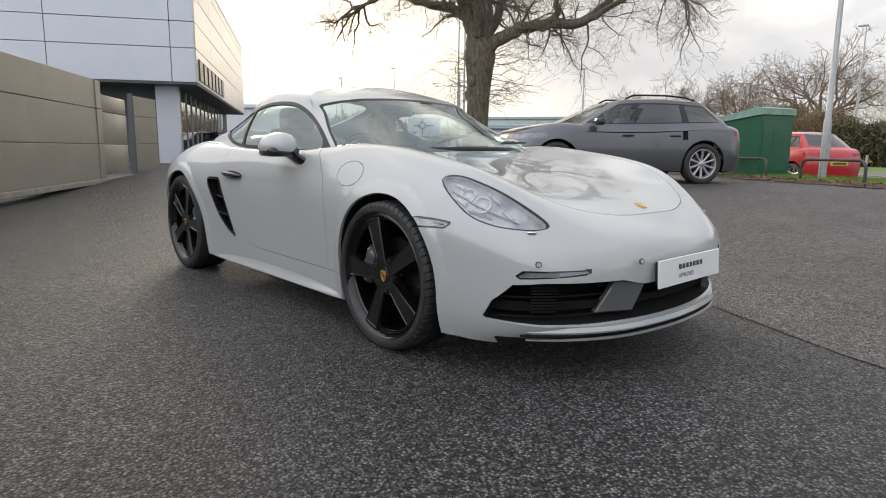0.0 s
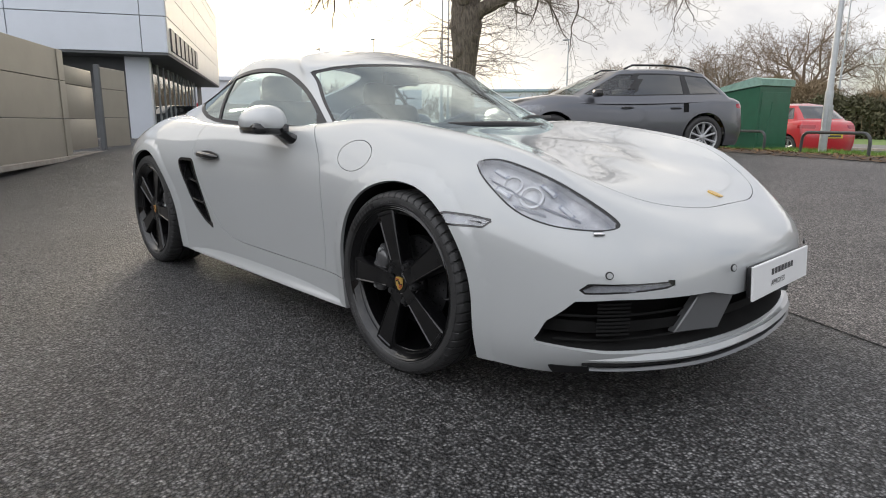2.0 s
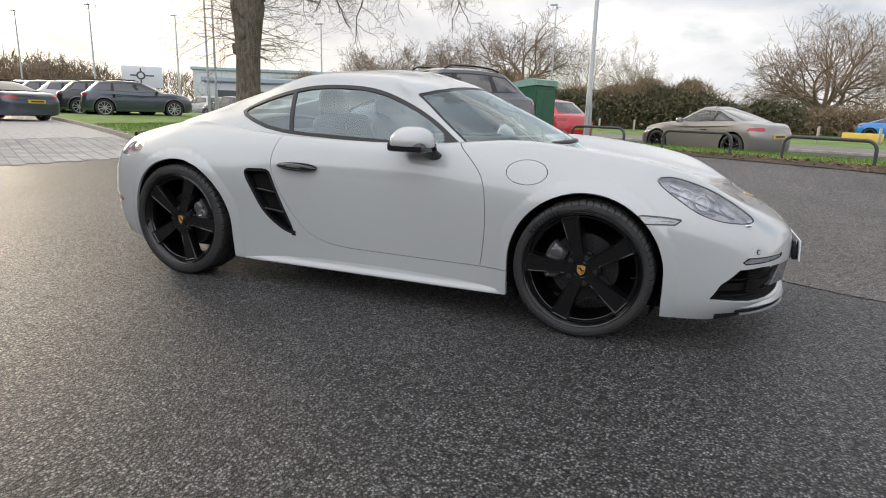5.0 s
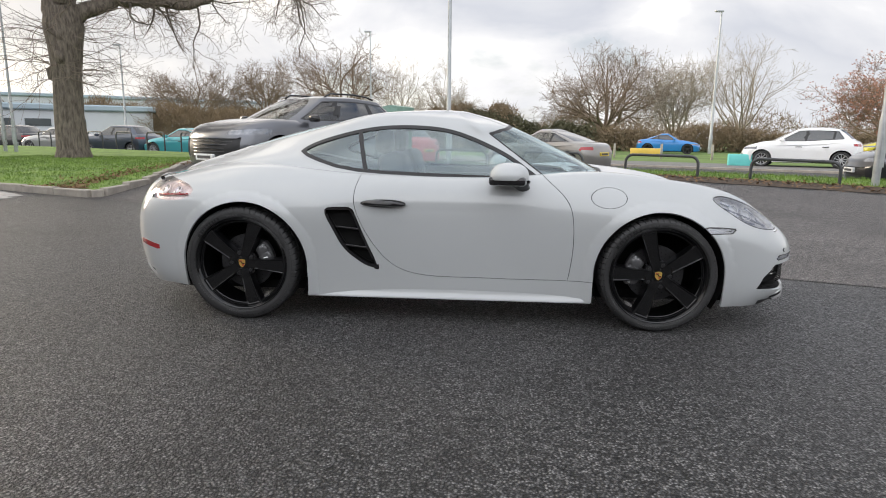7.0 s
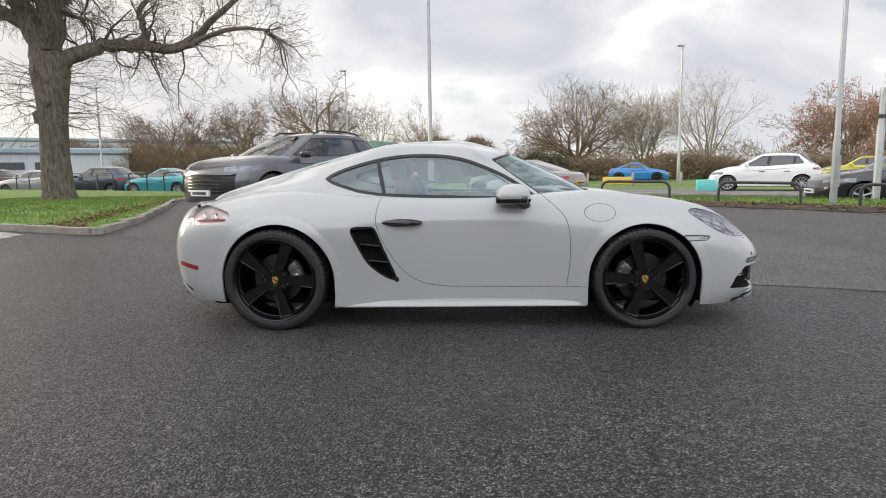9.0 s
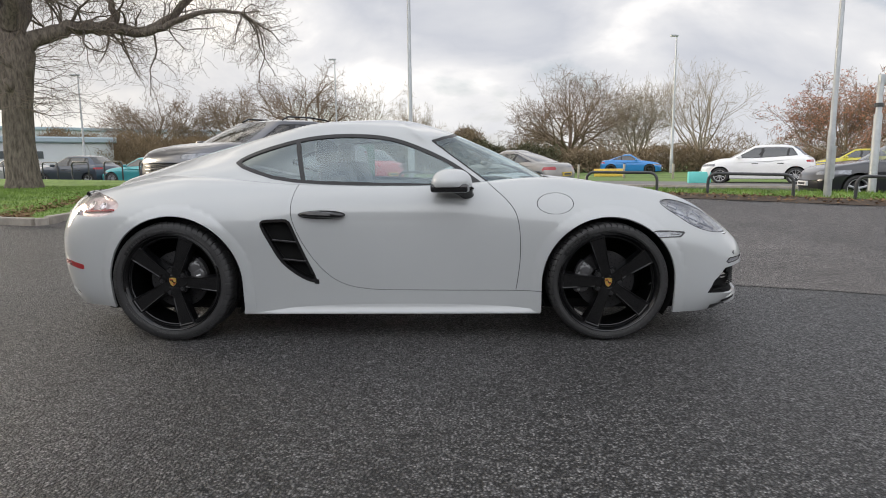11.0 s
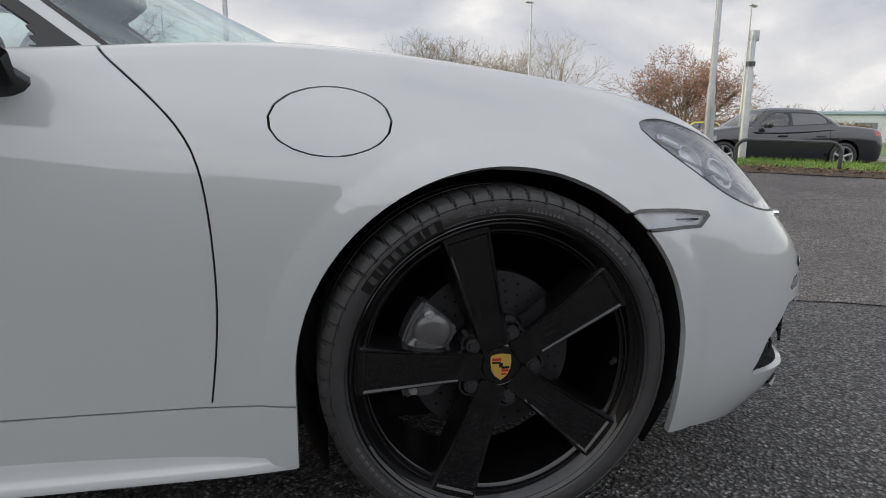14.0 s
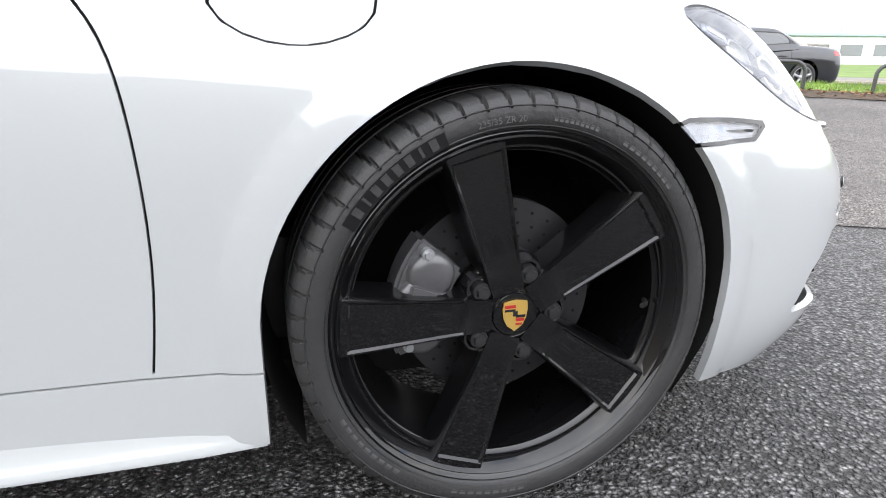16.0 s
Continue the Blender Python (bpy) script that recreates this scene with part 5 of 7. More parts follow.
def edging(line, width, top, mat, name, label, unit=0.9):
    """Kerb stones laid end to end along a line on the ground."""
    kerb = thing(name, label, "kerb", kind="structure")
    made = None
    pts = [Vector(p) for p in line]
    for p, q in zip(pts, pts[1:]):
        length = (q - p).length
        k = max(1, round(length / unit))
        d = (q - p) / length
        for i in range(k):
            a = p + d * (length * (i + .5) / k)
            if made is None:
                bm = bmesh.new()
                box(bm, -unit / 2 + .006, unit / 2 - .006, -width / 2, width / 2, -.12, top, bevel=.014)
                made = mesh_from(bm, "kerb_stone", False)
            ob = part("kerb_stone", made, mat, kerb)
            ob.matrix_world = Matrix.Translation(on_ground(a.x, a.y)) @ Matrix.Rotation(math.atan2(d.y, d.x), 4, "Z") @ Matrix.Diagonal((length / k / unit, 1, 1, 1))


edging([(-20, 11.9), (-12, 7.35), (-8.15, 5.4), (-5.95, 4.68), (-5.82, 4.8), (-5.98, 6.3), (-6.62, 8.5), (-7.62, 11.0), (-8.3, 14.5)], .13, .11, KERB, "island_kerb", "weathered concrete kerb stones round the grass island")
edging([road_xy(-30, 11.2), road_xy(45, 11.2)], .14, .09, KERB, "road_kerb", "pale concrete kerb along the far side of the road", unit=1.8)
edging([road_xy(-30, 2.28), road_xy(45, 2.28)], .12, .05, KERB, "verge_kerb", "low concrete kerb between verge and road", unit=1.8)


def paving():
    """A strip of small concrete blocks laid in rows across the way."""
    area = thing("paved_strip", "strip of pale concrete block paving in the car park", "pavement", kind="structure")
    bm = bmesh.new()
    o, u, v = Vector((-8.3, 1.75)), Vector((-.88, .475)), Vector((.40, .917))
    bw, bl, count = .10, .20, 0
    block = None
    rest_v, rest_f = [], []
    for i in range(70):
        for j in range(16):
            a = o + u * (i * bl * 1.0 + (j % 2) * bl / 2) + v * (j * .2)
            if count < 300:
                if block is None:
                    b2 = bmesh.new()
                    box(b2, .002, bl - .002, .002, .198, -.05, .018, bevel=.006, seg=1)
                    block = mesh_from(b2, "paver", False)
                ob = part("paver", block, PAVER, area)
                ob.matrix_world = Matrix.Translation(on_ground(a.x, a.y)) @ Matrix.Rotation(math.atan2(u.y, u.x), 4, "Z") @ Matrix.Diagonal((1, -1, 1, 1))
            else:
                base = len(rest_v)
                for top in (0, 1):
                    for cu, cv in ((.002, .002), (bl - .002, .002), (bl - .002, .198), (.002, .198)):
                        p = a + u * cu + v * cv
                        rest_v.append((p.x, p.y, float(height(p.x, p.y)) + (.018 if top else -.03)))
                rest_f += [(base + 4, base + 7, base + 6, base + 5)] + [(base + k, base + k + 4, base + (k + 1) % 4 + 4, base + (k + 1) % 4) for k in range(4)]
            count += 1
    me = bpy.data.meshes.new("pavers")
    me.from_pydata(rest_v, [], rest_f)
    me.materials.append(PAVER)
    part("pavers", me, PAVER, area)["kind"] = "stuff"


paving()


# an added wall, never in view, darkens what the car's side reflects
bm = bmesh.new()
box(bm, -45, 45, -15.4, -15.0, -.2, 3.9)
solid("unseen_dark_wall", bm, material("dark_brown_reflection_wall", (.085, .062, .05), rough=.9, vary=.25, vscale=1.5, bump=.4, bscale=18), "plain dark brown wall added out of view to darken reflections", "wall", kind="structure", smooth=False)


# ---- street furniture, fence and buildings ----
GALV = material("galvanised_steel", (.42, .44, .45), rough=.42, metal=.55, vary=.15, vscale=5, rough_vary=.1)
HOOP = material("dark_grey_powder_coat", (.045, .048, .05), rough=.45, vary=.2, vscale=10, coat=.2)
ANODISED = material("bronze_anodised_panel", (.33, .305, .255), rough=.42, metal=.35, vary=.08, vscale=1.5, rough_vary=.05)
ALU = material("pale_blue_grey_cladding", (.60, .64, .70), rough=.38, metal=.25, vary=.03, vscale=1.0)
# front copy of the cladding, the low sun's warm glow put into its colour
ALU_WARM_LIT = material("warm_lit_pale_cladding", (.66, .65, .62), rough=.38, metal=.2, vary=.03, vscale=1.0)
DARK_METAL = material("dark_soffit", (.10, .105, .11), rough=.6, vary=.1, vscale=2)
SHOP_GLASS = material("dark_showroom_glass", (.10, .115, .12), rough=.04, spec=.8, coat=.5)
SIGN_RED = material("red_sign_letters", (.5, .03, .04), rough=.5)
SIGN_DARK = material("dark_sign_letters", (.08, .08, .085), rough=.4)
SIGN_WHITE = material("white_sign_panel", (.72, .74, .78), rough=.5, vary=.03, vscale=2)
SIGN_BLUE = material("blue_sign_panel", (.05, .22, .55), rough=.5)
GREEN_PLASTIC = material("dark_green_grp", (.012, .095, .05), rough=.42, vary=.12, vscale=4, coat=.2)
GREEN_TOP = material("pale_green_lid", (.22, .36, .30), rough=.6, vary=.2, vscale=6)
WOOD_POST = material("pale_wooden_post", (.36, .33, .28), rough=.9, vary=.2, vscale=9)
LAMP_LENS = material("lamp_glass", (.6, .6, .6), rough=.2)
# the haze of distance is mixed into these two cladding colours
HAZE_WHITE = material("distant_hazed_white_cladding", (.55, .58, .60), rough=.7, vary=.05, vscale=.2)
HAZE_BLUE = material("distant_hazed_blue_grey_cladding", (.34, .42, .47), rough=.7, vary=.08, vscale=.2)


def lamp_post(x, y, tall, r=.085, head="arm", group="lamp posts", face=0.0, z=None):
    p = on_ground(x, y) if z is None else Vector((x, y, z))
    t = thing("street_lamp", "tall galvanised steel lamp post with a small head", "lamp post", group, m=Matrix.Translation(p) @ Matrix.Rotation(face, 4, "Z"))
    bm = bmesh.new()
    lathe(bm, [(r * 1.3, 0), (r * 1.3, 1.15), (r * 1.25, 1.2), (r, 1.28), (r * .75, tall * .6), (r * .5, tall)], seg=14, axis="z")
    part("post", bm, GALV, t)
    bm = bmesh.new()
    box(bm, -.5, .12, -.11, .11, tall - .02, tall + .09, bevel=.04)
    head_ob = part("lamp_head", bm, GALV, t, "flat grey lamp head")
    bm = bmesh.new()
    box(bm, -.45, -.12, -.08, .08, tall - .035, tall - .018, bevel=.004, seg=1)
    part("lens", bm, LAMP_LENS, head_ob)
    bm = bmesh.new()
    box(bm, -.06, .06, -r * 1.35, -r * 1.25, .35, .95, bevel=.004, seg=1)
    part("access_door", bm, GALV, t)
    return t


def hoop_barrier(p, q, tall=.46, r=.03):
    """A low hoop of bent tube with both feet in the ground."""
    a, b = on_ground(*p), on_ground(*q)
    d = (b - a).normalized()
    pts = [a + Vector((0, 0, -.1)), a + Vector((0, 0, tall * .45))]
    c = .16
    top_a, top_b = a + Vector((0, 0, tall)), b + Vector((0, 0, tall))
    for k in range(1, 7):
        ang = math.pi / 2 * k / 6
        pts.append(a + Vector((0, 0, tall - c)) + Vector((0, 0, c * math.sin(ang))) + d * (c * (1 - math.cos(ang))))
    for k in range(0, 7):
        ang = math.pi / 2 * k / 6
        pts.append(b + Vector((0, 0, tall - c)) + Vector((0, 0, c * math.cos(ang))) - d * (c * (1 - math.sin(ang))))
    pts += [b + Vector((0, 0, tall * .45)), b + Vector((0, 0, -.1))]
    bm = bmesh.new()
    tube(bm, pts, r, seg=10)
    return solid("hoop_barrier", bm, HOOP, "low dark grey steel hoop barrier set in the grass", "barrier", "hoop barriers")


for k in range(-3, 5):
    hoop_barrier(road_xy(1.32 + 2.45 * k, .25), road_xy(2.80 + 2.45 * k, .25), tall=.42)
for k in range(7):
    a = Vector((-8.6, 17.0)) + Vector((-2.0, 1.1)) * k
    hoop_barrier(a, a + Vector((-1.05, .58)), tall=.8, r=.028)

lamp_post(-.85, 11.9, 8.0, r=.058, face=1.2)
lamp_post(7.19, 7.2, 8.0, r=.05, face=.4)
lamp_post(15.7, 40.5, 9.5, r=.1, z=.1, face=.3)
lamp_post(24.2, 29.0, 7.6, r=.09, face=3.6)
lamp_post(-10.1, 49.0, 9.6, r=.09, z=.1)
lamp_post(-25.6, 38.0, 7.0, r=.08, z=.1)
lamp_post(-17.4, 17.4, 7.5, r=.05, face=.3)
lamp_post(-17.9, 17.5, 7.5, r=.05, face=3.3)
lamp_post(-46, 44, 9.0, r=.1, z=.1)
lamp_post(-55, 42, 10.0, r=.1, z=.1)
lamp_post(-60, 38, 9.0, r=.09, z=.1)


def camera_pole(x, y, tall):
    t = thing("camera_pole", "slim galvanised pole with a small camera on top", "pole", m=Matrix.Translation(on_ground(x, y)))
    bm = bmesh.new()
    lathe(bm, [(.075, 0), (.075, tall * .7), (.055, tall * .72), (.055, tall)], seg=12, axis="z")
    part("post", bm, GALV, t)
    bm = bmesh.new()
    box(bm, -.05, .10, -.05, .05, tall - .18, tall + .02, bevel=.02)
    part("camera_housing", bm, GALV, t)
    bm = bmesh.new()
    lathe(bm, [(.082, tall - .62), (.082, tall - .54)], seg=12, axis="z")
    part("band", bm, HOOP, t)


camera_pole(8.85, 8.5, 2.62)


def utility_box():
    """A tall green cabinet with a sloping lid."""
    t = thing("utility_cabinet", "dark green plastic cabinet with a pale sloping lid", "cabinet", m=Matrix.Translation(on_ground(-2.75, 13.1)) @ Matrix.Rotation(radians(-20), 4, "Z") @ Matrix.Diagonal((.72, .62, .98, 1)))
    bm = bmesh.new()
    prism(bm, [(-.85, 0), (.85, 0), (.85, 1.42), (-.85, 1.28)], -.8, .8, "y")
    body = part("body", bm, GREEN_PLASTIC, t, smooth=False)
    bm = bmesh.new()
    prism(bm, [(-.92, 1.29), (.92, 1.44), (.92, 1.58), (.66, 1.62), (-.92, 1.40)], -.86, .86, "y")
    part("lid", bm, GREEN_TOP, t, "pale green sloping lid", smooth=False)
    for y in (-.81,):
        bm = bmesh.new()
        arc = [(-.55 + .5 * math.sin(a), y, .25 + .75 * (1 - math.cos(a))) for a in np.linspace(0, 1.5, 8)]
        tube(bm, arc, .018, seg=6)
        part("rib", bm, GREEN_PLASTIC, body)
    bm = bmesh.new()
    tube(bm, [(.86, -.6 + .45 * math.sin(a), .2 + 1.0 * (1 - math.cos(a))) for a in np.linspace(0, 1.45, 8)], .018, seg=6)
    part("rib", bm, GREEN_PLASTIC, body)
    bm = bmesh.new()
    box(bm, .85, .866, -.7, .7, .12, 1.3, bevel=.006, seg=1)
    part("door", bm, GREEN_PLASTIC, body)


utility_box()


def fence():
    """Tall smooth metal panels with narrow joints, then a lower stretch and a gate leaf."""
    d = Vector((-.864, .504))
    e = Vector((-11.67, .90))
    rot = math.atan2(d.y, d.x)
    f = thing("panel_fence", "tall bronze grey metal panel fence with horizontal joints", "fence", m=Matrix.Translation(on_ground(e.x, e.y)) @ Matrix.Rotation(rot, 4, "Z"))
    top = 2.12
    for z0, z1 in ((.05, .78), (.79, 1.52), (1.53, top)):
        bm = bmesh.new()
        box(bm, -8.7, -.32, -.14, .14, z0, z1, bevel=.008, seg=1)
        part("panel", bm, ANODISED, f)
    for z0, z1 in ((.05, .78), (.79, 1.52), (1.53, top)):
        bm = bmesh.new()
        box(bm, -.31, 0, -.16, .16, z0, z1, bevel=.008, seg=1)
        part("end_panel", bm, ANODISED, f)
    for z0, z1 in ((.14, .78), (.79, 1.48), (1.49, 1.86)):
        bm = bmesh.new()
        box(bm, .02, 1.85, -.12, .12, z0, z1, bevel=.03 if z1 > 1.8 else .008, seg=2)
        part("low_panel", bm, ANODISED, f)
    bm = bmesh.new()
    box(bm, -8.75, 1.9, -.2, .2, -.05, .05, bevel=.01, seg=1)
    part("plinth", bm, KERB, f, "pale concrete strip under the panels")
    g = thing("gate_leaf", "open bronze grey metal gate leaf", "gate", m=Matrix.Translation(on_ground(-14.2, 2.35)) @ Matrix.Rotation(radians(140), 4, "Z"))
    for z0, z1 in ((.06, .78), (.79, 1.48), (1.49, 2.0)):
        bm = bmesh.new()
        box(bm, 0, 1.35, -.05, .05, z0, z1, bevel=.008, seg=1)
        part("panel", bm, ANODISED, g)
    bm = bmesh.new()
    box(bm, -.1, -.01, -.06, .06, 0, 2.05, bevel=.01, seg=1)
    part("gate_post", bm, DARK_METAL, g)


fence()


def bars_sign(parent, name, mat, x0, z0, w, h, y, count):
    """Letters of a maker's name as plain upright shapes."""
    step = w / count
    for i in range(count):
        bm = bmesh.new()
        a = x0 + i * step
        box(bm, a, a + step * .68, y - .03, y + .05, z0, z0 + h, bevel=.01, seg=1)
        part(name, bm, mat, parent)


def showroom():
    """A two-storey showroom: a clad upper box over a set-back glazed front."""
    c = Vector((-20.6, 6.44))
    rot = math.atan2(.475, -.88)
    b = thing("car_showroom", "pale clad showroom with a glazed ground floor", "building", m=Matrix.Translation((c.x, c.y, .2)) @ Matrix.Rotation(rot, 4, "Z"))
    # local x runs away along the front, local y towards the back of the plot
    z0, z1, deep, long = 3.1, 7.6, 17.0, 22.0
    bm = bmesh.new()
    box(bm, .06, long, -.0 + .06, deep, z0 + .05, z1, bevel=0)
    part("upper_wall", bm, DARK_METAL, b, smooth=False)
    zs = [3.1, 4.35, 5.3, 6.25, 7.2, 7.65]
    ys = [0, .85, 5.0, 9.2, 13.4, 17.0]
    for za, zb in zip(zs, zs[1:]):
        for ya, yb in zip(ys, ys[1:]):
            bm = bmesh.new()
            box(bm, -.03, .05, ya + .012, yb - .012, za + .012, zb - .012, bevel=.006, seg=1)
            part("cladding_panel", bm, ALU, b)
    xs = [0, 4.4, 8.8, 13.2, 17.6, 22.0]
    for za, zb in zip(zs, zs[1:]):
        for xa, xb in zip(xs, xs[1:]):
            bm = bmesh.new()
            box(bm, xa + .012, xb - .012, -.03, .05, za + .012, zb - .012, bevel=.006, seg=1)
            part("front_cladding_panel", bm, ALU_WARM_LIT, b, "pale metal cladding with warm light in its colour")
    bm = bmesh.new()
    box(bm, 0, long, 0, deep, z0 - .08, z0 + .02)
    part("soffit", bm, DARK_METAL, b, "dark grey soffit", smooth=False)
    bars_sign(b, "sign_letter", SIGN_DARK, .5, 3.22, 8.6, .80, -.06, 7)
    # ground floor: glass set back behind the overhang, a pale splayed column at the corner
    bm = bmesh.new()
    box(bm, 1.4, long, 1.2, deep, 0, z0 - .08)
    part("ground_floor_wall", bm, DARK_METAL, b, smooth=False)
    n = 12
    for i in range(n):
        x0 = 1.5 + i * 1.42
        bm = bmesh.new()
        box(bm, x0 + .04, x0 + 1.38, 1.1, 1.18, .12, z0 - .12)
        pane = part("window", bm, SHOP_GLASS, b, "tall dark showroom window", smooth=False)
        bm = bmesh.new()
        box(bm, x0 - .025, x0 + .025, 1.06, 1.2, 0, z0 - .08, bevel=.01, seg=1)
        part("frame", bm, GALV, pane)
    bm = bmesh.new()
    prism(bm, [(1.0, .85), (1.4, .85), (1.3, 1.65), (.9, 1.65)], 0, z0 - .08, "z")
    part("corner_column", bm, ALU, b, "pale splayed corner column", smooth=False)
    for y in (4.3, 8.0, 12.0):
        bm = bmesh.new()
        box(bm, 1.3, 1.38, y, y + 3.2, .1, z0 - .15)
        part("side_window", bm, SHOP_GLASS, b, smooth=False)
    bm = bmesh.new()
    box(bm, .8, long, .8, deep, -.3, .05, bevel=.02)
    part("plinth", bm, KERB, b, "pale kerb under the windows")
    bm = bmesh.new()
    box(bm, -.05, long, -.05, deep, z1 + .02, z1 + .1, bevel=.02)
    part("roof", bm, GALV, b, "flat grey metal roof")


showroom()


def far_blocks():
    """The further buildings of the estate, each a wall, a roof and a row of openings."""
    def block(name, label, m, sx, sy, z, wall, roofm, rows, sign=None):
        t = thing(name, label, "building", "distant buildings", m=m)
        bm = bmesh.new()
        box(bm, 0, sx, 0, sy, 0, z, bevel=.05, seg=1)
        part("wall", bm, wall, t, smooth=False)
        bm = bmesh.new()
        box(bm, -.3, sx + .3, -.3, sy + .3, z, z + .5, bevel=.1, seg=1)
        part("roof", bm, roofm, t, smooth=False)
        for x, w, za, zb in rows:
            bm = bmesh.new()
            box(bm, x, x + w, -.06, .02, za, zb, bevel=.02, seg=1)
            part("window", bm, SHOP_GLASS, t, smooth=False)
        if sign:
            bars_sign(t, "sign_letter", *sign)
        return t
    block("far_showroom", "white boxy showroom with red lettering", Matrix.Translation((-63.5, 23.5, .2)) @ Matrix.Rotation(radians(62), 4, "Z"), 7.6, 8, 4.9, SIGN_WHITE, SIGN_WHITE, [(.3 + 1.5 * i, 1.3, .2, 1.5) for i in range(5)], (SIGN_RED, 4.2, 2.1, 3.3, .5, -.06, 7))
    block("warehouse", "long low warehouse with a blue grey upper wall", Matrix.Translation((-75, 76, 0)) @ Matrix.Rotation(radians(35), 4, "Z"), 46, 20, 6.2, HAZE_WHITE, HAZE_BLUE, [(2 + 5.5 * i, 3.5, 3.6, 5.2) for i in range(8)])
    block("storage_shed", "low pale shed with a shallow roof behind the trees", Matrix.Translation((-40.0, 41.0, 0)) @ Matrix.Rotation(radians(38), 4, "Z"), 13, 8, 2.9, HAZE_WHITE, HAZE_BLUE, [(1 + 2.5 * i, 1.8, 1.6, 2.2) for i in range(3)])
    block("trade_unit", "distant pale trade unit beyond the road", Matrix.Translation((62, 72, 0)) @ Matrix.Rotation(radians(-28), 4, "Z"), 30, 14, 3.6, HAZE_WHITE, HAZE_BLUE, [(1.5 + 4 * i, 2.6, 1.2, 2.6) for i in range(7)])


far_blocks()


def direction_sign():
    t = thing("road_sign", "large white direction sign with a roundabout diagram", "sign", m=Matrix.Translation((-36.5, 31.0, .0)) @ Matrix.Rotation(radians(48), 4, "Z"))
    bm = bmesh.new()
    box(bm, -1.35, 1.35, -.04, .04, 2.0, 3.5, bevel=.02)
    p = part("panel", bm, SIGN_WHITE, t)
    bm = bmesh.new()
    lathe(bm, [(.30, -.05), (.30, -.06), (.19, -.06), (.19, -.05)], seg=24)
    bmesh.ops.translate(bm, verts=bm.verts, vec=(-.1, 0, 2.85))
    part("roundabout_ring", bm, SIGN_DARK, p)
    for x0, x1, z0, z1 in ((-.15, -.05, 3.1, 3.38), (-.15, -.05, 2.05, 2.6), (-.8, -.35, 2.8, 2.9), (.15, .8, 2.8, 2.9)):
        bm = bmesh.new()
        box(bm, x0, x1, -.06, -.042, z0, z1)
        part("arm", bm, SIGN_DARK, p, smooth=False)
    bm = bmesh.new()
    box(bm, -1.28, -.65, -.06, -.042, 2.1, 2.35)
    part("blue_patch", bm, SIGN_BLUE, p, smooth=False)
    for x in (-.9, .9):
        bm = bmesh.new()
        cyl(bm, (x, .06, 0), (x, .06, 3.4), .06, seg=10)
        part("post", bm, GALV, t)


direction_sign()

bm = bmesh.new()
box(bm, -.05, .05, -.05, .05, -.1, .75, bevel=.012, seg=1)
post_mesh = mesh_from(bm, "wooden_post")
for k in range(22):
    x, y = road_xy(-24 + k * 2.4, 19.2)
    post_ob = new("bollard", post_mesh)
    post_ob.matrix_world = Matrix.Translation(on_ground(x, y))
    if not k:
        post_mesh.materials.append(WOOD_POST)
    tagged(post_ob, "short pale wooden post at the foot of the hedge", "post", "wooden posts")
for (x, y), mat, w, label in (((9.95, 20.4), material("turquoise_board", (.16, .62, .58), rough=.5, vary=.05), .42, "low turquoise board standing by the road"), ((9.2, 32.0), material("yellow_board", (.75, .50, .09), rough=.5, vary=.05), .85, "low yellow board standing by the road")):
    bm = bmesh.new()
    box(bm, -w, w, -.15, .15, 0, .45, bevel=.03)
    solid("low_board", bm, mat, label, "board", m=Matrix.Translation((x, y, .1)) @ Matrix.Rotation(radians(-10), 4, "Z"))


# ---- parked cars ----
def paint(name, color, metal=.3):
    return material(name, color, rough=.28, metal=metal, coat=1.0, vary=.03, vscale=2)


CAR_GREY = paint("graphite_car_paint", (.13, .135, .15), .65)
CAR_RED = paint("bright_red_car_paint", (.50, .022, .03), .0)
CAR_BRONZE = paint("warm_grey_car_paint", (.27, .255, .235), .5)
CAR_WHITE = paint("white_car_paint", (.78, .79, .80), .0)
CAR_BLUE = paint("bright_blue_car_paint", (.015, .20, .55), .1)
CAR_TEAL = paint("turquoise_car_paint", (.06, .38, .42), .2)
CAR_BLACK = paint("black_car_paint", (.012, .013, .018), .1)
CAR_NAVY = paint("slate_blue_car_paint", (.06, .075, .10), .4)
CAR_YELLOW = paint("acid_yellow_car_paint", (.55, .48, .03), .0)
CAR_SILVER = paint("silver_car_paint", (.40, .41, .42), .5)
DARK_GLASS = material("dark_car_glass", (.018, .022, .024), rough=.03, spec=.9, coat=.8)
PALE_GLASS = glass_material("clear_car_glass", (.85, .93, .92), clear=.7, ior=1.9)
PLATE_YELLOW = material("yellow_rear_plate", (.62, .45, .05), rough=.4)
RIM_SILVER = material("silver_alloy", (.45, .46, .47), rough=.3, metal=.6)


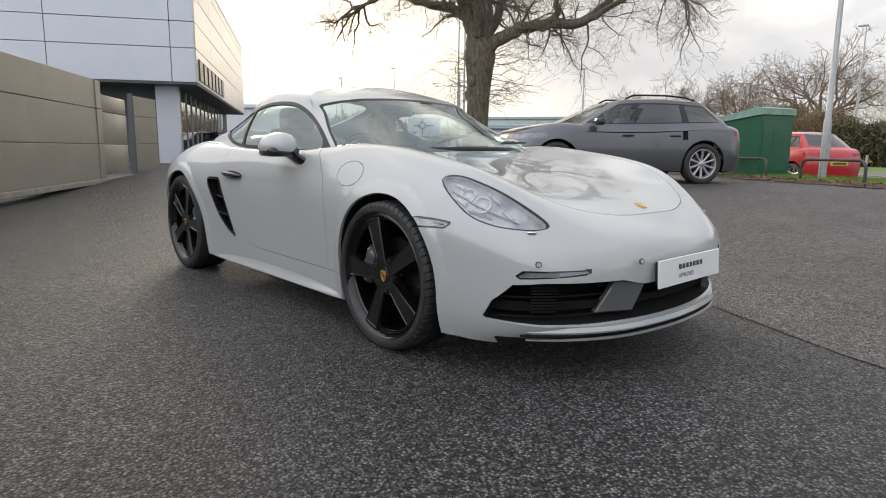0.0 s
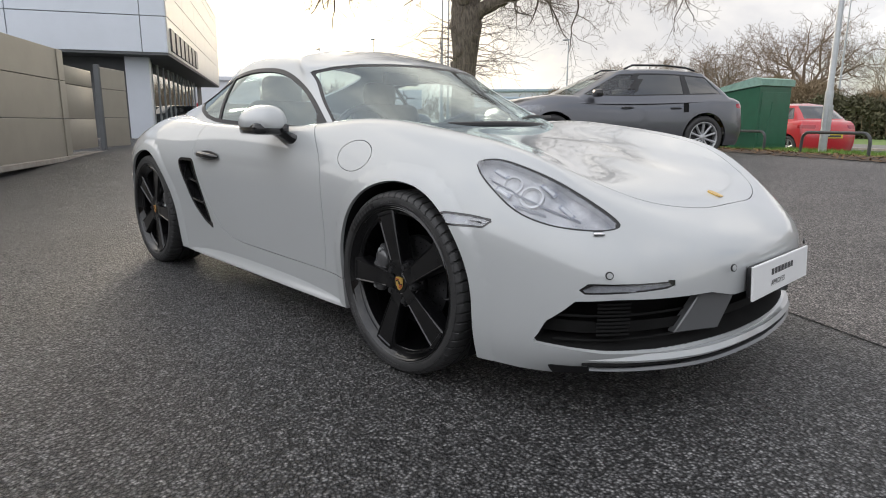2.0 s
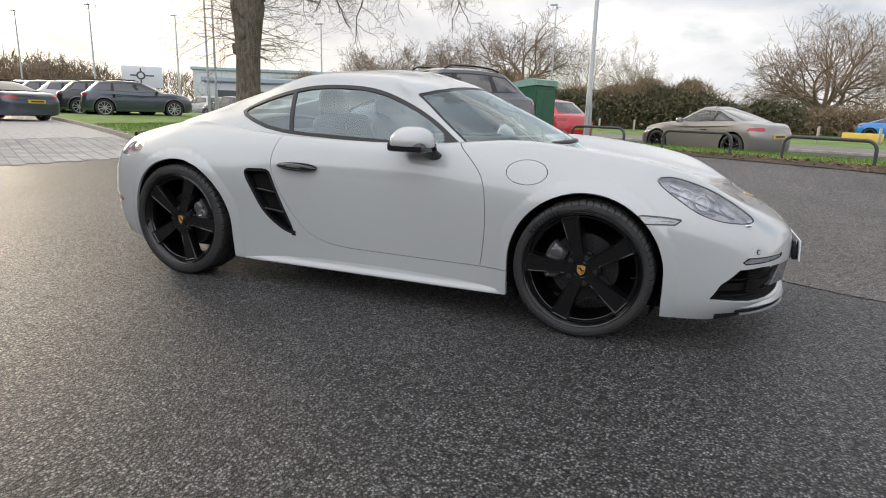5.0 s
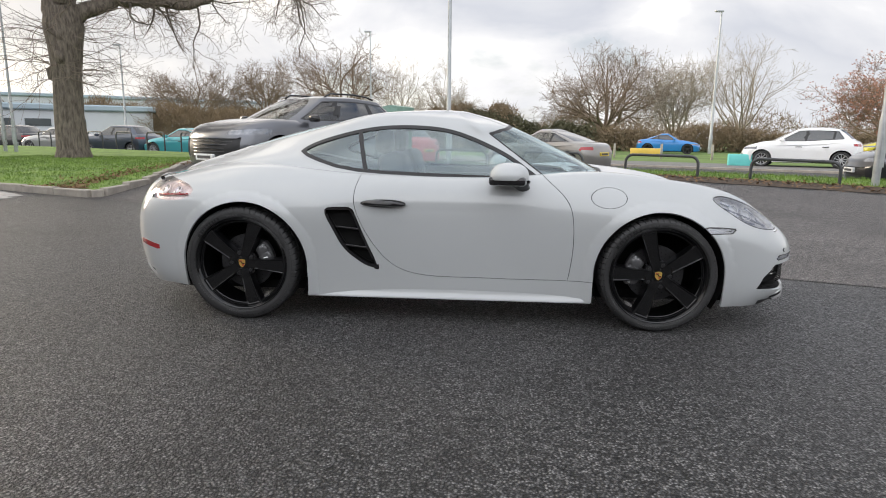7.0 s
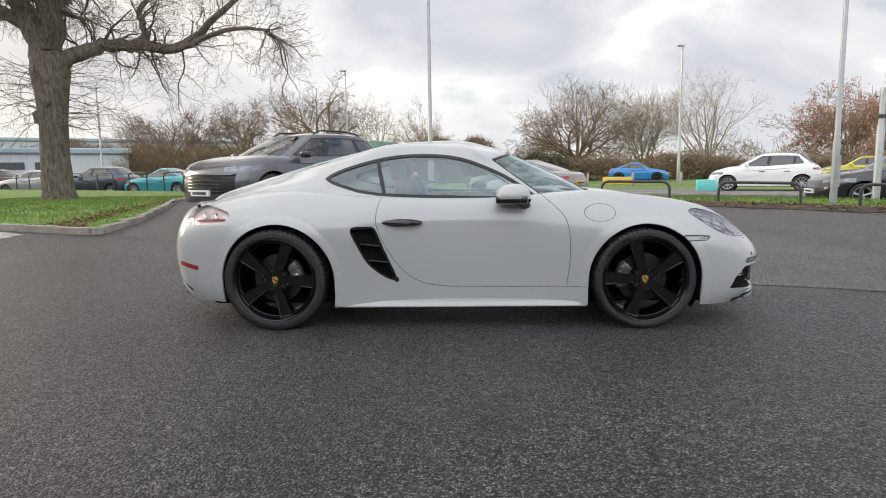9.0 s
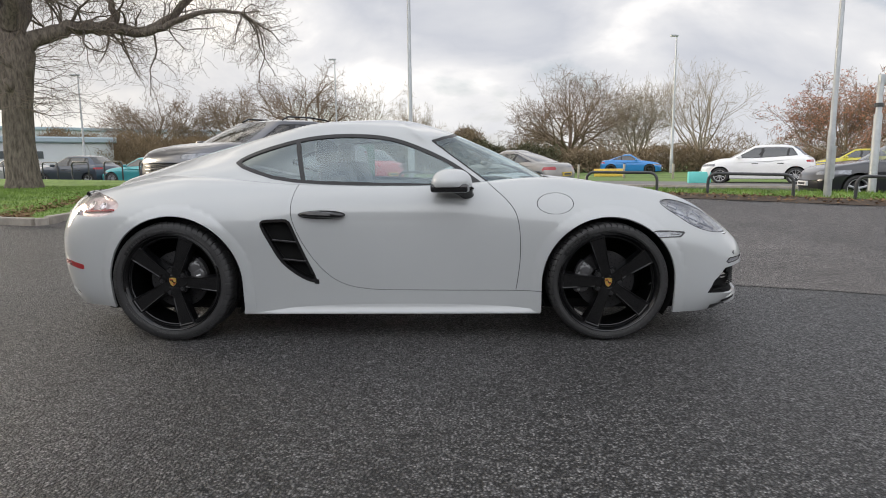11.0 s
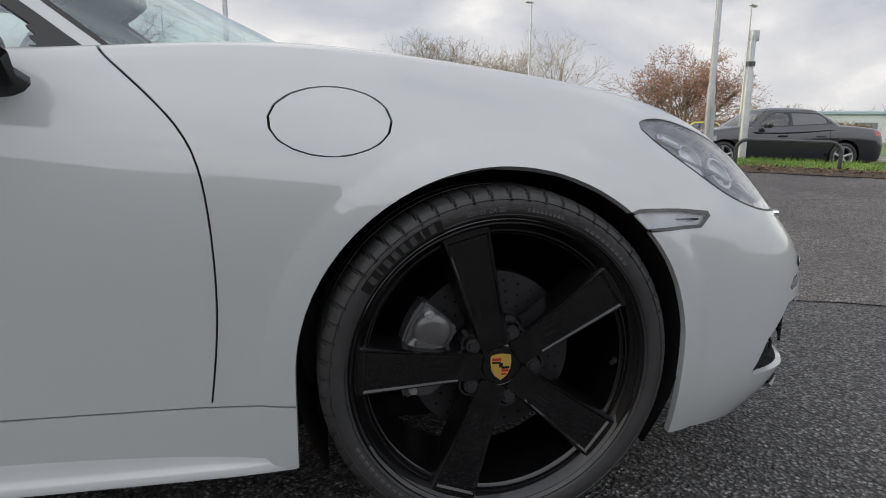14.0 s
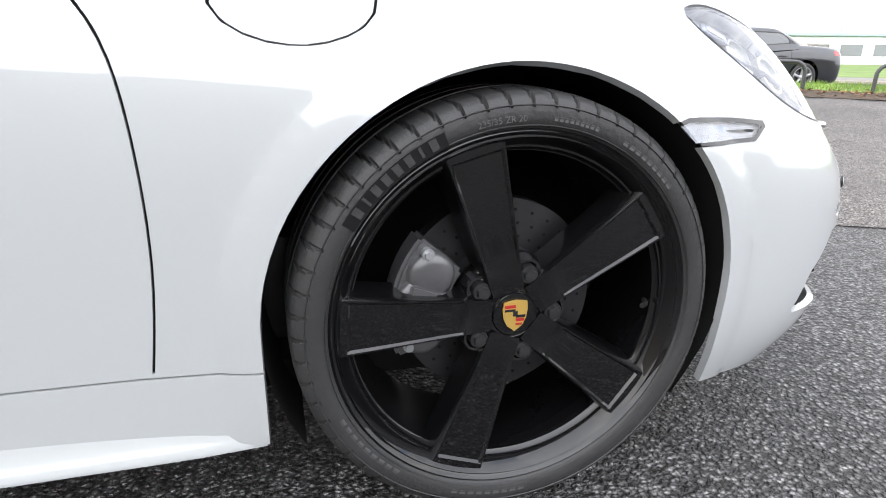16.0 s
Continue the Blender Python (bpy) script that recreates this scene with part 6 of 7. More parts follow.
def wheel_meshes(R, width, spokes):
    hw = width / 2
    bm = bmesh.new()
    lathe(bm, [(R * .70, -hw + .02), (R * .74, -hw), (R * .88, -hw - .004), (R * .96, -hw + .008), (R, -hw + .04), (R, hw - .04), (R * .96, hw - .01), (R * .74, hw)], seg=40)
    bmesh.ops.recalc_face_normals(bm, faces=bm.faces)
    tyre = mesh_from(bm, "tyre")
    bm = bmesh.new()
    lathe(bm, [(R * .72, -hw + .03), (R * .725, -hw + .006), (R * .69, -hw + .004), (R * .66, -hw + .02), (R * .64, hw - .03)], seg=40)
    for k in range(spokes):
        a = 2 * math.pi * k / spokes + .3
        u, v = Vector((math.cos(a), 0, math.sin(a))), Vector((-math.sin(a), 0, math.cos(a)))
        hwid = R * (.085 if spokes <= 6 else .05)
        rows = []
        for r, q in ((.08, 1.0), (.4, .8), (.68, 1.25)):
            f = -hw + .012 + .03 * (1 - r)
            rows.append([bm.verts.new(u * (r * R) + v * (hwid * q * s) + Vector((0, f + d, 0))) for s, d in ((-1, .04), (-1, .004), (0, 0), (1, .004), (1, .04))])
        for p, q in zip(rows, rows[1:]):
            for j in range(4):
                bm.faces.new((p[j], p[j + 1], q[j + 1], q[j]))
    lathe(bm, [(.001, -hw + .03), (R * .13, -hw + .03), (R * .17, -hw + .045)], seg=20)
    bmesh.ops.recalc_face_normals(bm, faces=bm.faces)
    rim = mesh_from(bm, "rim")
    bm = bmesh.new()
    lathe(bm, [(.001, -.01), (R * .62, -.01), (R * .62, .02), (.001, .02)], seg=30)
    return tyre, rim, mesh_from(bm, "brake_disc")


def parked_car(name, label, mat, m, L=4.2, W=1.8, H=1.45, wb=2.6, nose_z=.70, cowl_z=.98, belt_z=.95, tail_z=.95, ws=(.85, .30), rear=(-1.55, -1.85), R=.32,
               fo=.85, spokes=5, rims=None, glass=None, roof_w=.60, rails=False, cladding=None, pillars=(-.15, -1.0), plate=PLATE_YELLOW, group="parked cars", soft_top=None, grille=False):
    """A parked car from its main sizes. x ahead from the middle of the wheelbase; ws and rear: x of screen foot and head, of rear window head and foot."""
    car = thing(name, label, "car", group, m=m)
    xf, xr, hw = wb / 2 + fo, wb / 2 + fo - L, W / 2
    ax = wb / 2
    top_pts = [(xf, nose_z), (xf - .45, nose_z + .13), (ws[0] + .1, cowl_z), (ws[0] - .4, belt_z), (0, belt_z), (rear[1] + .4, tail_z + .01), (rear[1], tail_z), (xr + .05, tail_z - .06)]
    top_pts.sort()
    tx, tz = np.array([p[0] for p in top_pts]), np.array([p[1] for p in top_pts])
    top = lambda x: float(np.interp(x, tx, tz))
    st = [(xf, 0), (xf - .05, .52), (xf - .22, .86), (ax + .42, .975), (ax, 1), (ax - .45, .985), (.35, .97), (-.35, .975), (-ax + .45, .99), (-ax, 1), (-ax - .42, .98), (xr + .16, .88), (xr + .04, .52), (xr, 0)]
    zb = .20 if cladding is None else .25
    levels = [(zb, .05, .06), (zb + .12, .02, .02), (.30 * 1 + .28, 0, 0), (None, .015, .03), (None, .09, .08), (None, .30, .22), (None, 1.0, .55)]
    lines = []
    for k, (z, iny, inx) in enumerate(levels):
        ln = []
        for x, fy in st:
            y = hw * fy * (1 - iny) if k < 6 else 0
            xx = x
            if k < 5 and abs(x) > ax + .2:
                xx = x - math.copysign(inx, x)
            elif k >= 5 and abs(x) > ax * .9:
                xx = math.copysign(ax * .9 + (abs(x) - ax * .9) * (.72 if k == 5 else .5), x)
            t = top(max(min(xx if k >= 5 else x, xf - .01), xr + .01))
            zz = z if z is not None else (t - .16, t - .03, t + .01, t + .02)[k - 3]
            if k == 2:
                zz = min(zz, t - .25)
            ln.append((xx, y, zz))
        lines.append(ln)
    body = loft(lines, per_u=5, per_v=3)
    # cabin
    zt = H
    x0, x1, x2, x3 = ws[0], ws[1], rear[0], rear[1]
    base = [(x0 + .12, 0), (x0 + .05, .5), (x0 - .12, .86), (x0 - .40, .93), ((x0 + x3) / 2 + .2, .94), ((x0 + x3) / 2 - .35, .94), (x3 + .45, .92), (x3 + .16, .80), (x3 + .03, .45), (x3, 0)]
    roof = [(x1 + .02, 0), (x1, .5), (x1 - .05, .85), (x1 - .22, .98), ((x1 + x2) / 2 + .12, 1), ((x1 + x2) / 2 - .2, 1), (x2 + .28, .96), (x2 + .12, .82), (x2 + .02, .45), (x2, 0)]
    cab = []
    for f, ztop in ((-.12, 0), (.0, 0), (.5, 0), (.88, 0), (1.0, -.02)):
        ln = []
        for (bx, by), (rx, ry) in zip(base, roof):
            y = hw * by * (1 - f) + roof_w * ry * f
            zbase = top(bx) - .04
            zroof = zt - .05 - .05 * abs(rx - (x1 + x2) / 2 - .15) ** 2
            ln.append((bx * (1 - f) + rx * f, max(y, 0) if by else 0, zbase * (1 - f) + zroof * f + .02 * math.sin(max(f, 0) * math.pi)))
        cab.append(ln)
    mid = (x1 + x2) / 2
    cab.append([(mid + (rx - mid) * .75, ry * roof_w * .62, zt - .012 - .045 * abs(rx - mid - .15) ** 2) for rx, ry in roof])
    cab.append([(mid + (rx - mid) * .55, 0, zt - .03 * abs((rx - mid) * .55) ** 2) for rx, ry in roof])
    cabin = loft(cab, per_u=6, per_v=3)
    far = 9.0
    za = R + .005
    arches = lambda c: np.where(np.abs(c[:, 1]) > hw * .6, np.minimum(arch(c, ax, R + .045, za), arch(c, -ax, R + .05, za)), far)
    def door_lines(c):
        d = far * np.ones(len(c))
        for px in (ws[0] - .32, *pillars):
            xx = px + np.where(c[:, 2] < .55, (.55 - c[:, 2]) * (.25 if px < 0 and px < pillars[0] else 0), 0)
            d = np.minimum(d, np.abs(c[:, 0] - xx) - .004)
        return np.where((np.abs(c[:, 1]) > hw * .7) & (c[:, 2] > zb + .13), d, far)
    head = lambda c: np.where((c[:, 0] > ax + .18) & (np.abs(c[:, 1]) > hw * .52), np.abs(c[:, 2] - (nose_z - .03 + .05 * (np.abs(c[:, 1]) / hw - .5))) - .048, far)
    tail = lambda c: np.where((c[:, 0] < xr + .34) & (np.abs(c[:, 1]) > hw * .56), np.abs(c[:, 2] - (tail_z - .16)) - .040 - .05 * np.clip(xr + .30 - c[:, 0], -.4, .3), far)
    intake = lambda c: np.where((c[:, 0] > ax + .3), np.maximum(np.abs(c[:, 1]) - hw * (.68 if not grille else .80), np.abs(c[:, 2] - (.40 if not grille else .58)) - (.10 if not grille else .17)), far)
    under = lambda c: c[:, 2] - (zb + .10)
    for f in (arches, door_lines, head, tail, intake) + ((under, lambda c: arches(c) - .05) if cladding else ()):
        cut(body, f)
    c = centres(body)
    used = arches(c) < 0
    out = {}
    def claim(k, msk):
        out[k] = msk & ~used
        used[:] |= out[k]
    claim("gap", door_lines(c) < 0)
    claim("head", head(c) < 0)
    claim("tail", tail(c) < 0)
    claim("intake", intake(c) < 0)
    claim("clad", (under(c) < 0) | (arches(c) < .05) if cladding else used & False)
    claim("body", ~used)
    part("body", pick(body, out["body"], flange=.02), mat, car)
    if out["gap"].any():
        for px in (ws[0] - .32, *pillars):
            for sgn in (-1, 1):
                msk = out["gap"] & (np.abs(c[:, 0] - px) < .16) & (c[:, 1] * sgn > 0)
                if msk.any():
                    part("shut_line", pick(body, msk, shift=-.008), LINER, car)
    part("front_grille", pick(body, out["intake"], shift=-.03), BLACK_TRIM, car, "black front grille")
    if grille:
        for i in range(5):
            z = .46 + .06 * i
            bm = bmesh.new()
            tube(bm, [(xf - .02 - .42 * (abs(y) / hw) ** 2.6, y, z) for y in np.linspace(-hw * .78, hw * .78, 15)], .011, seg=6)
            part("grille_slat", bm, BLACK_GLOSS, car)
    if cladding:
        part("wheel_arch_trim", pick(body, out["clad"], shift=.004, flange=.03), cladding, car)
    for sgn in (-1, 1):
        msk = (c[:, 1] * sgn) > 0
        part("headlight", pick(body, out["head"] & msk, shift=-.004, flange=.02), CAR_LAMP, car, "clear headlight")
        part("tail_light", pick(body, out["tail"] & msk, shift=.002, flange=.02), RED_LENS, car, "red tail light")
    # windows
    def side_glass(c):
        t = np.interp(c[:, 0], tx, tz)
        lo = t + .035 - c[:, 2]
        hi = c[:, 2] - (zt - .115 - .05 * np.abs(c[:, 0] - mid - .15) ** 2)
        k0 = (c[:, 2] - cowl_z) / (zt - cowl_z)
        fr = c[:, 0] - (x0 - .26 + (x1 - x0 - .03) * k0)
        kr = np.clip((c[:, 2] - tail_z) / (zt - tail_z), 0, 1)
        rr = (x3 + .38 + (x2 - x3 - .12) * kr) - c[:, 0]
        return np.where(np.abs(c[:, 1]) > roof_w * .82, np.maximum(np.maximum(lo, hi), np.maximum(fr, rr)), far)
    def screen(c):
        k0 = (c[:, 2] - cowl_z) / (zt - cowl_z)
        edge = x0 - .20 + (x1 - x0) * k0
        w = hw * .86 * (1 - k0) + roof_w * .90 * k0
        return np.where((c[:, 0] > mid), np.maximum(np.maximum(edge + .06 - c[:, 0], np.abs(c[:, 1]) - w), c[:, 2] - (zt - .055)), far)
    def back(c):
        kr = np.clip((c[:, 2] - tail_z) / (zt - tail_z), 0, 1)
        w = hw * .74 * (1 - kr) + roof_w * .82 * kr
        edge = x3 + .30 + (x2 - x3) * kr
        return np.where(c[:, 0] < mid, np.maximum(np.maximum(c[:, 0] - edge, np.abs(c[:, 1]) - w), np.maximum(c[:, 2] - (zt - .075), tail_z + .05 - c[:, 2])), far)
    def posts(c):
        d = far * np.ones(len(c))
        for px in pillars:
            d = np.minimum(d, np.abs(c[:, 0] - px + (c[:, 2] - belt_z) * .12) - .035)
        return d
    for f in (side_glass, lambda c: side_glass(c) + .02, screen, back, posts):
        cut(cabin, f)
    c = centres(cabin)
    sg, ps = side_glass(c), posts(c)
    used = np.zeros(len(c), bool)
    out.clear()
    claim("screen", screen(c) < 0)
    claim("back", back(c) < 0)
    claim("trim", (sg < 0) & ((sg > -.02) | (ps < 0)))
    claim("glass", sg < 0)
    claim("roof", ~used)
    g = glass or DARK_GLASS
    part("roof", pick(cabin, out["roof"], flange=.01), soft_top or mat, car, "black fabric roof" if soft_top else "")
    part("windscreen", pick(cabin, out["screen"], shift=-.003), g, car)
    part("rear_window", pick(cabin, out["back"], shift=-.003), DARK_GLASS, car)
    for sgn in (-1, 1):
        msk = out["trim"] & ((c[:, 1] * sgn) > 0)
        if msk.any():
            part("window_trim", pick(cabin, msk, shift=.001), BLACK_TRIM, car)
    bands = sorted([-9, *pillars, 9])
    for sgn in (-1, 1):
        for a, b in zip(bands, bands[1:]):
            msk = out["glass"] & ((c[:, 1] * sgn) > 0) & (c[:, 0] > a) & (c[:, 0] <= b)
            if msk.any():
                part("side_window", pick(cabin, msk, shift=-.004), g if b > 0 or not glass else DARK_GLASS, car)
        bm = bmesh.new()
        box(bm, -.07, .07, -.10, .10, -.06, .07, bevel=.04, seg=2)
        bmesh.ops.translate(bm, verts=bm.verts, vec=(ws[0] - .42, sgn * (hw + .07), belt_z + .06))
        part("door_mirror", bm, mat if cladding is None else BLACK_GLOSS, car)
        for px in (ws[0] - .32, *pillars)[1:]:
            bm = bmesh.new()
            tube(bm, [(px + .10, sgn * (hw * .975), belt_z - .17), (px + .14, sgn * (hw * .995 + .02), belt_z - .165), (px + .26, sgn * (hw * .995 + .02), belt_z - .165), (px + .30, sgn * hw * .975, belt_z - .17)], .014, seg=6)
            if px > -1.2:
                part("door_handle", bm, BLACK_TRIM, car)
            else:
                bm.free()
        if rails:
            bm = bmesh.new()
            tube(bm, [(x1 - .15, sgn * roof_w * .93, zt - .05), (x1 - .3, sgn * roof_w * .95, zt + .02), (mid, sgn * roof_w * .95, zt + .03), (x2 + .5, sgn * roof_w * .93, zt + .0), (x2 + .3, sgn * roof_w * .9, zt - .05)], .018, seg=8)
            part("roof_rail", bm, BLACK_GLOSS, car, "black roof rail")
    # plates, as plain bars
    for x, mt, sgn in ((xf - .012, WHITE_PLATE, 1), (xr + .012, plate, -1)):
        z = .42 if sgn > 0 else .62
        bm = bmesh.new()
        box(bm, -.03, .03, -.26, .26, z - .055, z + .055, bevel=.005, seg=1)
        bmesh.ops.translate(bm, verts=bm.verts, vec=(x, 0, 0))
        pl = part("number_plate", bm, mt, car)
        bm = bmesh.new()
        box(bm, x + sgn * .031, x + sgn * .034, -.2, .2, z - .025, z + .025)
        part("plate_bar", bm, GREY_INK, pl)
    bm = bmesh.new()
    box(bm, xr + .3, xf - .3, -hw * .80, hw * .80, zb - .02, zb + .12, bevel=.02)
    part("underbody", bm, LINER, car)
    for wx in (ax, -ax):
        bm = bmesh.new()
        box(bm, wx - R - .05, wx + R + .05, -hw * .62, hw * .62, .25, za + R + .02, bevel=.03)
        part("wheel_well", bm, LINER, car)
    if glass:
        bm = bmesh.new()
        box(bm, x3 + .7, x0 - .1, -hw * .78, hw * .78, .4, belt_z - .08, bevel=.05)
        part("interior", bm, LEATHER, car)
        for y in (-.38, .38):
            bm = bmesh.new()
            box(bm, -.15, .02, y - .22, y + .22, .6, belt_z + .18, bevel=.06, seg=2)
            box(bm, -.17, -.06, y - .11, y + .11, belt_z + .2, belt_z + .36, bevel=.04, seg=2)
            part("seat", bm, LEATHER, car)
    tyre, rim, disc = wheel_meshes(R, .225, spokes)
    for wx in (ax, -ax):
        for sgn in (-1, 1):
            mw = Matrix.Translation((wx, sgn * (hw - .135), R)) @ (Matrix.Identity(4) if sgn < 0 else Matrix.Rotation(math.pi, 4, "Z"))
            w = part("wheel", disc, STEEL, car)
            w.matrix_local = mw
            part("tyre", tyre, RUBBER, w)
            part("rim", rim, rims or RIM_SILVER, w)
    return car


def parked(x, y, heading, z=None):
    p = on_ground(x, y) if z is None else Vector((x, y, z))
    return Matrix.Translation(p + Vector((0, 0, .008))) @ Matrix.Rotation(radians(heading), 4, "Z")


SUV = dict(L=4.76, W=1.98, H=1.62, wb=2.895, nose_z=.88, cowl_z=1.12, belt_z=1.06, tail_z=1.11, ws=(1.12, .16), rear=(-1.70, -2.20), R=.385, fo=.90, roof_w=.64, rails=True, cladding=CAR_GREY, pillars=(-.12, -1.05), grille=True)
HATCH_CAR = dict(L=4.03, W=1.74, H=1.49, wb=2.57, nose_z=.72, cowl_z=.98, belt_z=.94, tail_z=1.02, ws=(1.02, .18), rear=(-1.28, -1.76), R=.31, fo=.80, roof_w=.56, pillars=(-.12, -.98))
COUPE_CAR = dict(L=4.12, W=1.83, H=1.37, wb=2.505, nose_z=.66, cowl_z=.92, belt_z=.90, tail_z=.95, ws=(.82, .10), rear=(-.50, -1.66), R=.33, fo=.86, roof_w=.54, pillars=(-.55,))
SALOON = dict(L=4.65, W=1.79, H=1.39, wb=2.71, nose_z=.70, cowl_z=.95, belt_z=.92, tail_z=.98, ws=(.88, .28), rear=(-1.0, -1.55), R=.315, fo=.88, roof_w=.55, pillars=(-.15, -1.0))

parked_car("suv", "graphite grey five-door SUV with black roof rails", CAR_GREY, parked(-3.56, 8.2, 238), **SUV, spokes=10, glass=PALE_GLASS)
parked_car("hatchback", "bright red five-door hatchback parked at the roadside", CAR_RED, parked(-3.45, 17.4, 148), **HATCH_CAR, spokes=5)
parked_car("coupe", "warm grey two-door coupe with black wheels at the roadside", CAR_BRONZE, parked(2.12, 15.8, 142), **COUPE_CAR, spokes=10, rims=BLACK_SATIN, glass=PALE_GLASS)
parked_car("hatchback", "white five-door hatchback parked across the road", CAR_WHITE, parked(12.1, 20.1, 151), **HATCH_CAR, spokes=10)
parked_car("saloon", "black four-door saloon with silver wheels at the roadside", CAR_BLACK, parked(11.05, 10.7, 171), **SALOON, spokes=5, glass=PALE_GLASS)
parked_car("coupe", "bright blue two-door coupe with black wheels", CAR_BLUE, parked(12.2, 38.5, 345), **COUPE_CAR, spokes=5, rims=BLACK_SATIN)
parked_car("hatchback", "acid yellow hatchback parked across the road", CAR_YELLOW, parked(22.8, 31.2, 160), **HATCH_CAR, spokes=5)
parked_car("coupe", "turquoise two-door coupe parked beyond the grass", CAR_TEAL, parked(-14.4, 24.6, 166), **COUPE_CAR, spokes=10)
parked_car("hatchback", "dark grey hatchback parked beyond the grass", CAR_NAVY, parked(-18.2, 25.4, 168), **HATCH_CAR, spokes=5)
parked_car("saloon", "silver saloon parked behind the oak", CAR_SILVER, parked(-22.6, 27.2, 168), **SALOON, spokes=5)
parked_car("hatchback", "black hatchback parked behind the oak", CAR_BLACK, parked(-27.2, 29.4, 168), **HATCH_CAR, spokes=5)
parked_car("hatchback", "silver hatchback at the end of the row", CAR_SILVER, parked(-31.6, 31.8, 168), **HATCH_CAR, spokes=5)
parked_car("convertible", "slate blue convertible with a black fabric roof", CAR_NAVY, parked(-19.7, 9.7, 177), **{**COUPE_CAR, "L": 4.5, "W": 1.85, "H": 1.30, "wb": 2.45, "fo": 1.0, "tail_z": .90}, spokes=5, rims=BLACK_SATIN, soft_top=LINER)
row_colours = [(CAR_NAVY, "slate grey"), (CAR_BLACK, "black"), (CAR_SILVER, "silver"), (CAR_GREY, "graphite"), (CAR_WHITE, "white"), (CAR_BLACK, "black"), (CAR_SILVER, "silver")]
for i, (mt, word) in enumerate(row_colours):
    parked_car("suv", word + " SUV in the row of stock cars", mt, parked(-22.9 - 2.0 * i, 18.3 + .3 * i, 52), **SUV, spokes=10, group="row of stock cars")
for i, (mt, word) in enumerate(((CAR_BLACK, "black"), (CAR_GREY, "graphite"), (CAR_SILVER, "silver"))):
    parked_car("saloon", word + " saloon near the far showroom", mt, parked(-30.5 - 1.5 * i, 10.5 + 2.6 * i, 200), **SALOON, spokes=5, group="row of stock cars")


# ---- trees and hedges ----
BARK = material("oak_bark", (.075, .06, .047), rough=.95, vary=.4, vscale=16, tint=(.16, .135, .11), bump=1.0, bscale=26, stretch=(1, 1, .22))
TWIG = material("brown_twigs", (.23, .175, .13), rough=.95, vary=.25, vscale=2)
OAK_TWIG = material("oak_twigs", (.19, .15, .12), rough=.95, vary=.25, vscale=2)
TWIG_PALE = material("pale_grey_twigs", (.36, .31, .24), rough=.95, vary=.25, vscale=2)
SCRUB = material("scrub_twigs", (.21, .155, .095), rough=.95, vary=.4, vscale=.8)
EVERGREEN = material("dark_hedge_leaves", (.075, .072, .034), rough=.8, vary=.4, vscale=.9)
RUST_LEAF = material("rusty_dry_leaves", (.34, .155, .095), rough=.8, vary=.35, vscale=1.5)
DRY_LEAF = material("fallen_leaves", (.20, .12, .06), rough=.9, vary=.5, vscale=7)


class Wood:
    """Collects tapered limbs as rings of points and makes meshes of them."""

    def __init__(self):
        self.v, self.f = [], []

    def limb(self, pts, radii, seg):
        base = None
        side = None
        for i, p in enumerate(pts):
            d = pts[min(i + 1, len(pts) - 1)] - pts[max(i - 1, 0)]
            if d.length < 1e-6:
                d = Vector((0, 0, 1))
            d = d.normalized()
            if side is None:
                side = d.orthogonal().normalized()
            side = (side - d * side.dot(d)).normalized()
            up = d.cross(side)
            first = len(self.v)
            for k in range(seg):
                a = 2 * math.pi * k / seg
                self.v.append(p + (side * math.cos(a) + up * math.sin(a)) * radii[i])
            if base is not None:
                for k in range(seg):
                    j = (k + 1) % seg
                    self.f.append((base + k, base + j, first + j, first + k))
            base = first

    def mesh(self, name):
        me = bpy.data.meshes.new(name)
        me.from_pydata([tuple(p) for p in self.v], [], self.f)
        me.polygons.foreach_set("use_smooth", [True] * len(me.polygons))
        return me


def grow(rng, wood, p, d, length, r, level, deepest, kids, bend, rise, seg_len, droop=0.0, stop=.004):
    """One limb and all that grows from it."""
    n = max(3, int(length / seg_len))
    pts, rad = [p.copy()], [r]
    q, dd = p.copy(), d.normalized()
    for i in range(n):
        jit = Vector((rng.gauss(0, 1), rng.gauss(0, 1), rng.gauss(0, 1))) * bend
        dd = (dd + jit + Vector((0, 0, rise - droop * (i / n)))).normalized()
        q = q + dd * (length / n)
        pts.append(q.copy())
        rad.append(max(stop, r * (1 - .72 * (i + 1) / n)))
    kind = 0 if level == 0 else (1 if level < 3 else 2)
    wood[kind].limb(pts, rad, (10, 6, 3)[kind])
    if level >= deepest:
        return
    m = kids[min(level, len(kids) - 1)]
    for k in range(m):
        t = .28 + .72 * (k + rng.random() * .8) / m
        i = min(n - 1, int(t * n))
        u = pts[i].lerp(pts[i + 1], t * n - i if t * n - i < 1 else 1)
        ax = (pts[i + 1] - pts[i]).normalized()
        off = ax.orthogonal().normalized()
        off.rotate(Matrix.Rotation(rng.random() * 2 * math.pi, 3, ax).to_quaternion())
        spread = rng.uniform(.6, 1.25)
        nd = (ax * (1.15 - spread * .35) + off * spread).normalized()
        grow(rng, wood, u, nd, length * rng.uniform(.46, .72) * (1.1 - .35 * t), rad[min(i, len(rad) - 1)] * rng.uniform(.45, .65), level + 1, deepest, kids, bend * 1.12, rise, max(.12, seg_len * .72), droop, stop)


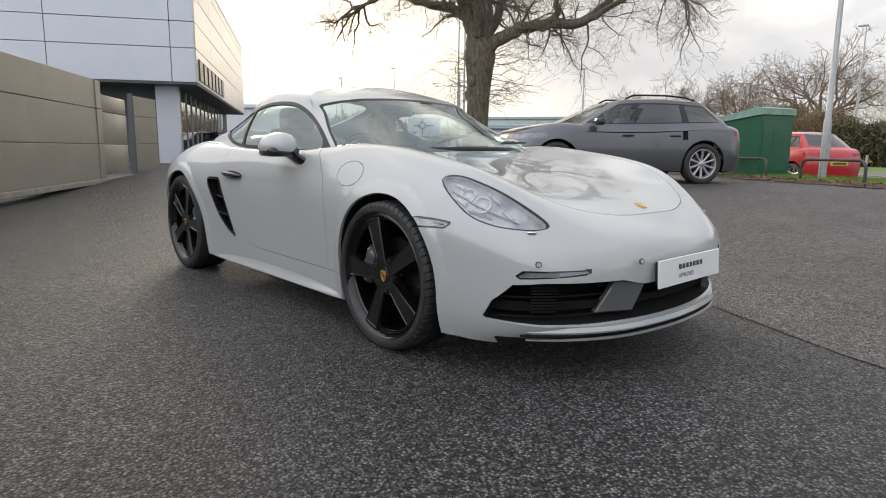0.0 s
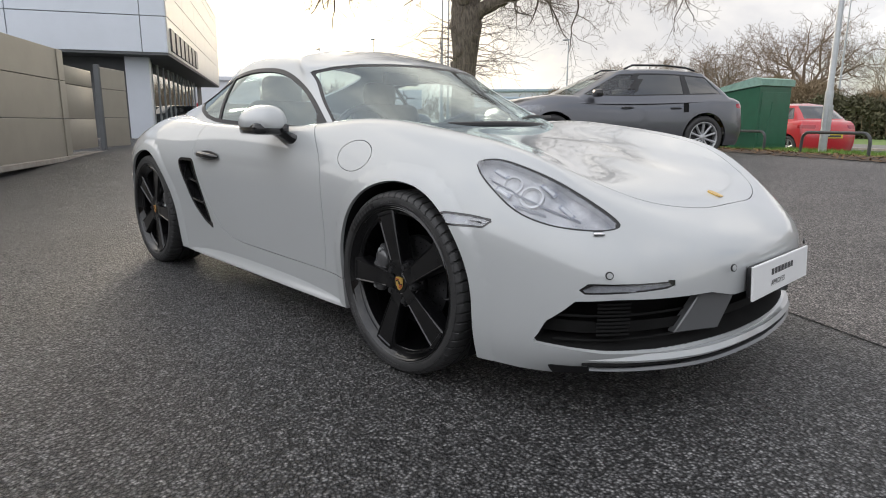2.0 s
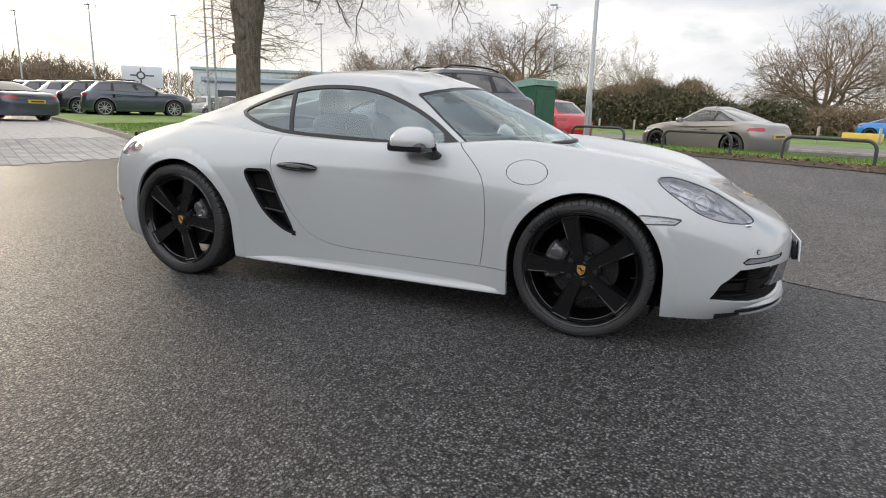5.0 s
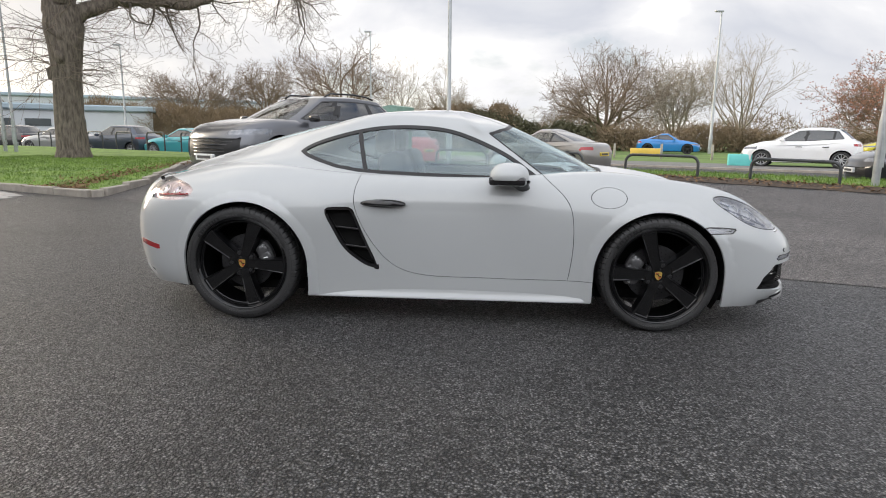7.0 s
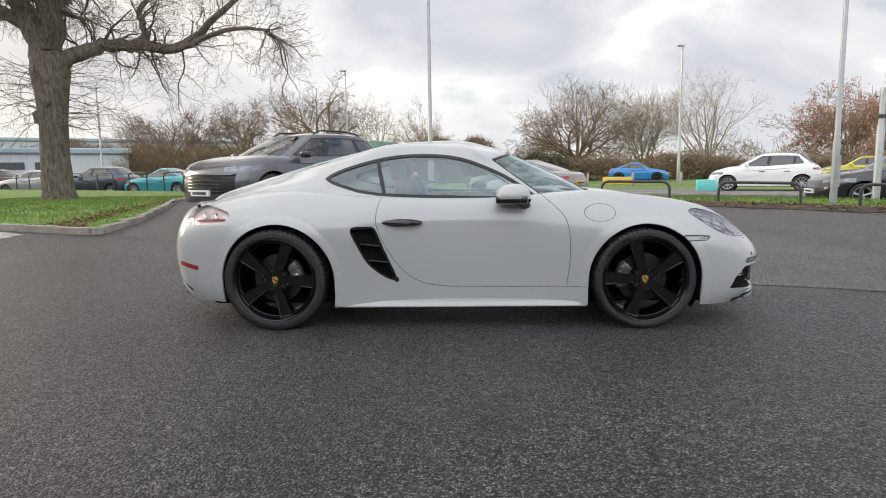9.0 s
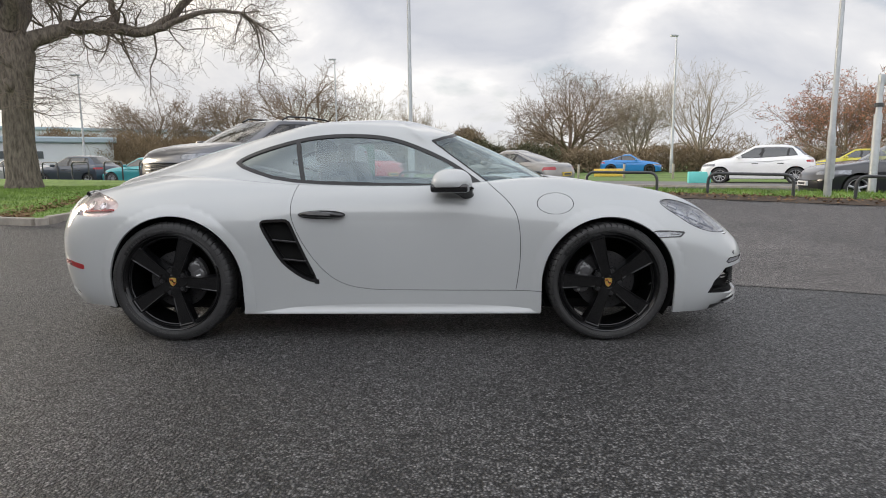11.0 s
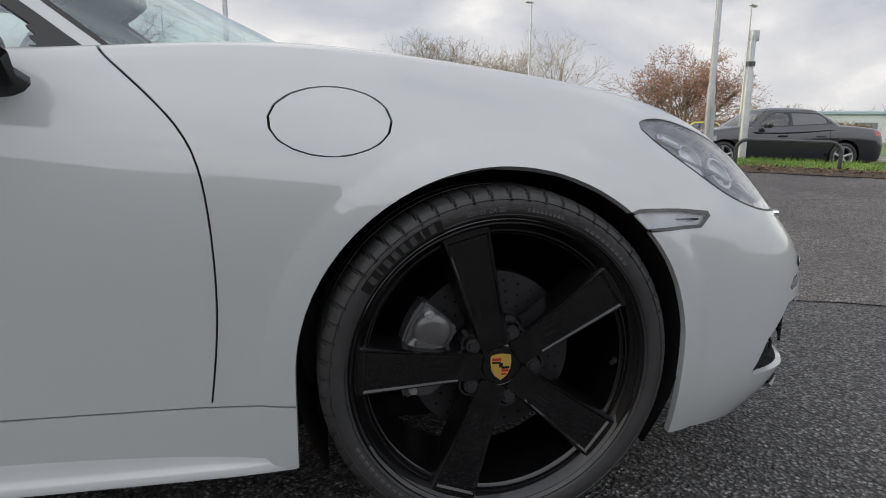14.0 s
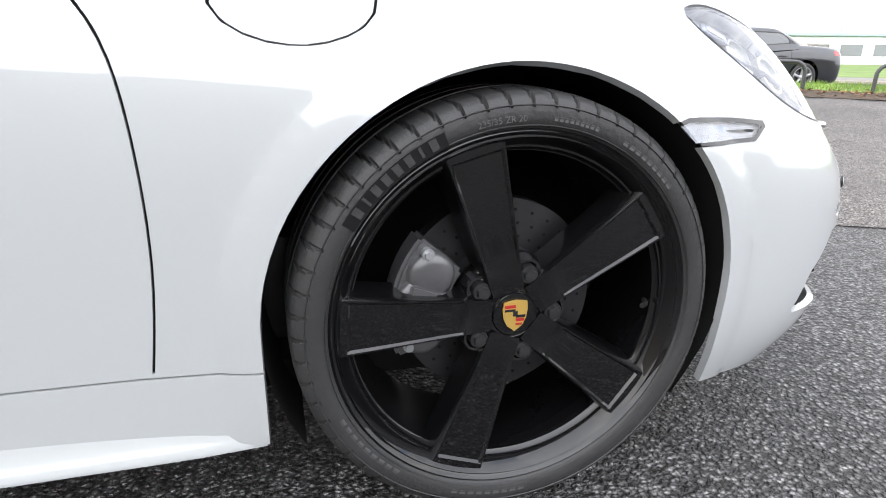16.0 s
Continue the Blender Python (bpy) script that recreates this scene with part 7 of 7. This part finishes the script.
def tree(name, label, x, y, tall, seed, trunk=.25, fork=.28, limbs=6, deepest=4, kids=(6, 6, 5, 4), bend=.16, rise=.05, spread=.8, bark=None, twig=None, leaves=None, z=None, stop=.006, droop=0.0, leaf_count=0, leaf_size=.08, group="bare trees"):
    rng = random.Random(seed)
    p = on_ground(x, y) if z is None else Vector((x, y, z))
    t = thing(name, label, "tree", group, m=Matrix.Translation(p))
    wood = [Wood(), Wood(), Wood()]
    top = Vector((rng.uniform(-.2, .2), rng.uniform(-.2, .2), tall * fork))
    wood[0].limb([Vector((0, 0, -.3)), Vector((0, 0, 0)), Vector((0, 0, .35)), top * .5 + Vector((.04, .02, 0)), top], [trunk * 1.7, trunk * 1.45, trunk * 1.08, trunk * .95, trunk * .9], 12)
    for k in range(limbs):
        a = 2 * math.pi * (k + rng.random() * .5) / limbs
        s = spread * rng.uniform(.55, 1.1) if k else .12
        d = Vector((math.cos(a) * s, math.sin(a) * s, 1.0))
        start = top * rng.uniform(.72, 1.0) if k else top
        grow(rng, wood, start, d, tall * (1 - fork) * rng.uniform(.50, .68), trunk * rng.uniform(.34, .52), 1, deepest, kids, bend, rise, .55 * tall / 10, droop, stop)
    part("trunk", wood[0].mesh("trunk"), bark or BARK, t)
    part("branchwork", wood[1].mesh("branchwork"), twig or TWIG, t)
    crown = part("crown", wood[2].mesh("crown"), twig or TWIG, t)
    if leaf_count:
        src = wood[2].v
        vs, fs = [], []
        for i in range(leaf_count):
            c = src[rng.randrange(len(src))] + Vector((rng.gauss(0, .12), rng.gauss(0, .12), rng.gauss(0, .12)))
            a = Vector((rng.gauss(0, 1), rng.gauss(0, 1), rng.gauss(0, 1))).normalized() * leaf_size
            b = a.orthogonal().normalized() * leaf_size * .6
            k = len(vs)
            vs += [c - a, c + b, c + a, c - b]
            fs.append((k, k + 1, k + 2, k + 3))
        me = bpy.data.meshes.new("leaves")
        me.from_pydata([tuple(v) for v in vs], [], fs)
        ob = part("leaves", me, leaves, t)
        ob["kind"] = "stuff"
    return t


def oak():
    """The old oak: a stout trunk, a leader, and one long level limb."""
    rng = random.Random(5)
    x, y = -11.9, 12.8
    p = on_ground(x, y)
    t = thing("oak_tree", "large bare oak tree with a thick rough trunk and spreading limbs", "tree", m=Matrix.Translation(p))
    wood = [Wood(), Wood(), Wood()]
    V = Vector
    r, u = V((.85, .42, 0)).normalized(), V((0, 0, 1))
    back = V((-.42, .85, 0))
    def at(a, h, b=0):
        return r * a + u * h + back * b
    trunk = [at(0, -.3), at(0, 0), at(.0, .35), at(-.02, 1.3), at(.03, 2.4), at(.05, 3.2), at(.06, 3.75), at(.05, 4.25)]
    wood[0].limb(trunk, [.66, .53, .43, .385, .375, .45, .53, .44], 18)
    # leaders
    mains = [([at(.0, 4.0), at(-.25, 4.9), at(-.6, 5.8), at(-.95, 6.8), at(-1.3, 8.0), at(-1.5, 9.4)], .36),
             ([at(.05, 4.1), at(.22, 5.0), at(.18, 6.0, .1), at(.4, 7.2, .2), at(.55, 8.6, .2), at(.4, 10.0, .1)], .33),
             ([at(.2, 3.95), at(.9, 4.35), at(1.7, 4.62), at(2.6, 4.62), at(3.4, 4.62), at(4.0, 5.0), at(4.6, 5.6), at(5.3, 6.3), at(5.9, 7.2)], .24),
             ([at(3.2, 4.6), at(3.9, 4.75, -.2), at(4.7, 5.15, -.3), at(5.6, 5.3, -.5), at(6.4, 5.1, -.6)], .12),
             ([at(2.4, 4.6), at(2.6, 5.1, .2), at(2.5, 5.7, .3), at(2.9, 6.5, .4), at(3.1, 7.6, .4)], .13),
             ([at(-.2, 4.8), at(-1.1, 5.4, .2), at(-2.2, 5.7, .3), at(-3.2, 6.1, .4), at(-4.2, 6.0, .5), at(-5.1, 5.6, .5)], .20),
             ([at(.1, 4.4, .3), at(.3, 5.2, 1.2), at(.2, 6.0, 2.2), at(.6, 6.8, 3.2), at(.8, 7.2, 4.2)], .2),
             ([at(0, 4.5, -.3), at(.2, 5.4, -1.1), at(-.2, 6.4, -2.0), at(.1, 7.2, -3.0), at(.4, 7.6, -3.8)], .2),
             ([at(-.6, 5.8), at(-1.8, 6.9, -.2), at(-2.9, 7.9, -.3), at(-3.9, 8.8, -.3)], .17),
             ([at(.2, 6.0), at(1.2, 7.0, .1), at(2.2, 8.0, .2), at(3.4, 8.9, .3)], .17),
             ([at(.3, 7.0), at(-.4, 8.2, .3), at(-.6, 9.6, .4)], .14)]
    for pts, r0 in mains:
        fine = [V(q) for q in spline([tuple(q) for q in pts], 4)]
        fine = [q + V((rng.gauss(0, .03), rng.gauss(0, .03), rng.gauss(0, .03))) for q in fine]
        n = len(fine) - 1
        rad = [max(.03, r0 * (1 - .75 * i / n)) for i in range(n + 1)]
        wood[0].limb(fine, rad, 10)
        total = sum((b - a).length for a, b in zip(fine, fine[1:]))
        for k in range(int(total * 4.6)):
            i = rng.randrange(max(1, n // 5), n)
            ax = (fine[i + 1] - fine[i]).normalized()
            off = ax.orthogonal().normalized()
            off.rotate(Matrix.Rotation(rng.random() * 6.283, 3, ax).to_quaternion())
            d = ax * .55 + off * .8 + V((0, 0, .12))
            grow(rng, wood, fine[i], d, rng.uniform(.9, 2.3), min(.05, rad[i] * rng.uniform(.14, .30)), 2, 4, (5, 6, 6), .30, .01, .2, .06, .0038)
        for k in range(9):
            grow(rng, wood, fine[-1 - k % 3], (fine[-1] - fine[-3]).normalized() + V((rng.gauss(0, .5), rng.gauss(0, .5), rng.gauss(0, .35))), rng.uniform(1.0, 2.2), rad[-1], 2, 4, (6, 6, 6), .28, .0, .2, .06, .0038)
    # knotted burrs swell the trunk below the fork
    for k in range(9):
        a, h = rng.random() * 6.283, rng.uniform(2.3, 3.9)
        out = V((math.cos(a), math.sin(a), 0))
        wood[0].limb([at(.03, h - .28) + out * .20, at(.03, h - .1) + out * .36, at(.03, h + .06) + out * .40, at(.03, h + .24) + out * .24], [.08, .15, .14, .06], 10)
    # fine shoots from the burrs on the trunk
    for k in range(70):
        a, h = rng.random() * 6.283, rng.uniform(2.2, 4.0)
        d = V((math.cos(a), math.sin(a), rng.uniform(-.25, .35)))
        grow(rng, wood, at(.04, h) + V((math.cos(a), math.sin(a), 0)) * .42, d, rng.uniform(.8, 2.4), .014, 3, 4, (4, 5), .2, .01, .2, .05, .0038)
    part("trunk", wood[0].mesh("trunk"), BARK, t, "deeply furrowed grey brown bark")
    part("branchwork", wood[1].mesh("branchwork"), BARK, t)
    part("crown", wood[2].mesh("crown"), OAK_TWIG, t)


oak()
BIG = dict(deepest=4, kids=(7, 7, 6, 5), bend=.17, z=0.2)
tree("broad_tree", "broad bare tree beyond the road", 11.2, 56.0, 11.6, 11, trunk=.40, fork=.18, limbs=15, spread=2.1, rise=.02, stop=.012, **{**BIG, "bend": .13, "kids": (8, 7, 6, 6)})
tree("upright_tree", "upright bare tree with pale twigs", 17.6, 56.0, 9.9, 12, trunk=.22, fork=.08, limbs=13, spread=.75, rise=.05, stop=.011, twig=TWIG_PALE, **{**BIG, "bend": .1})
tree("open_tree", "slender open bare tree with pale twigs", 21.8, 51.0, 10.8, 13, trunk=.2, fork=.14, limbs=11, spread=1.0, rise=.05, stop=.009, twig=TWIG_PALE, **{**BIG, "kids": (5, 5, 4, 3), "bend": .1})
tree("rusty_tree", "round tree holding rust coloured leaves", 24.8, 35.0, 6.9, 14, trunk=.16, fork=.1, limbs=14, spread=1.25, rise=.03, stop=.009, leaves=RUST_LEAF, leaf_count=8000, leaf_size=.075, **{**BIG, "bend": .1})
tree("bush_tree", "small pale bare tree", 45, 51, 4.2, 15, trunk=.12, fork=.1, limbs=12, spread=.9, rise=.05, stop=.013, twig=TWIG_PALE, **{**BIG, "kids": (5, 4, 4, 3)})
tree("gnarled_oak", "leaning bare oak beyond the hedge", -13.6, 53.0, 12.8, 16, trunk=.34, fork=.3, limbs=10, spread=1.5, rise=.02, stop=.011, **{**BIG, "bend": .24})
tree("round_tree", "rounded bare tree at the edge of the field", -32, 62, 11.0, 17, trunk=.3, fork=.2, limbs=14, spread=1.8, rise=.02, stop=.014, **BIG)
tree("round_tree", "small bare oak at the edge of the field", -25, 65, 12.4, 18, trunk=.3, fork=.25, limbs=12, spread=1.6, rise=.02, stop=.014, **{**BIG, "bend": .24})
tree("tall_tree", "thin pale bare tree", -9.8, 63.0, 11.8, 19, trunk=.16, fork=.15, limbs=8, spread=.6, rise=.05, stop=.01, twig=TWIG_PALE, **{**BIG, "kids": (5, 5, 4, 3)})
tree("spreading_tree", "pale bare tree with a spreading crown", -4.2, 55.0, 7.4, 20, trunk=.22, fork=.15, limbs=10, spread=1.0, rise=.04, stop=.01, twig=TWIG_PALE, **BIG)
tree("round_tree", "bare tree on the skyline", -20.0, 70.0, 8.0, 21, trunk=.25, fork=.25, limbs=8, spread=.9, rise=.03, stop=.015, **{**BIG, "kids": (5, 5, 4, 3)})
tree("far_tree", "distant bare tree beyond the car park", -66, 46, 8.0, 23, trunk=.25, fork=.2, limbs=9, spread=.9, rise=.03, stop=.02, **{**BIG, "kids": (5, 5, 4, 3)})


def hedge(name, label, line, wide, tall, count, seed, mat, leafy=0.0, z=0.05, twig_len=.7, thick=.020):
    """A thicket: thousands of short shoots, and small leaves where it is green."""
    rng = random.Random(seed)
    pts = [Vector(p) for p in line]
    lens = [(b - a).length for a, b in zip(pts, pts[1:])]
    vs, fs = [], []
    for i in range(count):
        k = rng.choices(range(len(lens)), lens)[0]
        s = rng.random()
        a = pts[k].lerp(pts[k + 1], s)
        along = sum(lens[:k]) + lens[k] * s
        h = tall * (.62 + .38 * noise.noise(Vector((along * .16, seed, 0))) + .22 * noise.noise(Vector((along * .6, seed, 4))))
        off = rng.gauss(0, .42) * wide
        cap = h * max(.15, 1 - (off / wide) ** 2 * .35)
        zz = cap * rng.random() ** .7
        q = Vector((a.x, a.y, z)) + Vector((rng.gauss(0, .25), off, zz))
        if rng.random() < leafy:
            d = Vector((rng.gauss(0, 1), rng.gauss(0, 1), rng.gauss(0, 1))).normalized() * .13
            b = d.orthogonal().normalized() * .085
            j = len(vs)
            vs += [q - d, q + b, q + d, q - b]
            fs.append((j, j + 1, j + 2, j + 3))
        else:
            d = Vector((rng.gauss(0, .6), rng.gauss(0, .6), rng.uniform(.2, 1.2))).normalized() * twig_len * rng.uniform(.4, 1.2)
            b = d.orthogonal().normalized() * thick
            c = d.cross(b).normalized() * thick
            j = len(vs)
            vs += [q - b, q + b, q + c, q + d]
            fs += [(j, j + 1, j + 3), (j + 1, j + 2, j + 3), (j + 2, j, j + 3)]
    me = bpy.data.meshes.new(name)
    me.from_pydata([tuple(v) for v in vs], [], fs)
    me.materials.append(mat)
    ob = new(name, me)
    tagged(ob, label, "hedge", kind="stuff")
    return ob


hedge("scrub_hedge", "tall brown leafless scrub along the field", [(-45, 52), (-28, 50), (-16, 47)], 2.6, 5.2, 24000, 31, SCRUB, thick=.026)
hedge("scrub_hedge", "brown thorny scrub behind the road", [(-16, 47), (-6, 45), (2, 44)], 2.4, 5.0, 26000, 32, SCRUB, leafy=.2, thick=.026)
hedge("green_hedge", "olive brown hedge with thin gaps behind the road", [(-10, 43.5), (2, 43), (8, 44)], 1.6, 3.9, 15000, 33, EVERGREEN, leafy=.6)
hedge("low_hedge", "low mixed hedge behind the wooden posts", [(2, 44), (14, 45), (30, 44), (46, 42)], 1.8, 2.7, 22000, 34, SCRUB, leafy=.25, thick=.026)
hedge("green_hedge", "low dark green bushes by the field", [(6, 46), (18, 47), (30, 46)], 1.4, 2.1, 7000, 35, EVERGREEN, leafy=.8)
hedge("far_woods", "distant leafless woods on the skyline", [(-110, 60), (-80, 78), (-50, 95), (0, 120), (60, 115), (110, 80)], 8, 7.5, 16000, 36, SCRUB, twig_len=1.8, thick=.07)
hedge("far_woods", "low distant woods beyond the car park", [(-150, 20), (-120, 45), (-80, 62)], 8, 8.0, 14000, 37, SCRUB, twig_len=1.8, thick=.09)


def scatter_grass():
    """Grass blades on the verge and the island, and dead leaves along the edge."""
    rng = random.Random(8)
    vs, fs = [], []
    inside = signed(ISLAND)

    def blade(x, y, base, tall):
        a = rng.random() * 6.283
        w = .006
        j = len(vs)
        z = float(height(x, y)) + base
        lean = (rng.gauss(0, .02), rng.gauss(0, .02))
        vs.extend([(x - w * math.cos(a), y - w * math.sin(a), z), (x + w * math.cos(a), y + w * math.sin(a), z), (x + lean[0], y + lean[1], z + tall)])
        fs.append((j, j + 1, j + 2))
    for i in range(26000):
        s, n = rng.uniform(-9, 20), rng.uniform(.15, 2.25)
        x, y = road_xy(s, n)
        blade(x, y, .02, rng.uniform(.03, .09))
    cand = np.array([(rng.uniform(-14, -5.8), rng.uniform(4.7, 14)) for _ in range(30000)])
    ok = inside(cand[:, 0], cand[:, 1]) < -.03
    for x, y in cand[ok]:
        blade(x, y, .085, rng.uniform(.02, .06))
    me = bpy.data.meshes.new("grass_blades")
    me.from_pydata(vs, [], fs)
    me.materials.append(GRASS)
    tagged(new("grass_blades", me), "short mown grass blades", "grass", kind="stuff")
    vs, fs = [], []
    for i in range(5200):
        if i % 4:
            s, n = rng.uniform(-9, 24), rng.gauss(.0, .22)
            x, y = road_xy(s, n)
            base = .035
        else:
            t = rng.random()
            x, y = -6.1 - .9 * t - abs(rng.gauss(0, .4)) - .1, 5.0 + 7.5 * t * t
            base = .1
        c = Vector((x, y, float(height(x, y)) + base))
        d = Vector((rng.gauss(0, 1), rng.gauss(0, 1), rng.gauss(0, .35))).normalized() * rng.uniform(.025, .05)
        b = d.cross(Vector((rng.gauss(0, .3), rng.gauss(0, .3), 1))).normalized() * .02
        j = len(vs)
        vs.extend([tuple(c - d), tuple(c + b), tuple(c + d), tuple(c - b)])
        fs.append((j, j + 1, j + 2, j + 3))
    me = bpy.data.meshes.new("fallen_leaves")
    me.from_pydata(vs, [], fs)
    me.materials.append(DRY_LEAF)
    tagged(new("fallen_leaves", me), "brown fallen leaves along the tarmac edge", "leaves", kind="stuff")


scatter_grass()
